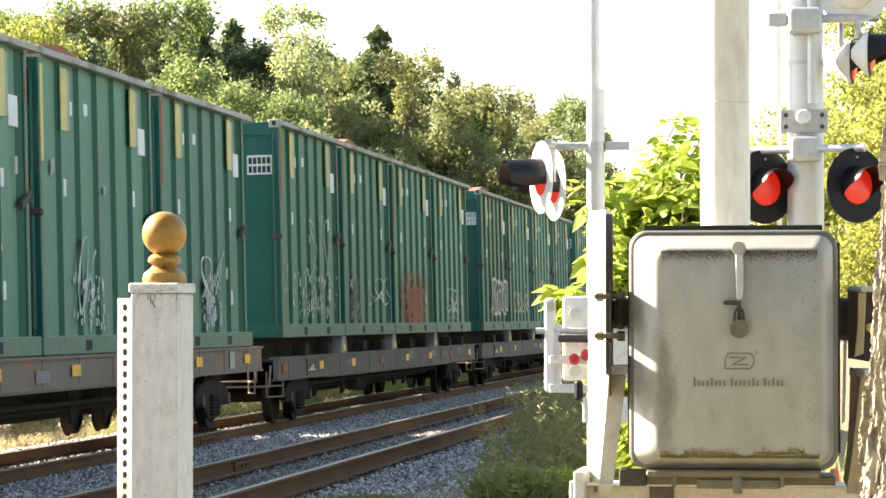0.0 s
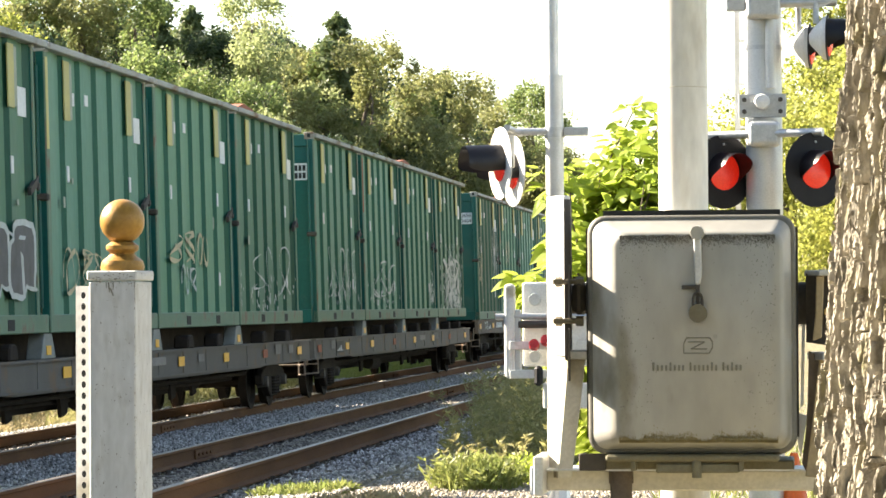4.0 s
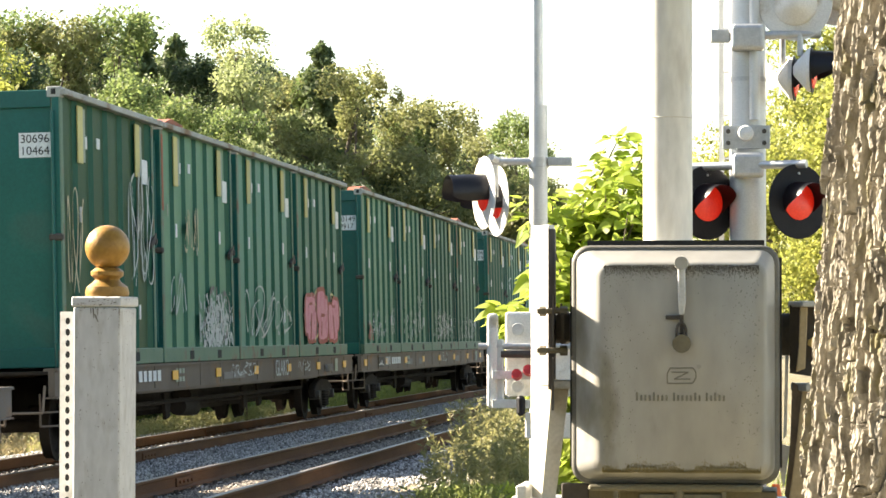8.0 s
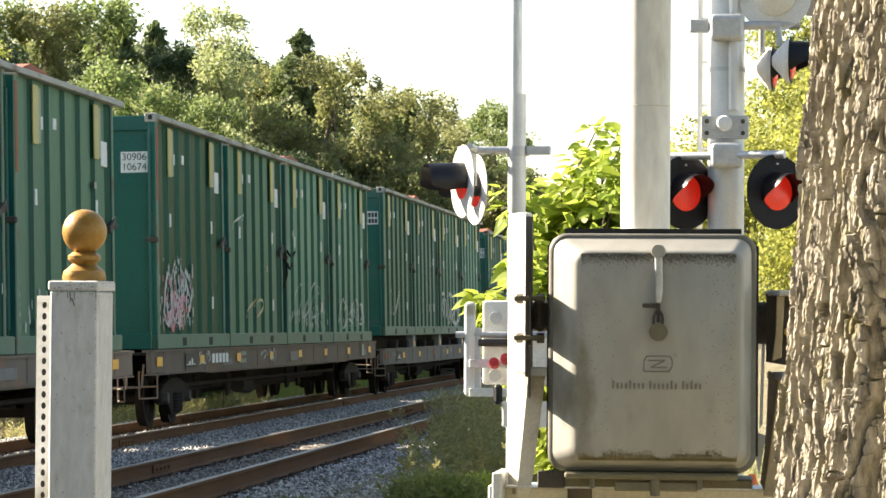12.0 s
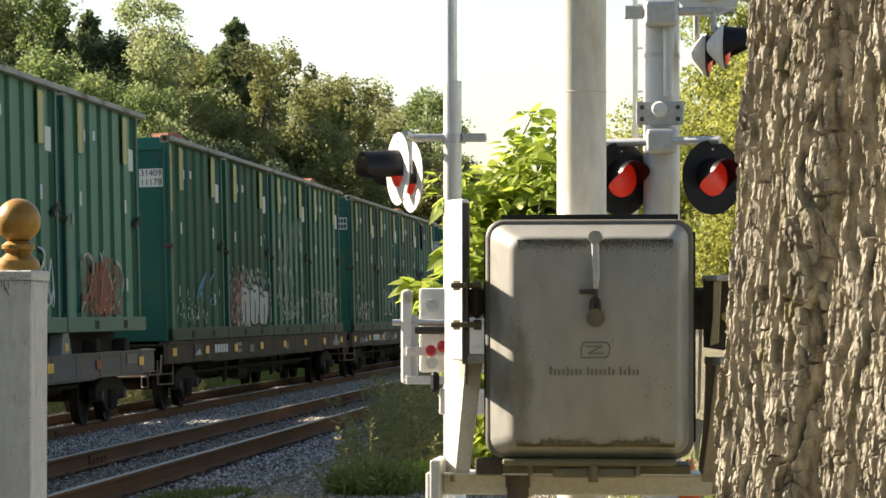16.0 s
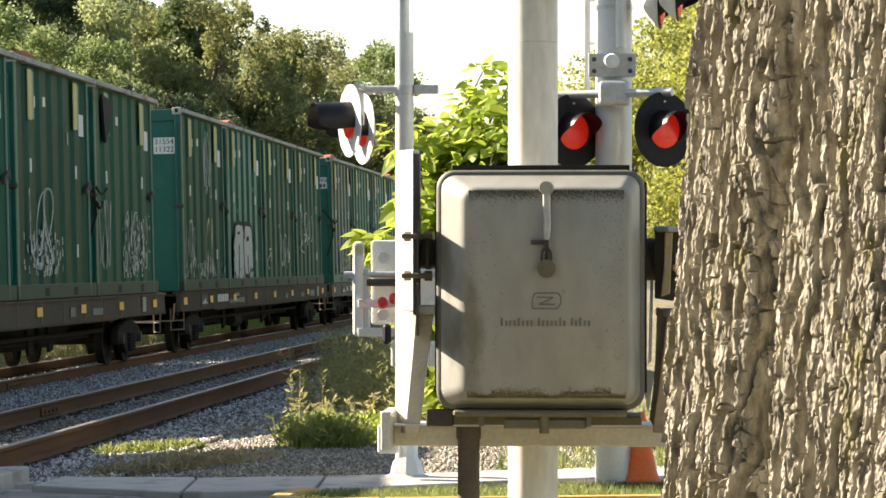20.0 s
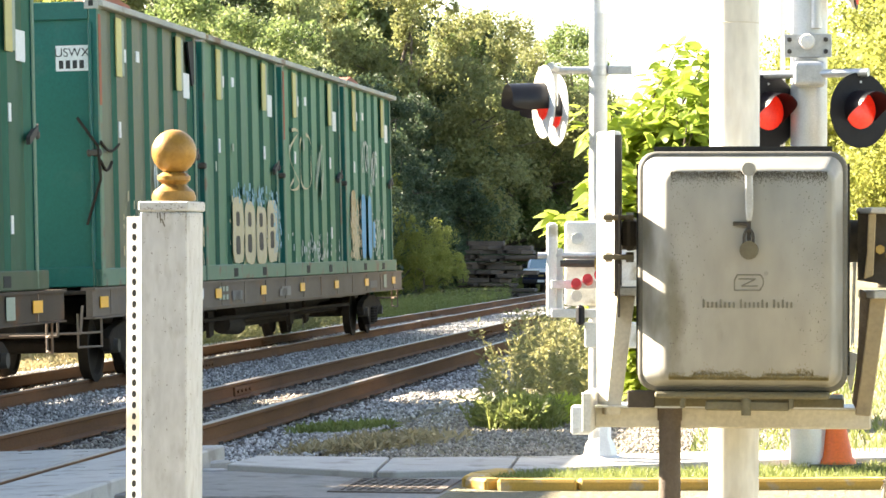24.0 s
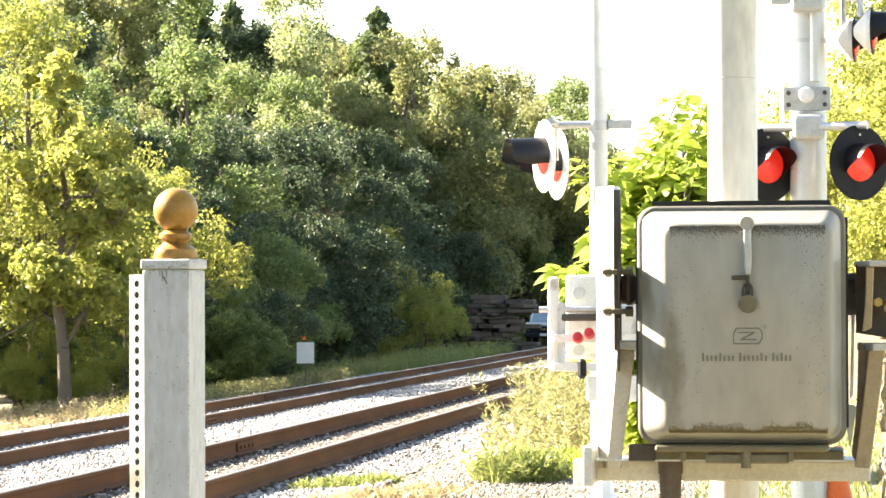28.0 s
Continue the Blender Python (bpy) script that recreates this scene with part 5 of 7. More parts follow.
def build_train():
    for n in range(N_CARS):
        kind = (n - 1) in RAISED
        car = PROTO_CARS[kind] if n == (1 if kind else 0) else copy_thing(PROTO_CARS[kind], Matrix.Identity(4))
        CARS.append((car, n))
    for n in range(N_CARS):
        for i in range(4):
            c = PROTO_CONTAINER if (n, i) == (N_CARS - 1, 3) else copy_thing(PROTO_CONTAINER, Matrix.Identity(4))
            BOXES.append((c, n, i))
    for c, n, i in BOXES:
        decorate(c, n - 1, i)
    for car, n in CARS:
        spots = {3: ((11.4, 2.3, 6), (1.0, 1.0, 3), (18.2, 1.4, 4)), 4: ((14.0, 1.6, 4),), 5: ((3.0, 1.2, 3), (9.0, 1.8, 5)), 8: ((7.0, 2.0, 5),)}.get(n - 1, ())
        sill = [o for o in car.children if o.name.startswith("side_sill")][0]
        for k, (y, w, strokes) in enumerate(spots):
            scrawl(n * 5 + k, y, 0.88, w, 0.24, strokes, M_spray_white, sill, 0.016, 1.247)


build_train()
for car, n in CARS:
    sill = [o for o in car.children if o.name.startswith("side_sill")][0]
    if n - 1 == 10:
        part("end_device", box(0.16, 0.46, 25.95, 26.2, 0.72, 1.16, 0.03, 2), M_black, car, "black end-of-train marker box")
        bm = rod(bmesh.new(), (0.1, 25.9, 0.74), (0.22, 26.12, 0.45), 0.03, seg=8)
        rod(bm, (0.22, 26.12, 0.45), (0.38, 26.05, 0.66), 0.03, seg=8)
        part("air_hose", bm, M_rubber, car, "hanging black air hose")
    # sills of the same cars, toned down for deeper shadow
    if n - 1 in (7, 8, 9):
        for o in [car_part for car_part in car.children if car_part.name.startswith("side_sill")]:
            o.data = o.data.copy()
            o.data.materials[0] = M_sill_brown
    if n - 1 == 4:
        letters("USWX", 0.27, Matrix.Translation((1.2475, 3.6, 0.98)) @ FACE_RIGHT, M_plate, sill, 0.001, "car_lettering", "white car lettering")
    if n - 1 == 3:
        letters("GLAKO", 0.42, Matrix.Translation((1.2480, 16.4, 0.98)) @ FACE_RIGHT, M_spray_white, sill, 0.001, "sprayed_word", "white sprayed word")
    rg = random.Random(n + 50)
    for q in range(5):
        yy = rg.uniform(0.5, 23.5)
        part("grey_patch", box(1.2372, 1.2405, yy, yy + rg.uniform(0.4, 1.1), 0.87, 0.87 + rg.uniform(0.08, 0.16)), M_galv_dull, sill, "pale grey repaint patch")


def motions():
    """The train rolls towards the crossing and past it, gathering a little speed."""
    lean = Matrix.Rotation(radians(-BANK * 0.6), 4, "Y")
    for car, n in CARS:
        walk(car, [(t, Matrix.Translation((FAR_X, train_y(t, n - 1), FAR_Z)) @ lean @ Matrix.Translation((0, 0, base_height(n - 1) - (1.38 if (n - 1) in RAISED else 1.168)))) for t in range(0, 29, 2)])
    for c, n, i in BOXES:
        walk(c, [(t, Matrix.Translation((FAR_X, train_y(t, n - 1), FAR_Z)) @ lean @ Matrix.Translation((0, 6.20 * i, base_height(n - 1)))) for t in range(0, 29, 2)])



# ---- near gate signal: mast, mechanism housing, arms and counterweight bar ----
def gate_mechanism():
    cx = -0.338
    root = thing("crossing_gate_mechanism", (-0.36, 9.45, -0.06), "weathered cast-aluminium crossing gate mechanism on a silver mast", "gate mechanism")
    mast = part("mast", tube((-0.377, 9.46, -0.1), (-0.377, 9.46, 4.2), 0.075, seg=40), M_mast, root, "cream-white painted steel mast")
    for z in (2.14,):
        part("weld_mark", lathe([(0.0754, z - 0.0015), (0.0762, z), (0.0754, z + 0.0015)], Matrix.Translation((-0.377, 9.46, 0)), 40), M_cream, mast)
    # housing body behind the door
    body = part("housing", box(cx - 0.285, cx + 0.285, 9.08, 9.38, 1.07, 1.735, 0.04, 3), M_box, root)
    bm = box(cx - 0.306, cx + 0.306, 9.045, 9.085, 1.050, 1.757, 0.0)
    es = [e for e in bm.edges if abs((e.verts[0].co - e.verts[1].co).y) > 0.02]
    bmesh.ops.bevel(bm, geom=es, offset=0.05, segments=5, affect="EDGES")
    part("gasket", bm, M_rubber, body, "black rubber door gasket")
    # door: rounded pan with a bevelled dome
    def ring(hw, z0, z1, r, y, n=7, ox=0.0):
        out, mid = [], cx + ox
        for sx, sz, a0 in ((1, 1, 0), (-1, 1, 90), (-1, -1, 180), (1, -1, 270)):
            qx, oz = mid + sx * (hw - r), (z1 - r) if sz > 0 else (z0 + r)
            for k in range(n):
                a = radians(a0 + 90 * k / (n - 1))
                out.append((qx + r * math.cos(a), y, oz + r * math.sin(a)))
        return out
    rings = [ring(0.300, 1.052, 1.742, 0.052, 9.056), ring(0.300, 1.052, 1.742, 0.052, 9.022), ring(0.294, 1.058, 1.736, 0.048, 9.014),
             ring(0.286, 1.066, 1.728, 0.044, 9.012), ring(0.280, 1.071, 1.722, 0.042, 9.002, ox=0.002), ring(0.248, 1.086, 1.694, 0.040, 8.955, ox=0.018), ring(0.240, 1.090, 1.688, 0.038, 8.945, ox=0.021), ring(0.229, 1.098, 1.680, 0.034, 8.940, ox=0.023)]
    def shell(rs, cap):
        bm = bmesh.new()
        vs = [[bm.verts.new(p) for p in r] for r in rs]
        for a, b in zip(vs, vs[1:]):
            for i in range(len(a)):
                bm.faces.new((a[i], a[(i + 1) % len(a)], b[(i + 1) % len(b)], b[i]))
        if cap:
            bm.faces.new(vs[-1])
        bmesh.ops.recalc_face_normals(bm, faces=bm.faces)
        return smooth(bm, 50)
    door = part("door", shell(rings[3:], True), M_box, root, "bevelled cast door with cast lettering")
    part("flange", shell(rings[:4], False), M_flange, door, "dark grey door flange")
    fy = 8.940
    # grime on the lower ledge and mildew along the upper edge
    rng = np.random.default_rng(2)
    bm = bmesh.new()
    for k in range(5200):
        x = cx + 0.02 + rng.uniform(-0.226, 0.226)
        tall = 0.009 + 0.007 * math.sin(x * 47) * math.sin(x * 19 + 1)
        z = 1.0875 + abs(rng.normal()) * tall
        h, w = rng.uniform(0.0010, 0.0042), rng.uniform(0.0005, 0.0016)
        if k % 17 == 0:
            h *= 3.0
        y = fy - 0.0008 + 0.3 * max(0, 1.10 - z)
        bm.faces.new([bm.verts.new(p) for p in ((x - w, y, z), (x + w, y, z), (x + w * 0.5, fy - 0.0008, z + h), (x - w * 0.4, fy - 0.0008, z + h * 0.9))])
    tagged(part("lichen", bm, M_grime, door, "brown lichen along the lower edge"), kind="stuff")
    bm = bmesh.new()
    for k in range(4200):
        x = cx + 0.02 + rng.uniform(-0.222, 0.222)
        z = 1.682 - abs(rng.normal()) * 0.014
        if k > 3700:
            z = rng.uniform(1.15, 1.66)
            x = cx + 0.02 + rng.choice([-1, 1]) * (0.222 - abs(rng.normal()) * 0.05)
        w = rng.uniform(0.0003, 0.0013)
        n = rng.uniform(0.6, 2.2)
        bm.faces.new([bm.verts.new((x + w * c * rng.uniform(0.6, 1.3), fy - 0.0007, z + n * w * q * rng.uniform(0.6, 1.3))) for c, q in ((-1, -1), (0.3, -1.2), (1, 0.2), (0.2, 1), (-0.9, 0.7))])
    tagged(part("mildew", bm, M_mildew, door, "black mildew specks under the upper edge"), kind="stuff")
    # emblem and the maker's name, as bars in relief: three groups of narrow uprights
    x = -0.448
    for count in (8, 7, 5):
        for q in range(count):
            tall = 0.024 if q == 0 or (q + count) % 5 == 2 else 0.016
            w = 0.0055
            bm = box(x, x + w, fy - 0.004, fy + 0.001, 1.294, 1.294 + tall, 0.001)
            part("name_bar", bm, M_relief, door)
            x += 0.0122
        x += 0.0085
    bm = bmesh.new()
    pts = [(-0.040, -0.022), (-0.040, 0.006), (-0.032, 0.022), (0.034, 0.022), (0.042, 0.010), (0.042, -0.006), (0.032, -0.022), (-0.040, -0.022)]
    pts2 = [(-0.028, 0.010), (0.020, 0.010), (-0.020, -0.010), (0.026, -0.010)]
    for pl in (pts, pts2):
        for (a, b), (c, d) in zip(pl, pl[1:]):
            rod(bm, (-0.318 + a, fy - 0.001, 1.366 + b), (-0.318 + c, fy - 0.001, 1.366 + d), 0.0019, seg=6)
    part("emblem", bm, M_relief, door, "cast relief emblem")
    part("cast_ring", lathe([(0.004, 0), (0.0065, 0.001), (0.0065, 0.003), (0.004, 0.003)], Matrix.Translation((-0.268, fy - 0.002, 1.392)) @ Matrix.Rotation(radians(90), 4, "X"), 14), M_box, door)
    # hasp, handle and padlock
    hx = -0.317
    handle = part("handle", prism([(hx - 0.011, 1.69), (hx + 0.011, 1.69), (hx + 0.013, 1.575), (hx + 0.008, 1.54), (hx - 0.006, 1.54), (hx - 0.009, 1.575)], fy - 0.03, fy - 0.008, "y", bev=0.004), M_galv, door, "worn steel door handle")
    part("pivot", tube((hx, fy, 1.688), (hx, fy - 0.042, 1.688), 0.021, 0.019, 20), M_box, handle)
    part("hasp", box(hx - 0.045, hx + 0.006, fy - 0.018, fy - 0.004, 1.527, 1.539, 0.002), M_steel_dark, handle)
    part("hasp", box(hx - 0.005, hx + 0.006, fy - 0.02, fy - 0.004, 1.485, 1.545, 0.002), M_steel_dark, handle)
    lock = part("padlock", tube((hx + 0.001, fy - 0.012, 1.458), (hx + 0.001, fy - 0.034, 1.458), 0.0265, seg=24), M_bronze, door, "round tarnished brass padlock")
    line = [(0.013, 1.47)] + [(0.013 * math.cos(math.pi * k / 8), 1.495 + 0.022 * math.sin(math.pi * k / 8)) for k in range(9)] + [(-0.013, 1.47)]
    bm, last = bmesh.new(), None
    for (a, z), (b, q) in zip(line, line[1:] + [(-0.013, 1.45)]):
        side = Vector((-(q - z), 0, b - a)).normalized() * 0.004
        ring = [bm.verts.new(Vector((hx + a, fy - 0.024, z)) + side * math.cos(u) + Vector((0, 0.004, 0)) * math.sin(u)) for u in np.linspace(0, 6.2832, 9)[:-1]]
        if last:
            for n in range(8):
                bm.faces.new((last[n], last[(n + 1) % 8], ring[(n + 1) % 8], ring[n]))
        last = ring
    bmesh.ops.recalc_face_normals(bm, faces=bm.faces)
    part("shackle", smooth(bm), M_steel_dark, lock)
    part("ledge", box(cx - 0.25, cx + 0.25, 8.985, 9.10, 1.032, 1.052, 0.006), M_lip, body, "olive grimy ledge")
    for x in (cx - 0.17, cx + 0.14):
        part("rib", box(x - 0.006, x + 0.006, 8.99, 9.08, 1.005, 1.034), M_lip, body)
    bm = box(cx - 0.105, cx + 0.135, 9.0, 9.04, 0.998, 1.026, 0.004)
    part("hinge", rod(bm, (cx + 0.012, 9.0, 0.985), (cx + 0.012, 9.0, 1.05), 0.014, seg=12), M_lip, body)
    part("base_plate", box(cx - 0.33, cx + 0.29, 9.10, 9.36, 1.0, 1.03, 0.004), M_lip, body, "olive grimy base plate")
    part("side_bracket", box(cx - 0.335, cx - 0.255, 9.09, 9.11, 1.0, 1.05, 0.003), M_steel_dark, body)
    # main shaft and arms on both sides
    shaft = part("main_shaft", tube((-0.70, 9.2, 1.50), (0.06, 9.2, 1.50), 0.042, seg=20), M_steel_dark, root, "dark steel main shaft")
    part("shaft_collar", tube((-0.045, 9.2, 1.485), (0.03, 9.2, 1.485), 0.062, seg=24), M_steel_dark, shaft)
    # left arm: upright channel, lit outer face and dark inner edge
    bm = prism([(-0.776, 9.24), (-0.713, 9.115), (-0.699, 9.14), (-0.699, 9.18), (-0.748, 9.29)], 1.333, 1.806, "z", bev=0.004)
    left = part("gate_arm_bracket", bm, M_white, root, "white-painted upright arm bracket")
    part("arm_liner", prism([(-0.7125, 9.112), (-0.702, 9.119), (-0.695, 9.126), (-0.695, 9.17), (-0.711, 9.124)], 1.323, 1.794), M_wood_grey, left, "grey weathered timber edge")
    # two plates added edge-on to break up the sunlight on the door bevel
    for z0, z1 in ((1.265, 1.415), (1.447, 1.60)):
        part("arm_web", prism([(-0.7035, 9.13), (-0.6975, 9.13), (-0.6855, 8.965), (-0.6915, 8.965)], z0, z1, "z"), M_steel_dark, left, "added plate that shadows the door bevel")
    bm = bmesh.new()
    up = [(-0.776, 9.24), (-0.702, 9.115), (-0.652, 9.12), (-0.652, 9.14), (-0.735, 9.26)]
    dn = [(-0.768, 9.20), (-0.736, 9.118), (-0.697, 9.12), (-0.697, 9.14), (-0.757, 9.22)]
    tv = [bm.verts.new((x, y, 1.345)) for x, y in up]
    mv = [bm.verts.new((x * 0.4 + p * 0.6, y * 0.4 + q * 0.6, 1.19)) for (x, y), (p, q) in zip(dn, up)]
    dv = [bm.verts.new((x, y, 0.977)) for x, y in dn]
    for r1, r2 in ((tv, mv), (mv, dv)):
        for i in range(5):
            bm.faces.new((r1[i], r1[(i + 1) % 5], r2[(i + 1) % 5], r2[i]))
    bm.faces.new(tv)
    bm.faces.new(dv)
    bmesh.ops.recalc_face_normals(bm, faces=bm.faces)
    part("lower_arm", bm, M_cream, left, "weathered tapering lower arm")
    part("arm_clip", box(-0.70, -0.640, 9.08, 9.16, 1.325, 1.352, 0.004), M_galv, left)
    part("hub", box(-0.688, -0.650, 9.08, 9.26, 1.455, 1.555, 0.015), M_steel_dark, left, "dark shaft hub")
    for z, y in ((1.552, 9.11), (1.437, 9.11)):
        bm = bmesh.new()
        rod(bm, (-0.745, y - 0.01, z), (-0.655, y - 0.01, z), 0.008, seg=10)
        bolt_head(bm, -0.738, y - 0.01, z, 0.015, (1, 0, 0), 0.02)
        bolt_head(bm, -0.678, y - 0.01, z, 0.015, (1, 0, 0), 0.022)
        part("through_bolt", bm, M_bronze, left, "bolt with brass-coloured nuts")
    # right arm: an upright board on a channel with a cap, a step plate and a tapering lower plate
    # dark steel finish stands in for the shadow the housing throws here
    right = part("gate_arm_bracket", prism([(-0.010, 1.571), (0.106, 1.572), (0.097, 1.356), (-0.010, 1.372)], 9.11, 9.13, "y"), M_steel_dark, root, "arm bracket coloured dark for the housing shade")
    part("bracket_flange", prism([(0.020, 1.564), (0.043, 1.565), (0.035, 1.386), (0.008, 1.376), (0.017, 1.454)], 9.03, 9.11, "y", bev=0.003), M_tan, right, "tan weathered bracket flange")
    part("bracket_cap", prism([(-0.014, 9.14), (0.028, 9.00), (0.126, 9.00), (0.126, 9.20), (-0.014, 9.20)], 1.564, 1.581, "z", bev=0.003), M_galv, right, "bent galvanised cap plate")
    part("step_plate", prism([(-0.007, 9.12), (0.037, 9.00), (0.088, 9.00), (0.088, 9.16), (-0.007, 9.16)], 1.321, 1.344, "z", bev=0.003), M_galv, right)
    part("lower_arm", prism([(0.027, 1.331), (0.074, 1.321), (0.028, 0.983), (-0.016, 0.986), (0.002, 1.113)], 9.04, 9.06, "y", bev=0.003), M_tan, right, "tan weathered tapering lower arm")
    part("lower_arm_web", prism([(-0.003, 1.348), (0.029, 1.330), (0.004, 1.112), (-0.012, 0.998), (-0.025, 1.022), (-0.014, 1.112), (-0.008, 1.193)], 9.062, 9.10, "y", bev=0.002), M_iron, right)
    part("back_plate", prism([(-0.020, 1.536), (-0.010, 1.536), (-0.019, 1.189), (-0.029, 1.176)], 9.20, 9.21, "y"), M_silver, right)
    part("stop_bracket", prism([(-0.039, 1.167), (-0.009, 1.159), (-0.028, 1.036), (-0.042, 1.109)], 9.12, 9.14, "y"), M_silver, right)
    part("arm_board", prism([(0.094, 1.991), (0.150, 1.990), (0.151, 1.584), (0.098, 1.584)], 9.06, 9.085, "y", bev=0.003), M_white, right, "white-painted upright arm board")
    part("nut", rod(bolt_head(bmesh.new(), 0.054, 9.075, 1.461, 0.014, (0, -1, 0), 0.022), (0.054, 9.11, 1.461), (0.054, 9.03, 1.461), 0.009, seg=10), M_brass, right, "brass-coloured nut")
    part("nut", rod(bolt_head(bmesh.new(), 0.083, 9.075, 1.444, 0.014, (0, -1, 0), 0.022), (0.083, 9.11, 1.444), (0.083, 9.03, 1.444), 0.009, seg=10), M_brass, right, "brass-coloured nut")
    # counterweight bar
    bar = part("counterweight_bar", box(-0.775, 0.03, 9.16, 9.24, 0.938, 0.998, 0.005), M_cream, root, "weathered counterweight crossbar")
    part("end_plate", box(-0.80, -0.772, 9.02, 9.30, 0.930, 1.045, 0.004), M_silver, bar)
    part("bar_cap", box(-0.77, 0.02, 9.10, 9.32, 0.9985, 1.004), M_silver, bar)
    part("conduit", tube((-0.553, 9.16, -0.1), (-0.553, 9.16, 1.0), 0.032, seg=20), M_iron, root, "brown rusty conduit")
    part("conduit_collar", tube((-0.553, 9.16, 0.96), (-0.553, 9.16, 1.0), 0.036, seg=20), M_iron, root)
    return root


gate_mechanism()


# ---- crossing lamps ----
def flasher(parent, place, yaw, hood_len=0.17, back_white=False, pale_face=False, rim=0.25, long_hood=False):
    """A round signal lamp head that faces local -y, turned by yaw degrees about z: target disc, housing, lens and hood."""
    m = Matrix.Translation(place) @ Matrix.Rotation(radians(yaw), 4, "Z") @ Matrix.Rotation(radians(90), 4, "X")
    face = m                                            # local z points out of the lamp's face
    disc = lathe([(0.0, -0.004), (rim, -0.004), (rim + 0.004, 0.0), (rim, 0.004), (0.0, 0.004)], face, 48)
    d = part("target_disc", disc, M_black if not back_white else M_white, parent, "round %s target disc" % ("white" if back_white else "black"))
    if pale_face:
        part("lamp_housing", lathe([(0.0, -0.06), (0.10, -0.06), (0.11, -0.005), (0.0, -0.005)], face, 36), M_steel_dark, d, "flat dark lamp housing")
    else:
        part("lamp_housing", lathe([(0.0, -0.13), (0.03, -0.128), (0.05, -0.115), (0.145, -0.03), (0.15, -0.005), (0.0, -0.005)], face, 36), M_white, d, "conical white lamp housing")
    if back_white and not pale_face:
        part("disc_face", lathe([(0.0, 0.0045), (0.246, 0.0045), (0.246, 0.006), (0.0, 0.006)], face, 48), M_black, d, "black front of the disc")
    part("lens", lathe([(0.126, 0.006), (0.124, 0.012), (0.09, 0.026), (0.045, 0.033), (0.0, 0.035)], face, 36), M_lens, d, "red glass lens")
    # hood: the upper part of a tube, its front edge swept back to the face on both sides
    bm = bmesh.new()
    seg, rows = 34, []
    for i in range(seg + 1):
        a = radians(-22 + 224 * i / seg) if long_hood else radians(-28 + 236 * i / seg)
        k = min(1.0, max(0.0, (math.sin(a) + 0.62) / 0.45 if long_hood else (math.sin(a) + 0.50) / 1.1))
        ln = 0.012 + hood_len * k * k * (3 - 2 * k)
        c, s = math.cos(a), math.sin(a)
        rows.append([bm.verts.new((0.134 * c, 0.134 * s, 0.004))] + [bm.verts.new((0.132 * c, 0.132 * s - 0.012 * f, 0.004 + ln * f)) for f in (0.35, 0.7, 1.0)])
    for a, b in zip(rows, rows[1:]):
        for q in range(3):
            bm.faces.new((a[q], b[q], b[q + 1], a[q + 1]))
    bm.transform(face)
    bmesh.ops.solidify(bm, geom=list(bm.faces), thickness=0.004)
    part("hood", smooth(bm), M_hood, d, "glossy black visor hood")
    part("disc_bolt", lathe([(0.0, 0.004), (0.008, 0.004), (0.008, 0.012), (0.0, 0.012)], face @ Matrix.Translation((0, 0.19, 0)), 8), M_galv, d)
    return d


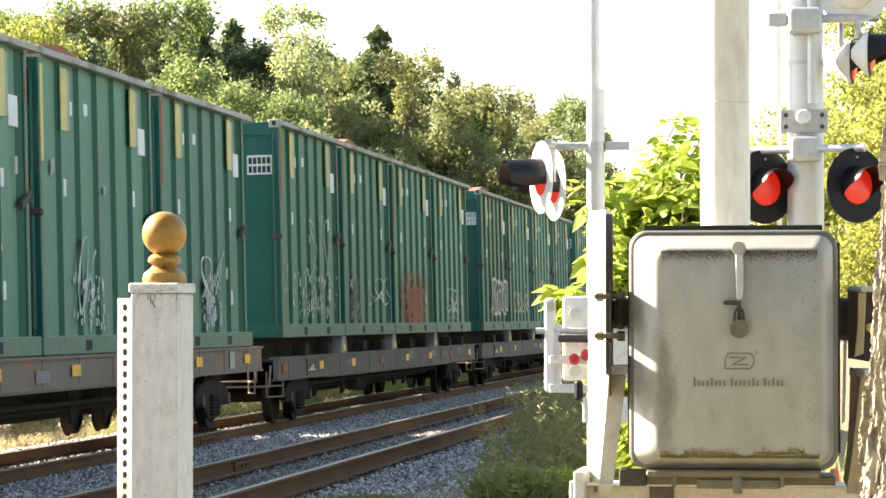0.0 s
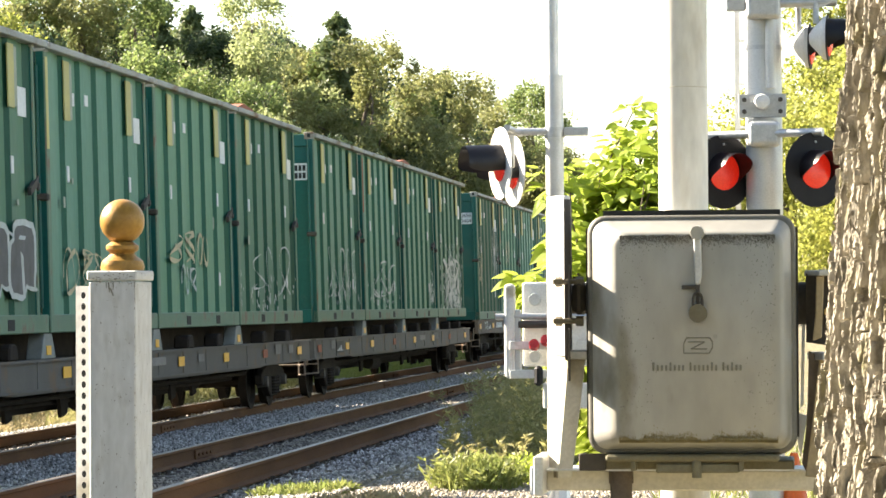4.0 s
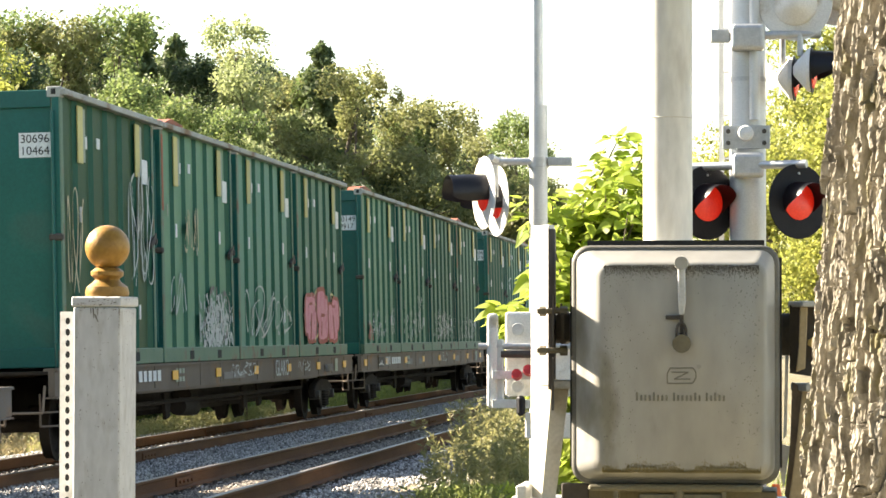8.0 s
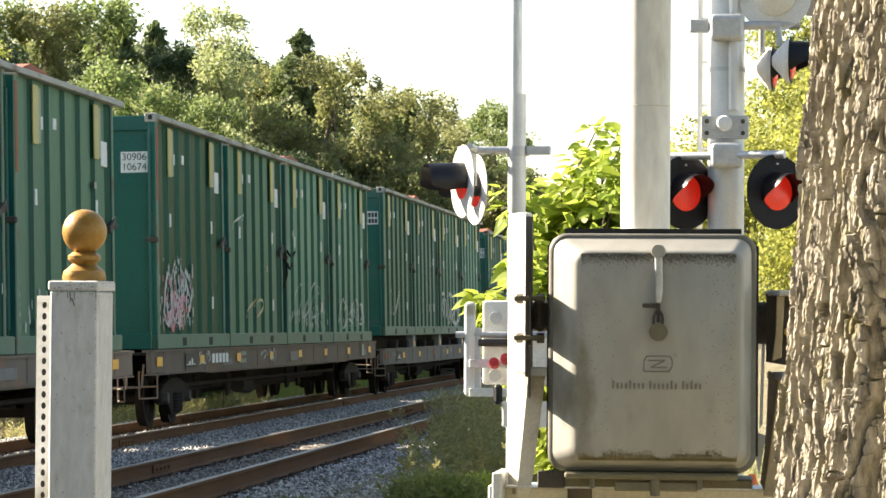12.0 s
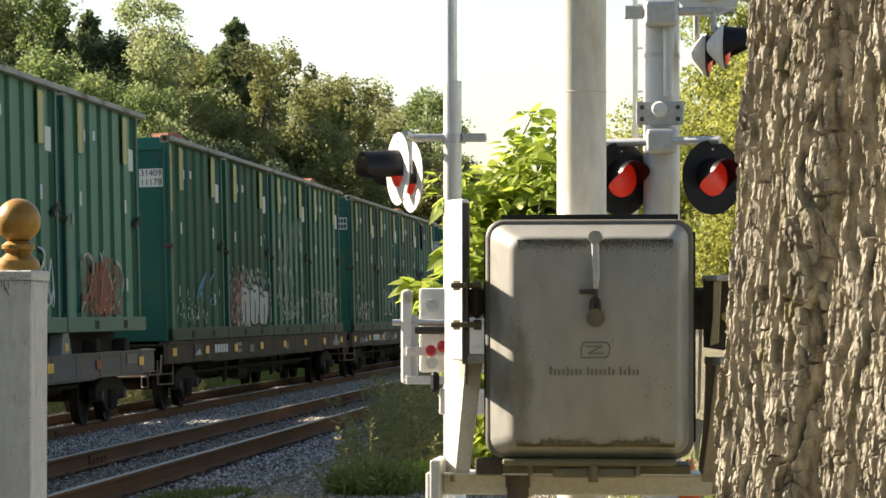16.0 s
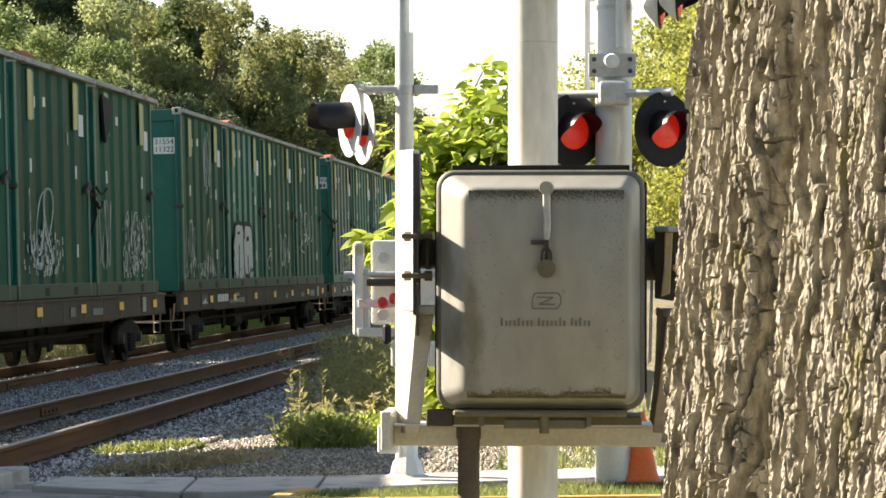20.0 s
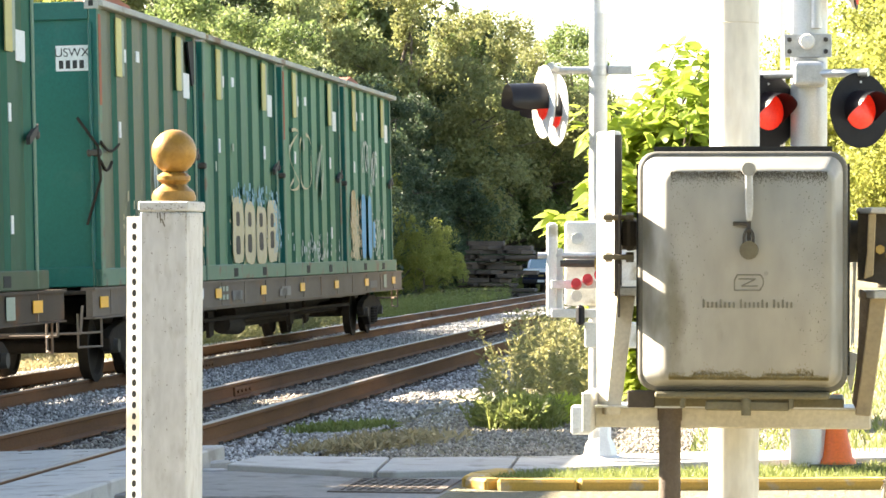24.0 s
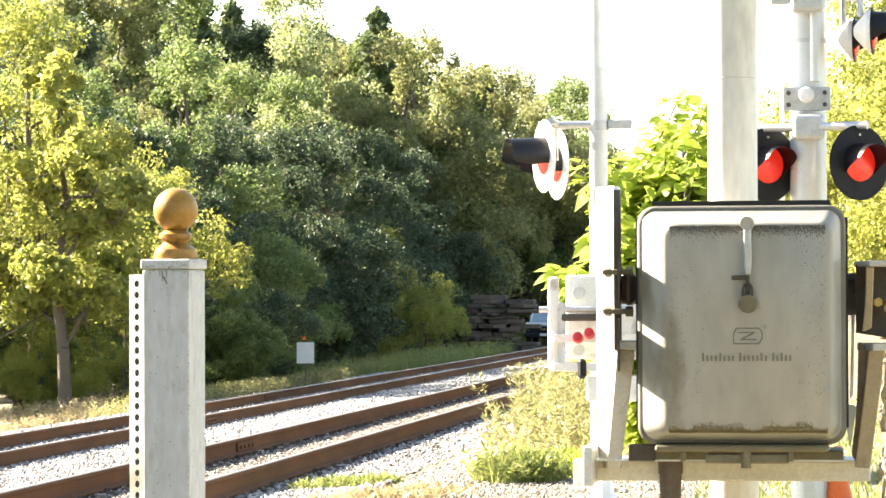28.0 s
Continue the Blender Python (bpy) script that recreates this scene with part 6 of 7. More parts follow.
def cantilever_mast():
    """Thick mast with paired lamps, a plate, a junction box and a ladder."""
    x, y = -0.308, 21.5
    root = thing("signal_mast", (x, y, -0.06), "thick silver signal mast with red crossing lamps", "crossing signal", "crossing signals")
    part("mast", tube((x, y, -0.1), (x, y, 7.0), 0.125, seg=40), M_silver, root)
    part("cable_duct", tube((x + 0.05, y - 0.13, 2.95), (x + 0.05, y - 0.13, 4.4), 0.036, seg=16), M_silver, root)
    bm = box(x - 0.17, x + 0.155, y - 0.16, y - 0.135, 2.75, 2.91, 0.004)
    pl = part("clamp_plate", bm, M_galv, root, "galvanised clamp plate with four bolts")
    for dx in (-0.13, 0.115):
        for dz in (0.04, 0.12):
            part("bolt", bolt_head(bmesh.new(), x + dx, y - 0.16, 2.75 + dz, 0.017, (0, -1, 0), 0.02), M_steel_dark, pl)
    part("eye_knob", lathe([(0, 0), (0.05, 0.0), (0.055, 0.03), (0.045, 0.07), (0, 0.08)], Matrix.Translation((x - 0.01, y - 0.155, 2.855)) @ Matrix.Rotation(radians(90), 4, "X"), 18), M_white, pl)
    jb = part("junction_box", box(x - 0.10, x + 0.115, y - 0.26, y - 0.10, 2.55, 2.72, 0.03, 3), M_galv, root, "cast aluminium junction box")
    part("crossarm", tube((x - 0.46, y - 0.02, 2.635), (x + 0.40, y - 0.36, 2.635), 0.028, seg=12), M_galv, root)
    for p in ((x - 0.277, y - 0.08, 2.385), (x + 0.345, y - 0.34, 2.382)):
        flasher(root, p, 38, 0.17)
        part("hanger", tube((p[0] + 0.03, p[1] + 0.10, p[2]), (p[0] + 0.03, p[1] + 0.10, 2.65), 0.022, seg=10), M_galv, root)
    # upper pair, seen from the side and from behind
    part("junction_box", box(x - 0.11, x + 0.12, y - 0.25, y - 0.08, 3.42, 3.60, 0.03, 3), M_galv, root, "cast aluminium junction box")
    part("crossarm", tube((x - 0.24, y - 0.1, 3.52), (x + 0.50, y - 0.15, 3.535), 0.030, seg=12), M_galv, root)
    part("bracket_end", box(x - 0.25, x - 0.12, y - 0.17, y - 0.10, 3.48, 3.57, 0.006), M_galv, root)
    for p, yaw in (((x + 0.44, y - 0.15, 3.285), 84), ((x + 0.32, y + 0.10, 3.25), 84)):
        flasher(root, p, yaw, 0.26, rim=0.155)
        part("hanger", tube((p[0] - 0.08, p[1], p[2] + 0.1), (p[0] - 0.08, p[1], 3.54), 0.022, seg=10), M_galv, root)
    flasher(root, (x + 0.33, y - 0.15, 3.74), 170, 0.2, True)
    flasher(root, (x + 0.62, y - 0.05, 3.85), 165, 0.2, True)
    part("band", lathe([(0.126, 3.22), (0.131, 3.22), (0.131, 3.25), (0.126, 3.25)], Matrix.Translation((x, y, 0)), 40), M_galv, root)
    lad = part("ladder_rail", box(x - 0.20, x - 0.165, y + 0.12, y + 0.15, 1.2, 7.0), M_silver, root, "silver ladder rail")
    for k in range(14):
        part("rung", tube((x - 0.19, y + 0.135, 1.5 + 0.3 * k), (x - 0.12, y + 0.135, 1.5 + 0.3 * k), 0.009, seg=8), M_silver, lad)
    return root


cantilever_mast()


def pole_signal():
    """Slimmer mast farther on, with side-facing lamps and its own gate gear below."""
    x, y = -1.783, 21.9
    root = thing("pole_signal", (x, y, -0.06), "slim white signal pole with hooded crossing lamps and gate gear", "crossing signal", "crossing signals")
    bm = tube((x, y, -0.05), (x, y, 3.10), 0.064, seg=24)
    part("mast", bm, M_silver, root)
    part("upper_mast", tube((x - 0.01, y, 3.10), (x - 0.015, y, 5.0), 0.044, 0.040, seg=20), M_silver, root)
    part("clamp", lathe([(0.064, 2.66), (0.075, 2.66), (0.075, 2.73), (0.064, 2.73)], Matrix.Translation((x, y, 0)), 24), M_galv, root)
    part("crossarm", tube((x, y - 0.03, 2.70), (x - 0.42, y - 0.05, 2.70), 0.026, seg=12), M_galv, root)
    part("arm_block", box(x + 0.07, x + 0.24, y - 0.05, y + 0.02, 2.67, 2.73, 0.006), M_galv, root, "bolted grey arm block")
    flasher(root, (x - 0.350, y - 0.36, 2.465), -66, 0.25, True, True, long_hood=True)
    flasher(root, (x - 0.318, y + 0.28, 2.435), -66, 0.22, True, True, long_hood=True)
    part("crossarm", tube((x - 0.30, y - 0.40, 2.71), (x - 0.28, y + 0.40, 2.71), 0.024, seg=12), M_galv, root)
    part("hanger", tube((x - 0.31, y - 0.03, 2.45), (x - 0.31, y - 0.03, 2.71), 0.03, seg=10), M_white, root)
    # gate gear
    hs = part("gate_housing", box(x - 0.22, x + 0.30, y - 0.18, y + 0.12, 1.05, 1.64, 0.02, 2), M_white, root, "white gate gear housing")
    for z in (1.52, 1.05 + 0.07):
        part("boss", tube((x - 0.13, y - 0.17, z), (x - 0.13, y - 0.215, z), 0.046, 0.04, 18), M_silver, hs)
    arm = part("counter_arm", box(x - 0.34, x - 0.26, y - 0.28, y - 0.22, 0.97, 1.63, 0.03, 3), M_white, root, "white counterweight arm")
    part("counter_arm", box(x - 0.27, x - 0.22, y - 0.27, y - 0.23, 0.99, 1.45, 0.01), M_silver, root)
    part("shaft", tube((x - 0.40, y - 0.25, 1.40), (x + 0.25, y - 0.25, 1.40), 0.022, seg=12), M_galv, root)
    part("shaft", tube((x - 0.24, y - 0.26, 1.345), (x + 0.02, y - 0.26, 1.345), 0.026, seg=12), M_steel_dark, root)
    part("nut", tube((x + 0.0, y - 0.26, 1.345), (x + 0.06, y - 0.26, 1.345), 0.045, seg=6), M_brass, root)
    part("cross_plate", box(x - 0.30, x + 0.30, y - 0.30, y - 0.26, 1.17, 1.23, 0.004), M_white, root)
    part("cross_plate", box(x - 0.30, x + 0.02, y - 0.30, y - 0.26, 0.97, 1.03, 0.004), M_white, root)
    for k, dx in enumerate((-0.12, -0.04, 0.04)):
        part("red_lamp", lathe([(0, -0.03), (0.03, -0.03), (0.038, 0.0), (0.034, 0.04), (0, 0.045)], Matrix.Translation((x + dx, y - 0.36, 1.20 + 0.03 * k)) @ Matrix.Rotation(radians(70), 4, "X"), 18), M_red_plastic, root, "small red gate lamp")
    part("bumper", box(x - 0.12, x - 0.06, y - 0.42, y - 0.36, 0.92, 1.06, 0.02), M_black, root, "black rubber bumper")
    part("lower_plate", box(x - 0.07, x + 0.30, y - 0.30, y - 0.24, 0.76, 0.94, 0.01), M_white, root)
    part("mast_base", lathe([(0.17, -0.06), (0.17, -0.02), (0.12, 0.0), (0.10, 0.08), (0.075, 0.12), (0.075, 0.4)], Matrix.Translation((x + 0.02, y, 0)), 8), M_silver, root, "cast mast base")
    part("weight_block", box(x - 0.16, x - 0.02, y - 0.34, y - 0.2, 0.16, 0.36, 0.012), M_white, root)
    return root


pole_signal()


# ---- post with a ball finial, and the perforated sign post beside it ----
def finial_post():
    px, py = -1.579, 7.06
    root = thing("wooden_post", (px, py, -0.06), "white-painted wooden post topped by a gold ball finial", "post")
    m = Matrix.Translation((px, py, 0)) @ Matrix.Rotation(radians(-7.6), 4, "Z")
    h = 0.0565
    bm = box(-h, h, -h, h, -0.1, 1.545, 0.003)
    bm.transform(m)
    part("shaft", bm, M_wood_white, root, "peeling white post")
    bm = box(-h - 0.004, h + 0.004, -h - 0.004, h + 0.004, 1.547, 1.570, 0.003)
    bm.transform(m)
    part("cap", bm, M_wood_white, root, "flaking square cap")
    prof = [(0.0, 1.570), (0.049, 1.570), (0.051, 1.579), (0.047, 1.593), (0.034, 1.603), (0.028, 1.609), (0.030, 1.613), (0.038, 1.619), (0.038, 1.628), (0.030, 1.634), (0.026, 1.637)]
    r, c = 0.0515, 1.684
    prof += [(r * math.sin(a), c - r * math.cos(a)) for a in np.linspace(0.45, math.pi, 22)]
    part("finial", lathe(prof, Matrix.Translation((px + 0.005, py, 0)), 40), M_gold, root, "chipped gold ball finial")


def flaking():
    """Flaked spots, a dark drip and chipped edges on the post's two visible faces."""
    rng = np.random.default_rng(6)
    m = Matrix.Translation((-1.579, 7.06, 0)) @ Matrix.Rotation(radians(-7.6), 4, "Z")
    post = [o for o in bpy.data.objects if o.name == "wooden_post"][0]
    h = 0.0565
    for face in range(2):
        bm = bmesh.new()
        for k in range(150):
            u, z = rng.uniform(-0.048, 0.048), rng.uniform(0.95, 1.54)
            if k % 3 == 0:
                u = 0.055 if face == 0 else -0.055
            if k % 5 == 0:
                z = 1.545 - abs(rng.normal()) * 0.012
            a, b = rng.uniform(0.0004, 0.0013), rng.uniform(0.0006, 0.0028)
            ring = [(u + a * math.cos(t) * rng.uniform(0.6, 1.3), z + b * math.sin(t) * rng.uniform(0.6, 1.3)) for t in np.linspace(0, 6.28, 7)[:-1]]
            bm.faces.new([bm.verts.new((p, -h - 0.0006, q) if face == 0 else (h + 0.0006, p, q)) for p, q in ring])
        if face == 0:
            for (u0, z0), (u1, z1), w in (((-0.008, 1.543), (-0.006, 1.520), 0.0016), ((-0.004, 1.530), (0.004, 1.512), 0.0022), ((0.004, 1.543), (0.003, 1.526), 0.0012), ((-0.014, 1.544), (-0.013, 1.530), 0.001)):
                bm.faces.new([bm.verts.new((p, -h - 0.0007, q)) for p, q in ((u0 - w, z0), (u0 + w, z0), (u1 + w * 0.7, z1), (u1 - w * 0.7, z1))])
        bm.transform(m)
        tagged(part("flaked_paint", bm, M_mildew, post, "dark flaked spots in the paint"), kind="stuff")
    bm = bmesh.new()
    hc = h + 0.0046
    for k in range(70):
        u, z = rng.uniform(-0.054, 0.054), rng.uniform(1.549, 1.569)
        a = rng.uniform(0.0006, 0.003)
        ring = [(u + a * math.cos(t) * rng.uniform(0.5, 1.4), z + 0.4 * a * math.sin(t)) for t in np.linspace(0, 6.28, 7)[:-1]]
        bm.faces.new([bm.verts.new((p, -hc - 0.0003, q) if k % 4 else (hc + 0.0003, p, q)) for p, q in ring])
    bm.transform(m)
    tagged(part("flaked_paint", bm, M_mildew, post, "chipped grey edge of the cap"), kind="stuff")


finial_post()
flaking()


def perforated_post():
    px, py = -1.676, 7.14
    root = thing("sign_post", (px, py, -0.06), "galvanised perforated square steel sign post", "post")
    h = 0.0225
    bm = box(-h, h, -h, h, -0.1, 1.536)
    bm.transform(Matrix.Translation((px, py, 0)))
    tb = part("square_tube", bm, M_white, root, "pale square tube")
    for k in range(30):
        z = 1.514 - 0.0260 * k
        bm = prism([(px - 0.004 + 0.0052 * math.cos(u), z + 0.0080 * math.sin(u)) for u in np.linspace(0, 6.2832, 13)[:-1]], py - h - 0.0012, py - h + 0.001, "y")
        part("hole", bm, M_hole, tb, "punched hole")


perforated_post()


# ---- the near tree trunk ----
def smooth_limb(p, q, r0, r1, rng):
    bm = bmesh.new()
    limb(bm, p, q, r0, r1, rng, 4, 0.06, 7)
    return smooth(bm)


def lattice(ix, iy, seed):
    """A repeatable random number between 0 and 1 for each whole-number place."""
    h = (ix.astype(np.int64) * 374761393 + iy.astype(np.int64) * 668265263 + seed * 2147483647) & 0xFFFFFFFF
    h = ((h ^ (h >> 13)) * 1274126177) & 0xFFFFFFFF
    return ((h ^ (h >> 16)) & 0xFFFFFF) / 16777215.0


def soft_noise(u, v, seed):
    iu, iv = np.floor(u), np.floor(v)
    fu, fv = u - iu, v - iv
    fu, fv = fu * fu * (3 - 2 * fu), fv * fv * (3 - 2 * fv)
    a, b = lattice(iu, iv, seed), lattice(iu + 1, iv, seed)
    c, d = lattice(iu, iv + 1, seed), lattice(iu + 1, iv + 1, seed)
    return (a + (b - a) * fu) * (1 - fv) + (c + (d - c) * fu) * fv


def rough_noise(u, v, seed, octaves=4):
    return sum(soft_noise(u * 2 ** k, v * 2 ** k, seed + k) * 0.5 ** k for k in range(octaves)) / (2 - 0.5 ** (octaves - 1))


TRUNK = 0.45                     # nearness of the trunk


def near_trunk():
    root = thing("tree", (0.36, 3.40, -0.06), "massive tree trunk with deeply furrowed grey-brown bark", "tree")
    # cross-section of the side towards the rails: a long flank that turns slowly, then a flute and a second flank
    arc = np.concatenate([np.linspace(-0.30, -0.06, 14)[:-1], np.linspace(-0.06, 1.12, 820)])
    way = np.radians(np.interp(arc, [-0.30, 0.0, 0.10, 0.46, 0.62, 1.12], [150, 181, 198, 212, 204, 218]))
    step = np.diff(arc, prepend=arc[0])
    px, py = np.cumsum(-np.sin(way) * step), np.cumsum(np.cos(way) * step)
    k0 = int(np.argmin(np.abs(arc)))
    px, py = px - px[k0] + 0.078, py - py[k0] + 7.8
    heights = np.concatenate([np.linspace(-1.95, 0.68, 70), np.linspace(0.68, 2.32, 800)[1:], np.linspace(2.32, 3.2, 50)[1:]])
    nu, nv = len(arc), len(heights)
    u, z = np.meshgrid(arc, heights)

    def rise(e, w):
        k = np.clip(e / w, 0, 1)
        return k * k * (3 - 2 * k)

    def ridges(pitch, tall, seed, sway, half, wall):
        """Upright ridges that sway and are broken into plates: crack depth 0..-1, break depth 0..-1, and a random number a plate."""
        q = u / pitch + sway * (rough_noise(u * 5, z * 3.4, seed, 3) - 0.5) + 0.9 * (rough_noise(u / pitch * 1.6, z / tall * 1.7, seed + 4, 3) - 0.5)
        col = np.floor(q)
        f = q - col
        edge = np.minimum(f, 1 - f)
        gap = np.clip(half + 0.42 * (rough_noise(u / pitch * 0.6, z / tall * 1.1, seed + 8, 2) - 0.5), 0.0, 0.34)
        v = z / tall + 9.0 * lattice(col, col * 0, seed + 12) + 0.7 * (rough_noise(u / pitch * 2, z / tall * 2, seed + 14, 2) - 0.5)
        row = np.floor(v)
        g = v - row
        cut = np.minimum(g, 1 - g) * tall / pitch
        return rise(edge - gap, wall) - 1, rise(cut - 0.10 * lattice(col, row, seed + 20), wall * 1.3) - 1, lattice(col, row, seed + 22)
    drift = 0.03 * np.sin(z * 3.3 + 0.6)
    flute = np.exp(-((u - 0.52 - drift) / 0.045) ** 2)
    flat = 1 - 0.7 * rise(u - 0.58 - drift, 0.06)       # past the flute the bark is smoother, in broad flakes
    deep, cut, lift = ridges(0.052, 0.18, 11, 2.6, 0.18, 0.06)
    mid, snap, chip = ridges(0.022, 0.065, 47, 3.2, 0.05, 0.10)
    d = 0.130 * deep * flat + 0.024 * cut * (0.3 + 0.7 * flat) + 0.020 * (lift - 0.5)
    d += (0.018 * mid + 0.009 * snap) * (0.3 + 0.7 * flat) + 0.008 * (chip - 0.5)
    d += 0.014 * (rough_noise(u / 0.014, z / 0.036, 61, 3) - 0.5) + 0.005 * (rough_noise(u / 0.006, z / 0.010, 71, 2) - 0.5)
    d += -0.085 * flute + 0.065 * np.exp(-(np.maximum(z, -0.6) + 0.1) * 1.6) - 0.050 * (z - 1.5) + 0.016
    x = px + d * np.cos(way) + 0.018 * (z - 1.5)
    y = py + d * np.sin(way)
    # the far side, closed by a plain curve
    t = np.linspace(0, 1, 26)[1:-1][None, :]
    a, b = (x[:, -1:], y[:, -1:]), (x[:, :1], y[:, :1])
    fx = (1 - t) ** 3 * a[0] + 3 * (1 - t) ** 2 * t * (a[0] + 0.9) + 3 * (1 - t) * t ** 2 * (b[0] + 1.0) + t ** 3 * b[0]
    fy = (1 - t) ** 3 * a[1] + 3 * (1 - t) ** 2 * t * (a[1] + 0.1) + 3 * (1 - t) * t ** 2 * (b[1] + 0.8) + t ** 3 * b[1]
    x, y = np.concatenate([x, fx], 1), np.concatenate([y, fy], 1)
    z = np.repeat(heights[:, None], x.shape[1], 1)
    nu = x.shape[1]
    verts = np.stack([TRUNK * x, TRUNK * y, 1.48 + TRUNK * (z - 1.48)], axis=-1).reshape(-1, 3).tolist()
    faces = [(j * nu + i, j * nu + (i + 1) % nu, (j + 1) * nu + (i + 1) % nu, (j + 1) * nu + i) for j in range(nv - 1) for i in range(nu)]
    me = arrays("trunk", verts, faces)
    part_mesh("trunk", me, M_bark, root)
    bm = tube((0.37, 3.40, 2.20), (0.39, 3.42, 5.6), 0.27, 0.22, 24)
    part("upper_trunk", bm, M_bark, root)
    rng = np.random.default_rng(8)
    # crown lies out of view, made wide and dense to dim the skylight
    d = rng.normal(size=(460, 3))
    d /= np.linalg.norm(d, axis=1)[:, None]
    cs = np.array((0.8, 3.6, 8.2)) + d * np.array((5.8, 5.8, 2.0)) * rng.uniform(0.3, 1.0, (460, 1))
    for k in range(9):
        part("limb", smooth_limb((0.39, 3.42, 5.0 + 0.06 * k), cs[k * 20], 0.07, 0.02, rng), M_twig, root)
    part_mesh("crown", quads("crown", leaf_quads(rng, cs, 0.9, 75, 0.20, 0.5)), M_leaf_mid, root)
    return root


near_trunk()


# ---- shrub with large leaves behind the signals ----
def big_leaf_shrub():
    rng = np.random.default_rng(21)
    root = thing("shrub", (-1.6, 27.5, -0.06), "bright green shrub with large heart-shaped leaves", "shrub")
    bm = bmesh.new()
    cs = []
    for k in range(72):
        tx, ty, tz = rng.uniform(-2.35, -0.95), 27.5 + rng.normal() * 0.4, rng.uniform(1.2, 2.7)
        if k < 16:
            tx, tz = -1.36 + rng.normal() * 0.22, rng.uniform(2.6, 3.3)
        elif k < 22:
            tx, tz = rng.uniform(-2.6, -2.3), rng.uniform(1.4, 1.8)
        p = limb(bm, (-1.6 + rng.normal() * 0.1, 27.5, -0.1), (tx, ty, tz), 0.025, 0.006, rng, 5, 0.03, 6)
        for i in range(2, 6):
            for u in np.linspace(0, 1, 5):
                a, b = p[i - 1], p[i]
                cs.append(a.lerp(b, u))
    part("stem", smooth(bm), M_twig, root)
    vs, fs = [], []
    outline = [(0, 0), (0.30, -0.10), (0.48, 0.12), (0.42, 0.45), (0.22, 0.80), (0, 1.08), (-0.22, 0.80), (-0.42, 0.45), (-0.48, 0.12), (-0.30, -0.10)]
    for c in cs:
        for q in range(11):
            d = Vector((rng.normal(), rng.normal() - 0.2, rng.uniform(-0.7, 0.35))).normalized()
            up = Vector((rng.normal() * 0.4, rng.normal() * 0.4 - 0.3, 1)).normalized()
            sd = d.cross(up).normalized()
            s = rng.uniform(0.07, 0.16)
            o = c + d * rng.uniform(0.02, 0.16)
            k = len(vs)
            vs.append(o + d * s * 0.4 - up * s * 0.05)
            for a, b in outline:
                vs.append(o + sd * a * s + d * b * s + up * (abs(a) * 0.25 - b * b * 0.18) * s)
            n = len(outline)
            fs += [(k, k + 1 + i, k + 1 + (i + 1) % n) for i in range(n)]
    part_mesh("leaves", arrays("leaves", vs, fs), M_leaf_big, root)


big_leaf_shrub()


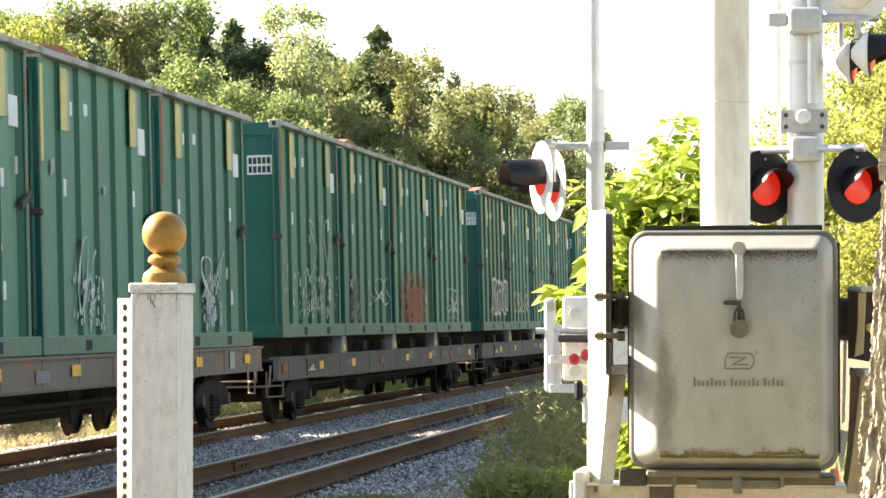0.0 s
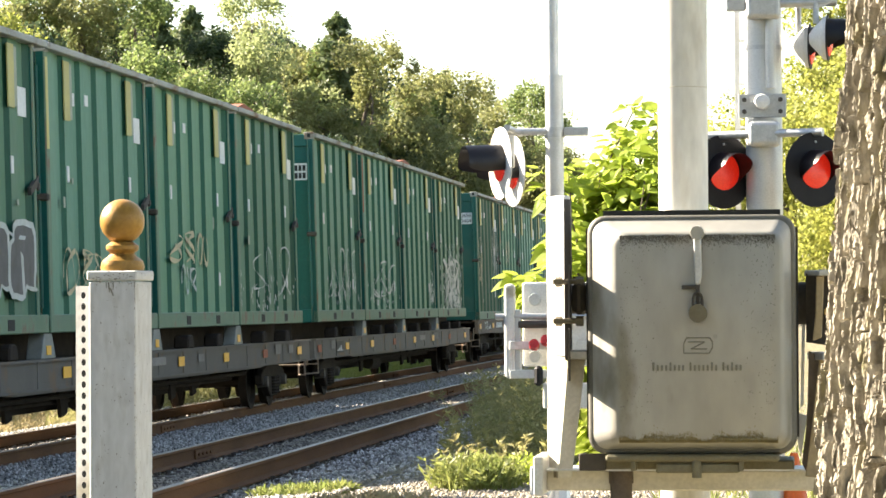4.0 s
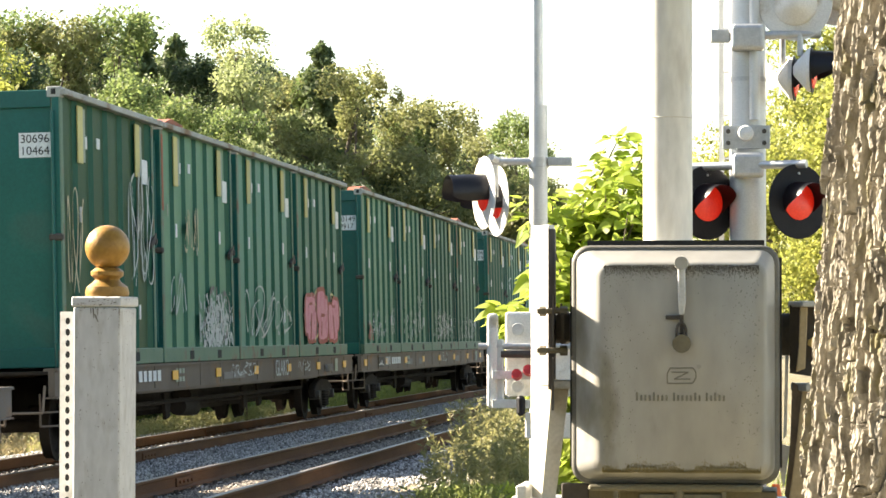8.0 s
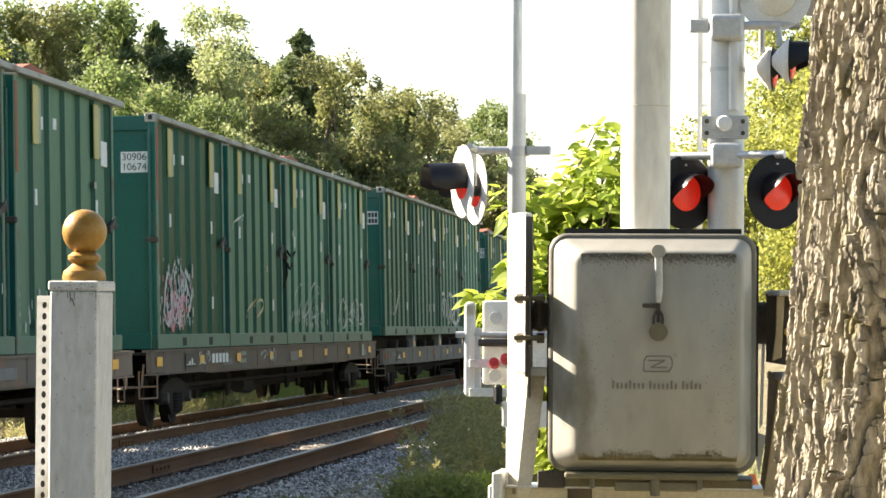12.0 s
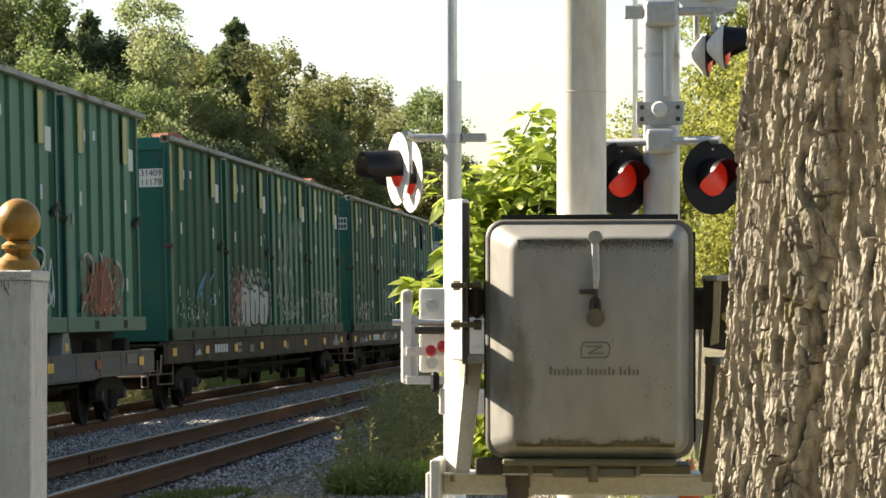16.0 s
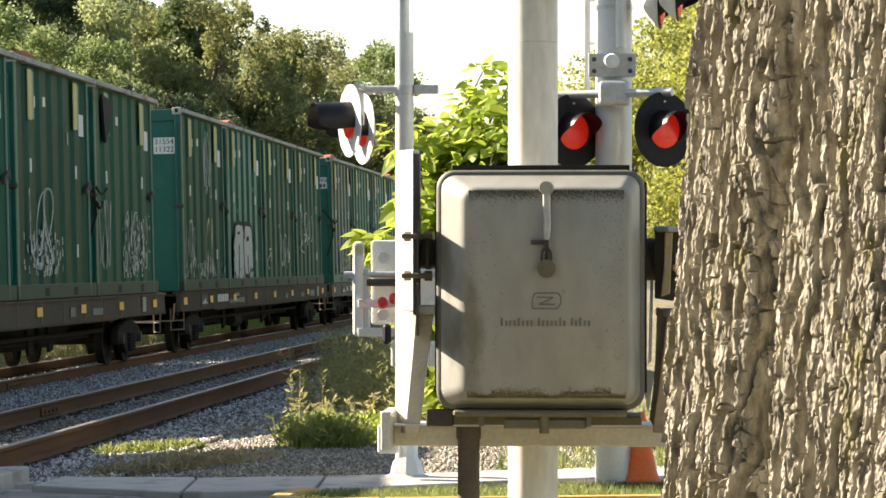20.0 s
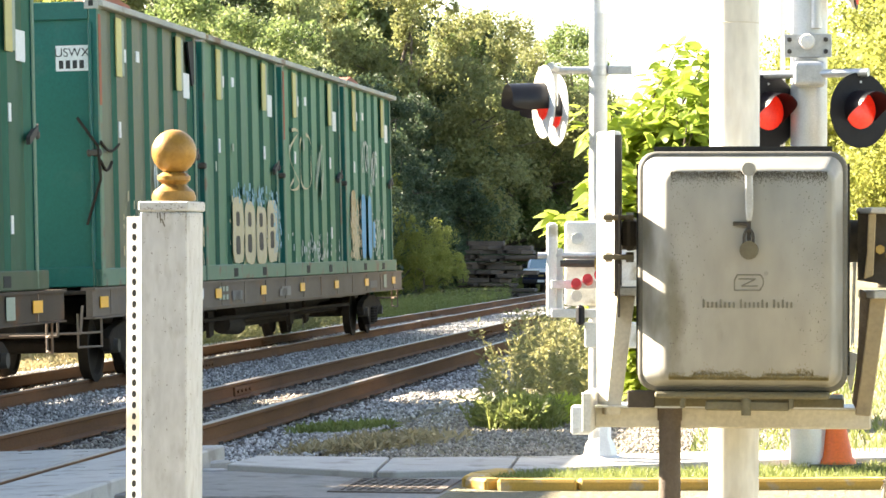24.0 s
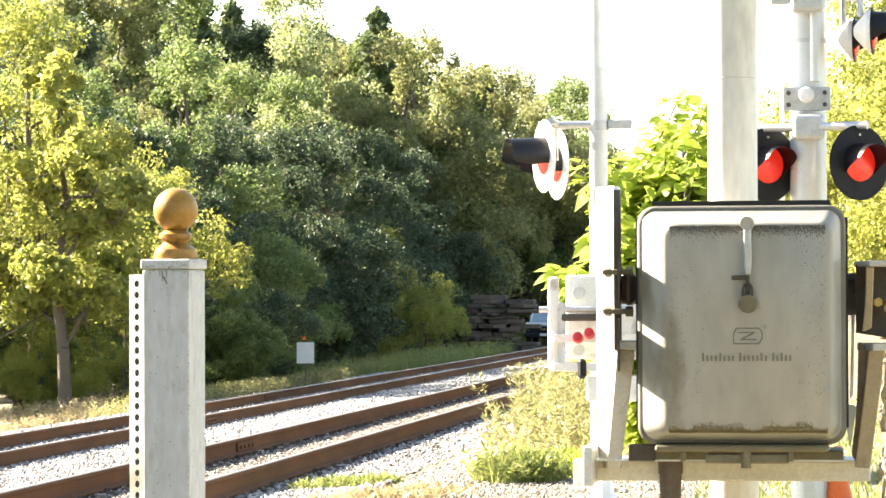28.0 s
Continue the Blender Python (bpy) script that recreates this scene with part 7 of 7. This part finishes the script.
# ---- weeds, grass tufts ----
def weeds():
    rng = np.random.default_rng(31)

    def patch(name, cx, cy, rx, ry, n, h, mat, label, leaf_n=7):
        vs = []
        for k in range(n):
            a, r = rng.uniform(0, 6.28), rng.uniform(0, 1) ** 0.9
            x, y = cx + rx * r * math.cos(a), cy + ry * r * math.sin(a)
            z = ground_z(x, y)
            hh = h * rng.uniform(0.35, 1.15)
            lx, ly = rng.normal() * 0.22 * hh, rng.normal() * 0.22 * hh
            w = 0.006
            ang = rng.uniform(0, 3.14)
            sx, sy = math.cos(ang) * w, math.sin(ang) * w
            vs.append([(x - sx, y - sy, z), (x + sx, y + sy, z), (x + lx + sx * 0.3, y + ly + sy * 0.3, z + hh), (x + lx - sx * 0.3, y + ly - sy * 0.3, z + hh)])
            for q in range(leaf_n):
                f = rng.uniform(0.2, 1.0) ** 0.7
                px, py, pz = x + lx * f, y + ly * f, z + hh * f
                d = rng.normal(size=3)
                d[2] = abs(d[2]) * 0.6 + 0.15
                d /= np.linalg.norm(d)
                l = rng.uniform(0.05, 0.13) * (1.25 - 0.5 * f)
                sd = np.cross(d, rng.normal(size=3))
                sd = sd / np.linalg.norm(sd) * l * 0.12
                o = np.array((px, py, pz))
                vs.append([o, o + d * l * 0.5 + sd, o + d * l, o + d * l * 0.5 - sd])
        tagged(part_mesh(name, quads(name, np.array(vs)), mat, None), label, "weeds", kind="stuff")

    for cx, cy, rx, ry, n in ((-2.75, 29.2, 0.80, 2.4, 75), (-3.15, 33.5, 0.55, 3.0, 140), (-3.6, 39.0, 0.5, 3.5, 200), (-2.2, 31.0, 0.7, 3.0, 200), (-2.6, 38.0, 1.0, 4.0, 420)):
        patch("tall_weeds", cx, cy, rx, ry, n, 0.52 if cy < 32 else 0.74, M_weed, "tall pale weeds growing beside the ballast", 22)
    patch("grass_tuft", -2.80, 26.1, 0.40, 0.5, 900, 0.25, M_grass, "bright green grass tuft beside the track", 3)
    patch("grass_tuft", -2.45, 26.9, 0.22, 0.3, 160, 0.20, M_leaf_big, "low green weeds beside the track", 9)
    patch("grass_tuft", -4.45, 27.1, 0.45, 0.45, 1100, 0.06, M_grass, "low grass growing through gravel", 3)
    patch("dry_weeds", -3.7, 23.9, 0.75, 0.6, 420, 0.09, M_straw, "dry straw and dead weeds on the gravel", 4)
    patch("trackside_grass", -12.9, 66.0, 0.8, 14.0, 2600, 0.32, M_weed, "pale dry grass along the far track", 6)
    patch("trackside_grass", -14.1, 100.0, 1.3, 28.0, 3600, 0.55, M_grass, "tall green grass along the far track", 5)
    patch("trackside_grass", -17.6, 160.0, 0.8, 40.0, 2000, 0.9, M_grass, "tall green grass along the far track", 5)
    patch("dry_weeds", -15.6, 61.0, 1.8, 4.0, 900, 0.45, M_straw, "dry brown brush under the small tree", 10)
    patch("dry_weeds", -15.0, 58.0, 1.5, 7.0, 700, 0.22, M_straw, "dry weeds under the small tree", 6)


weeds()


# ---- trees ----
def crown_top(t):
    return max(v.co.z for o in t.children for v in o.data.vertices)


def forest():
    kinds = [
        tree(101, 13.0, 3.9, M_leaf_mid, 420, 150, 0.115, 0.10, label="tall green broadleaf tree in late summer leaf"),
        tree(102, 14.0, 3.7, M_leaf_dark_shaded, 420, 150, 0.115, 0.10, label="dense dark green tree deepened for shade on the bank"),
        tree(103, 12.0, 3.7, M_leaf_olive, 420, 150, 0.105, 0.10, label="olive green broadleaf tree turning yellow"),
        tree(104, 14.0, 3.6, M_leaf_pale, 330, 100, 0.105, 0.30, label="airy light green tree with visible limbs", open_crown=True),
        tree(105, 9.0, 3.4, M_leaf_dark_shaded, 380, 130, 0.105, 0.02, label="bushy tree with leaves darkened for the shaded woods", shape=0.6),
        tree(106, 9.0, 3.0, M_leaf_yellow, 340, 210, 0.066, 0.05, label="yellow-green tree in bright sun"),
        tree(107, 6.0, 3.0, M_leaf_mid, 280, 110, 0.11, 0.0, label="leafy green thicket at the wood's edge", shape=0.5),
        conifer(110, 15.0, 3.2, "dark narrow conifer rising above the woods"),
    ]
    tops = [crown_top(t) for t in kinds]
    rng = np.random.default_rng(77)
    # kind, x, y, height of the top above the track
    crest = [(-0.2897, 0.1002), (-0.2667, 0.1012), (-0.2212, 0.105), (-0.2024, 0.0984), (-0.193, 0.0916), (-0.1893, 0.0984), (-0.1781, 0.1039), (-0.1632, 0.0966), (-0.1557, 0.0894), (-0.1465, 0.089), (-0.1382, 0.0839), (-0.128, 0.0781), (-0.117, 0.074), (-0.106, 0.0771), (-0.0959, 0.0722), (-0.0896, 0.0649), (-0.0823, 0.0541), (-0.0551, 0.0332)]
    spots = [(1, -28.0, 158, 14.5), (1, -26.0, 165, 14.3), (4, -36.0, 120, 11.5), (1, -33.0, 125, 12.5), (0, -44.0, 140, 15.5), (2, -48.0, 140, 16.0),
             (5, -17.4, 64, 7.9), (5, -14.6, 61.5, 1.6), (5, -16.4, 62, 1.3), (6, -13.9, 70, 1.9), (0, -17.4, 71, 7.0), (4, -15.6, 73, 4.4), (1, -19.5, 76, 8.8), (6, -16.9, 64, 1.9), (6, -14.9, 76, 2.2), (0, -18.6, 82, 8.6),
             # unseen trees behind and beside the camera, added to block skylight
             (0, -14, -16, 12.0), (1, -5, -18, 13.0), (0, 4, -15, 12.0), (2, 12, -17, 12.0), (1, -23, -14, 12.0), (0, 20, -10, 12.0), (1, 22, 6, 12.0),
             (5, -17.3, 115.9, 4.3), (5, -17.2, 125.6, 2.6), (5, 1.3, 58, 9.0), (5, 4.2, 55, 9.5), (5, 6.8, 62, 10.0), (5, 3.0, 76, 10.5), (5, 0.9, 84, 10.0)]
    for k in range(36):                                 # the back rows that close the skyline
        f = -0.285 + 0.0125 * (k % 18) + rng.uniform(-0.004, 0.004)
        y = (188 if k < 18 else 214) + rng.uniform(-8, 8)
        spots.append((int(rng.choice([0, 2, 1])), f * y, y, 99.0))
    for k in range(26):                                 # the wall of the wood beside the far track, its shade in the leaf colour
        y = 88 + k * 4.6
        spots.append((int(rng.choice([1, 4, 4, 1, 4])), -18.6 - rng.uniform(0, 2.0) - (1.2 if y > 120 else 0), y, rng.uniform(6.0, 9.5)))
    for k in range(22):                                 # its undergrowth
        y = 78 + k * 5.0
        spots.append((int(rng.choice([6, 4, 4])), -17.6 - rng.uniform(0, 1.2) - (1.6 if y > 105 else 0), y, rng.uniform(1.8, 4.0)))
    for k in range(16):                                 # middle depth
        spots.append((int(rng.choice([1, 0, 2, 4])), -22 - rng.uniform(0, 6), 80 + k * 6, rng.uniform(8.5, 11.5)))
    for k in range(14):                                 # left end, towards the crossing
        spots.append((int(rng.choice([0, 1, 0, 2])), -19.5 - rng.uniform(0, 6), 62 + k * 3.4, rng.uniform(4.5, 8.0)))
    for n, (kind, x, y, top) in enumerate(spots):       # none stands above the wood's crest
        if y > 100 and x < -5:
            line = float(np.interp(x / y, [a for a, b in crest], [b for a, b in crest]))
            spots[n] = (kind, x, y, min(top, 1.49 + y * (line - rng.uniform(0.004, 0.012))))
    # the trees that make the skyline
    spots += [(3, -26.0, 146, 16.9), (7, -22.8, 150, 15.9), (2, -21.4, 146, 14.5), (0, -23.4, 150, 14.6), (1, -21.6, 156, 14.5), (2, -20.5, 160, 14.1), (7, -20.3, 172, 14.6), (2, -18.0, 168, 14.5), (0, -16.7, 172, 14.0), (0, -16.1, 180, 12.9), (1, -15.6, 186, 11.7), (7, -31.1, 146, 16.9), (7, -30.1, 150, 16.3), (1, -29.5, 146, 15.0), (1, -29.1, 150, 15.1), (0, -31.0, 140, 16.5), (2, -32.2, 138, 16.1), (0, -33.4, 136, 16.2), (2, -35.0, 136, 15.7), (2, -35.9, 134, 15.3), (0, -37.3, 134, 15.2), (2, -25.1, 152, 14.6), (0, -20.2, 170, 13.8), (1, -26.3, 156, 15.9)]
    used = set()
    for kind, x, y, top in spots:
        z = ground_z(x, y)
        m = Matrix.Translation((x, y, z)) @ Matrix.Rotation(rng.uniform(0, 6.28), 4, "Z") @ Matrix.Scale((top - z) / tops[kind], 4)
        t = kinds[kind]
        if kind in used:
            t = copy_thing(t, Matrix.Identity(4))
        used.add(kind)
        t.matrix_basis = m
    # bare grey tree and a brown one in front of the dark wood
    rb = np.random.default_rng(131)
    bare = thing("dead_tree", (-20.4, 108, ground_z(-20.4, 108)), "bare pale grey dead tree among the green trees", "tree", "trees beyond the track")
    bm = bmesh.new()
    stem = limb(bm, (-20.4, 108, ground_z(-20.4, 108) - 0.3), (-20.2, 108, 7.0), 0.11, 0.05, rb, 6, 0.015, 7)
    for q in range(13):
        a = stem[3].lerp(stem[6], rb.uniform(0, 1))
        e = a + Vector((rb.normal() * 0.9, rb.normal() * 0.4, rb.uniform(0.5, 1.9)))
        limb(bm, a, e, 0.035, 0.012, rb, 4, 0.09, 5)
        limb(bm, a.lerp(e, 0.5), e + Vector((rb.normal() * 0.5, rb.normal() * 0.3, rb.uniform(-0.2, 0.5))), 0.02, 0.008, rb, 3, 0.1, 5)
    part("trunk", smooth(bm), M_deadwood, bare)
    brown = tree(121, 6.2, 1.5, M_leaf_brown, 130, 60, 0.10, 0.35, "small tree with withered brown leaves")
    brown.matrix_basis = Matrix.Translation((-19.2, 112, ground_z(-19.2, 112)))
    # small sunlit tree beside the far track
    small = tree(120, 7.4, 1.9, M_leaf_yellow, 190, 90, 0.11, 0.2, "small yellow-green tree with a leaning trunk")
    small.matrix_basis = Matrix.Translation((-15.4, 60, ground_z(-15.4, 60)))


forest()


# ---- pickup truck on the access road ----
def pickup():
    gx, gy = -15.75, 160.0
    gz = ground_z(gx, gy)
    root = thing("pickup_truck", (gx, gy, gz), "dark blue and white pickup truck parked beside the track", "truck")
    w = 0.98
    body = part("body", box(gx - w, gx + w, gy, gy + 5.4, gz + 0.45, gz + 1.08, 0.10, 3), M_car_navy, root, "dark blue lower body")
    part("hood", box(gx - w + 0.02, gx + w - 0.02, gy + 0.02, gy + 1.5, gz + 1.06, gz + 1.26, 0.09, 3), M_car_white, root, "white hood")
    bm = prism([(gy + 1.3, gz + 1.2), (gy + 2.0, gz + 1.88), (gy + 3.5, gz + 1.90), (gy + 3.8, gz + 1.2)], gx - w + 0.10, gx + w - 0.10, "x", bev=0.06)
    cab = part("cab", bm, M_car_white, root, "white cab")
    bm = prism([(gx - 0.76, gz + 1.27), (gx + 0.76, gz + 1.27), (gx + 0.68, gz + 1.80), (gx - 0.68, gz + 1.80)], -0.012, 0.012, "y")
    bm.transform(Matrix.Translation((0, gy + 1.62, 0)))
    sh = Matrix.Identity(4)
    for v in bm.verts:
        v.co.y += (v.co.z - gz - 1.53) * 1.02
    part("windscreen", bm, M_glass_sky, cab, "windscreen with the reflected sky in its colour")
    part("light_bar", box(gx - 0.45, gx + 0.45, gy + 2.3, gy + 2.6, gz + 1.90, gz + 2.0, 0.03), M_orange, cab, "roof light bar")
    part("grille", box(gx - 0.7, gx + 0.7, gy - 0.02, gy + 0.03, gz + 0.78, gz + 1.0, 0.02), M_black, body, "black grille")
    part("emblem", box(gx - 0.14, gx + 0.14, gy - 0.035, gy - 0.018, gz + 0.86, gz + 0.93, 0.01), M_brass, body)
    part("bumper", box(gx - w, gx + w, gy - 0.12, gy + 0.05, gz + 0.50, gz + 0.70, 0.04), M_black, body, "dark bumper")
    part("registration_plate", box(gx - 0.18, gx + 0.18, gy - 0.135, gy - 0.12, gz + 0.55, gz + 0.68), M_plate, body, "plain white plate")
    for s in (-1, 1):
        part("headlight", box(gx + s * 0.80 - 0.14, gx + s * 0.80 + 0.14, gy - 0.02, gy + 0.04, gz + 0.80, gz + 1.02, 0.02), M_chrome, body, "clear headlight")
        part("mirror", box(gx + s * 1.08 - 0.1, gx + s * 1.08 + 0.1, gy + 1.75, gy + 1.85, gz + 1.3, gz + 1.5, 0.03), M_black, cab, "door mirror")
        for yy in (gy + 0.95, gy + 4.3):
            wh = part("wheel", tube((gx + s * 0.72, yy, gz + 0.37), (gx + s * 0.97, yy, gz + 0.37), 0.37, seg=24), M_rubber, root, "black tyre")
            part("rim", tube((gx + s * 0.96, yy, gz + 0.37), (gx + s * 0.985, yy, gz + 0.37), 0.21, seg=18), M_chrome, wh, "steel rim")


pickup()


# ---- small things beyond the track ----
def marker_sign():
    x, y = -12.35, 70.0
    z = ground_z(x, y) + 0.12
    root = thing("track_sign", (x, y, z), "small white marker sign on a thin dark post", "sign")
    part("post", tube((x, y, z - 0.3), (x, y, z + 0.98), 0.022, seg=8), M_iron, root)
    part("plate", box(x - 0.20, x + 0.20, y - 0.03, y - 0.022, z + 0.44, z + 0.92, 0.004), M_plate, root, "blank white plate")
    part("reflector", tube((x - 0.04, y - 0.01, z + 0.98), (x - 0.04, y - 0.01, z + 1.05), 0.04, seg=12), M_orange, root, "orange reflector")


marker_sign()


def rock_ledge():
    rng = random.Random(4)
    base = ground_z(-16.4, 138)
    root = thing("rock_outcrop", (-16.4, 138, base), "layered brown rock ledge under the trees", "rock")
    z = base - 0.3
    while z < base + 2.6:
        deep = rng.uniform(0.06, 0.24)
        x0 = -17.3 + rng.uniform(-0.3, 0.4)
        end = -14.9 + rng.uniform(-0.5, 0.2) - 0.35 * max(0, z - base - 1.2)
        while x0 < end:
            x1 = x0 + rng.uniform(0.4, 1.7)
            front = 138.4 + rng.uniform(-0.5, 0.3) + 0.25 * (z - base)
            lift = rng.uniform(-0.03, 0.03)
            bm = prism([(x0, front + rng.uniform(0.1, 0.4)), (x0 + 0.1, front), (x0 + (x1 - x0) * 0.6, front + rng.uniform(-0.2, 0.1)), (x1, front + rng.uniform(0.0, 0.4)), (x1, 140.2), (x0, 140.2)], z + lift, z + lift + deep - rng.uniform(0.0, 0.03), bev=0.025)
            part("ledge", bm, M_rock, root)
            x0 = x1 + rng.uniform(-0.05, 0.06)
        z += deep


rock_ledge()


def cone():
    x, y = -0.12, 21.5
    root = thing("traffic_cone", (x, y, -0.05), "orange traffic cone with a black base on the grass", "cone")
    bm = box(x - 0.18, x + 0.18, y - 0.18, y + 0.18, -0.05, -0.015, 0.012, 2)
    part("base", bm, M_rubber, root, "black rubber base")
    part("cone_body", lathe([(0.14, -0.015), (0.135, 0.01), (0.115, 0.03), (0.030, 0.44), (0.024, 0.46), (0.0, 0.46)], Matrix.Translation((x, y, 0)), 32), M_orange, root)


cone()


# ---- ties, last ----
for root, rot in ((TRACK_NEAR, ROT_NEAR), (TRACK_FAR, ROT_FAR)):
    rngt = random.Random(9)
    for i in range(240):
        ob = part_mesh("tie", tie_mesh, M_tie, root) if i == 0 else new("tie", tie_mesh)
        if i:
            ob.parent = root
            ob.matrix_parent_inverse = root.matrix_basis.inverted()
        ob.matrix_basis = Matrix.Translation((0, 21.9 + i * 0.54 + rngt.uniform(-0.02, 0.02), 0)) @ rot @ pose(rngt.uniform(-0.04, 0.04), 0, rngt.uniform(-0.036, -0.026), 0, 0, rngt.uniform(-0.6, 0.6))

motions()
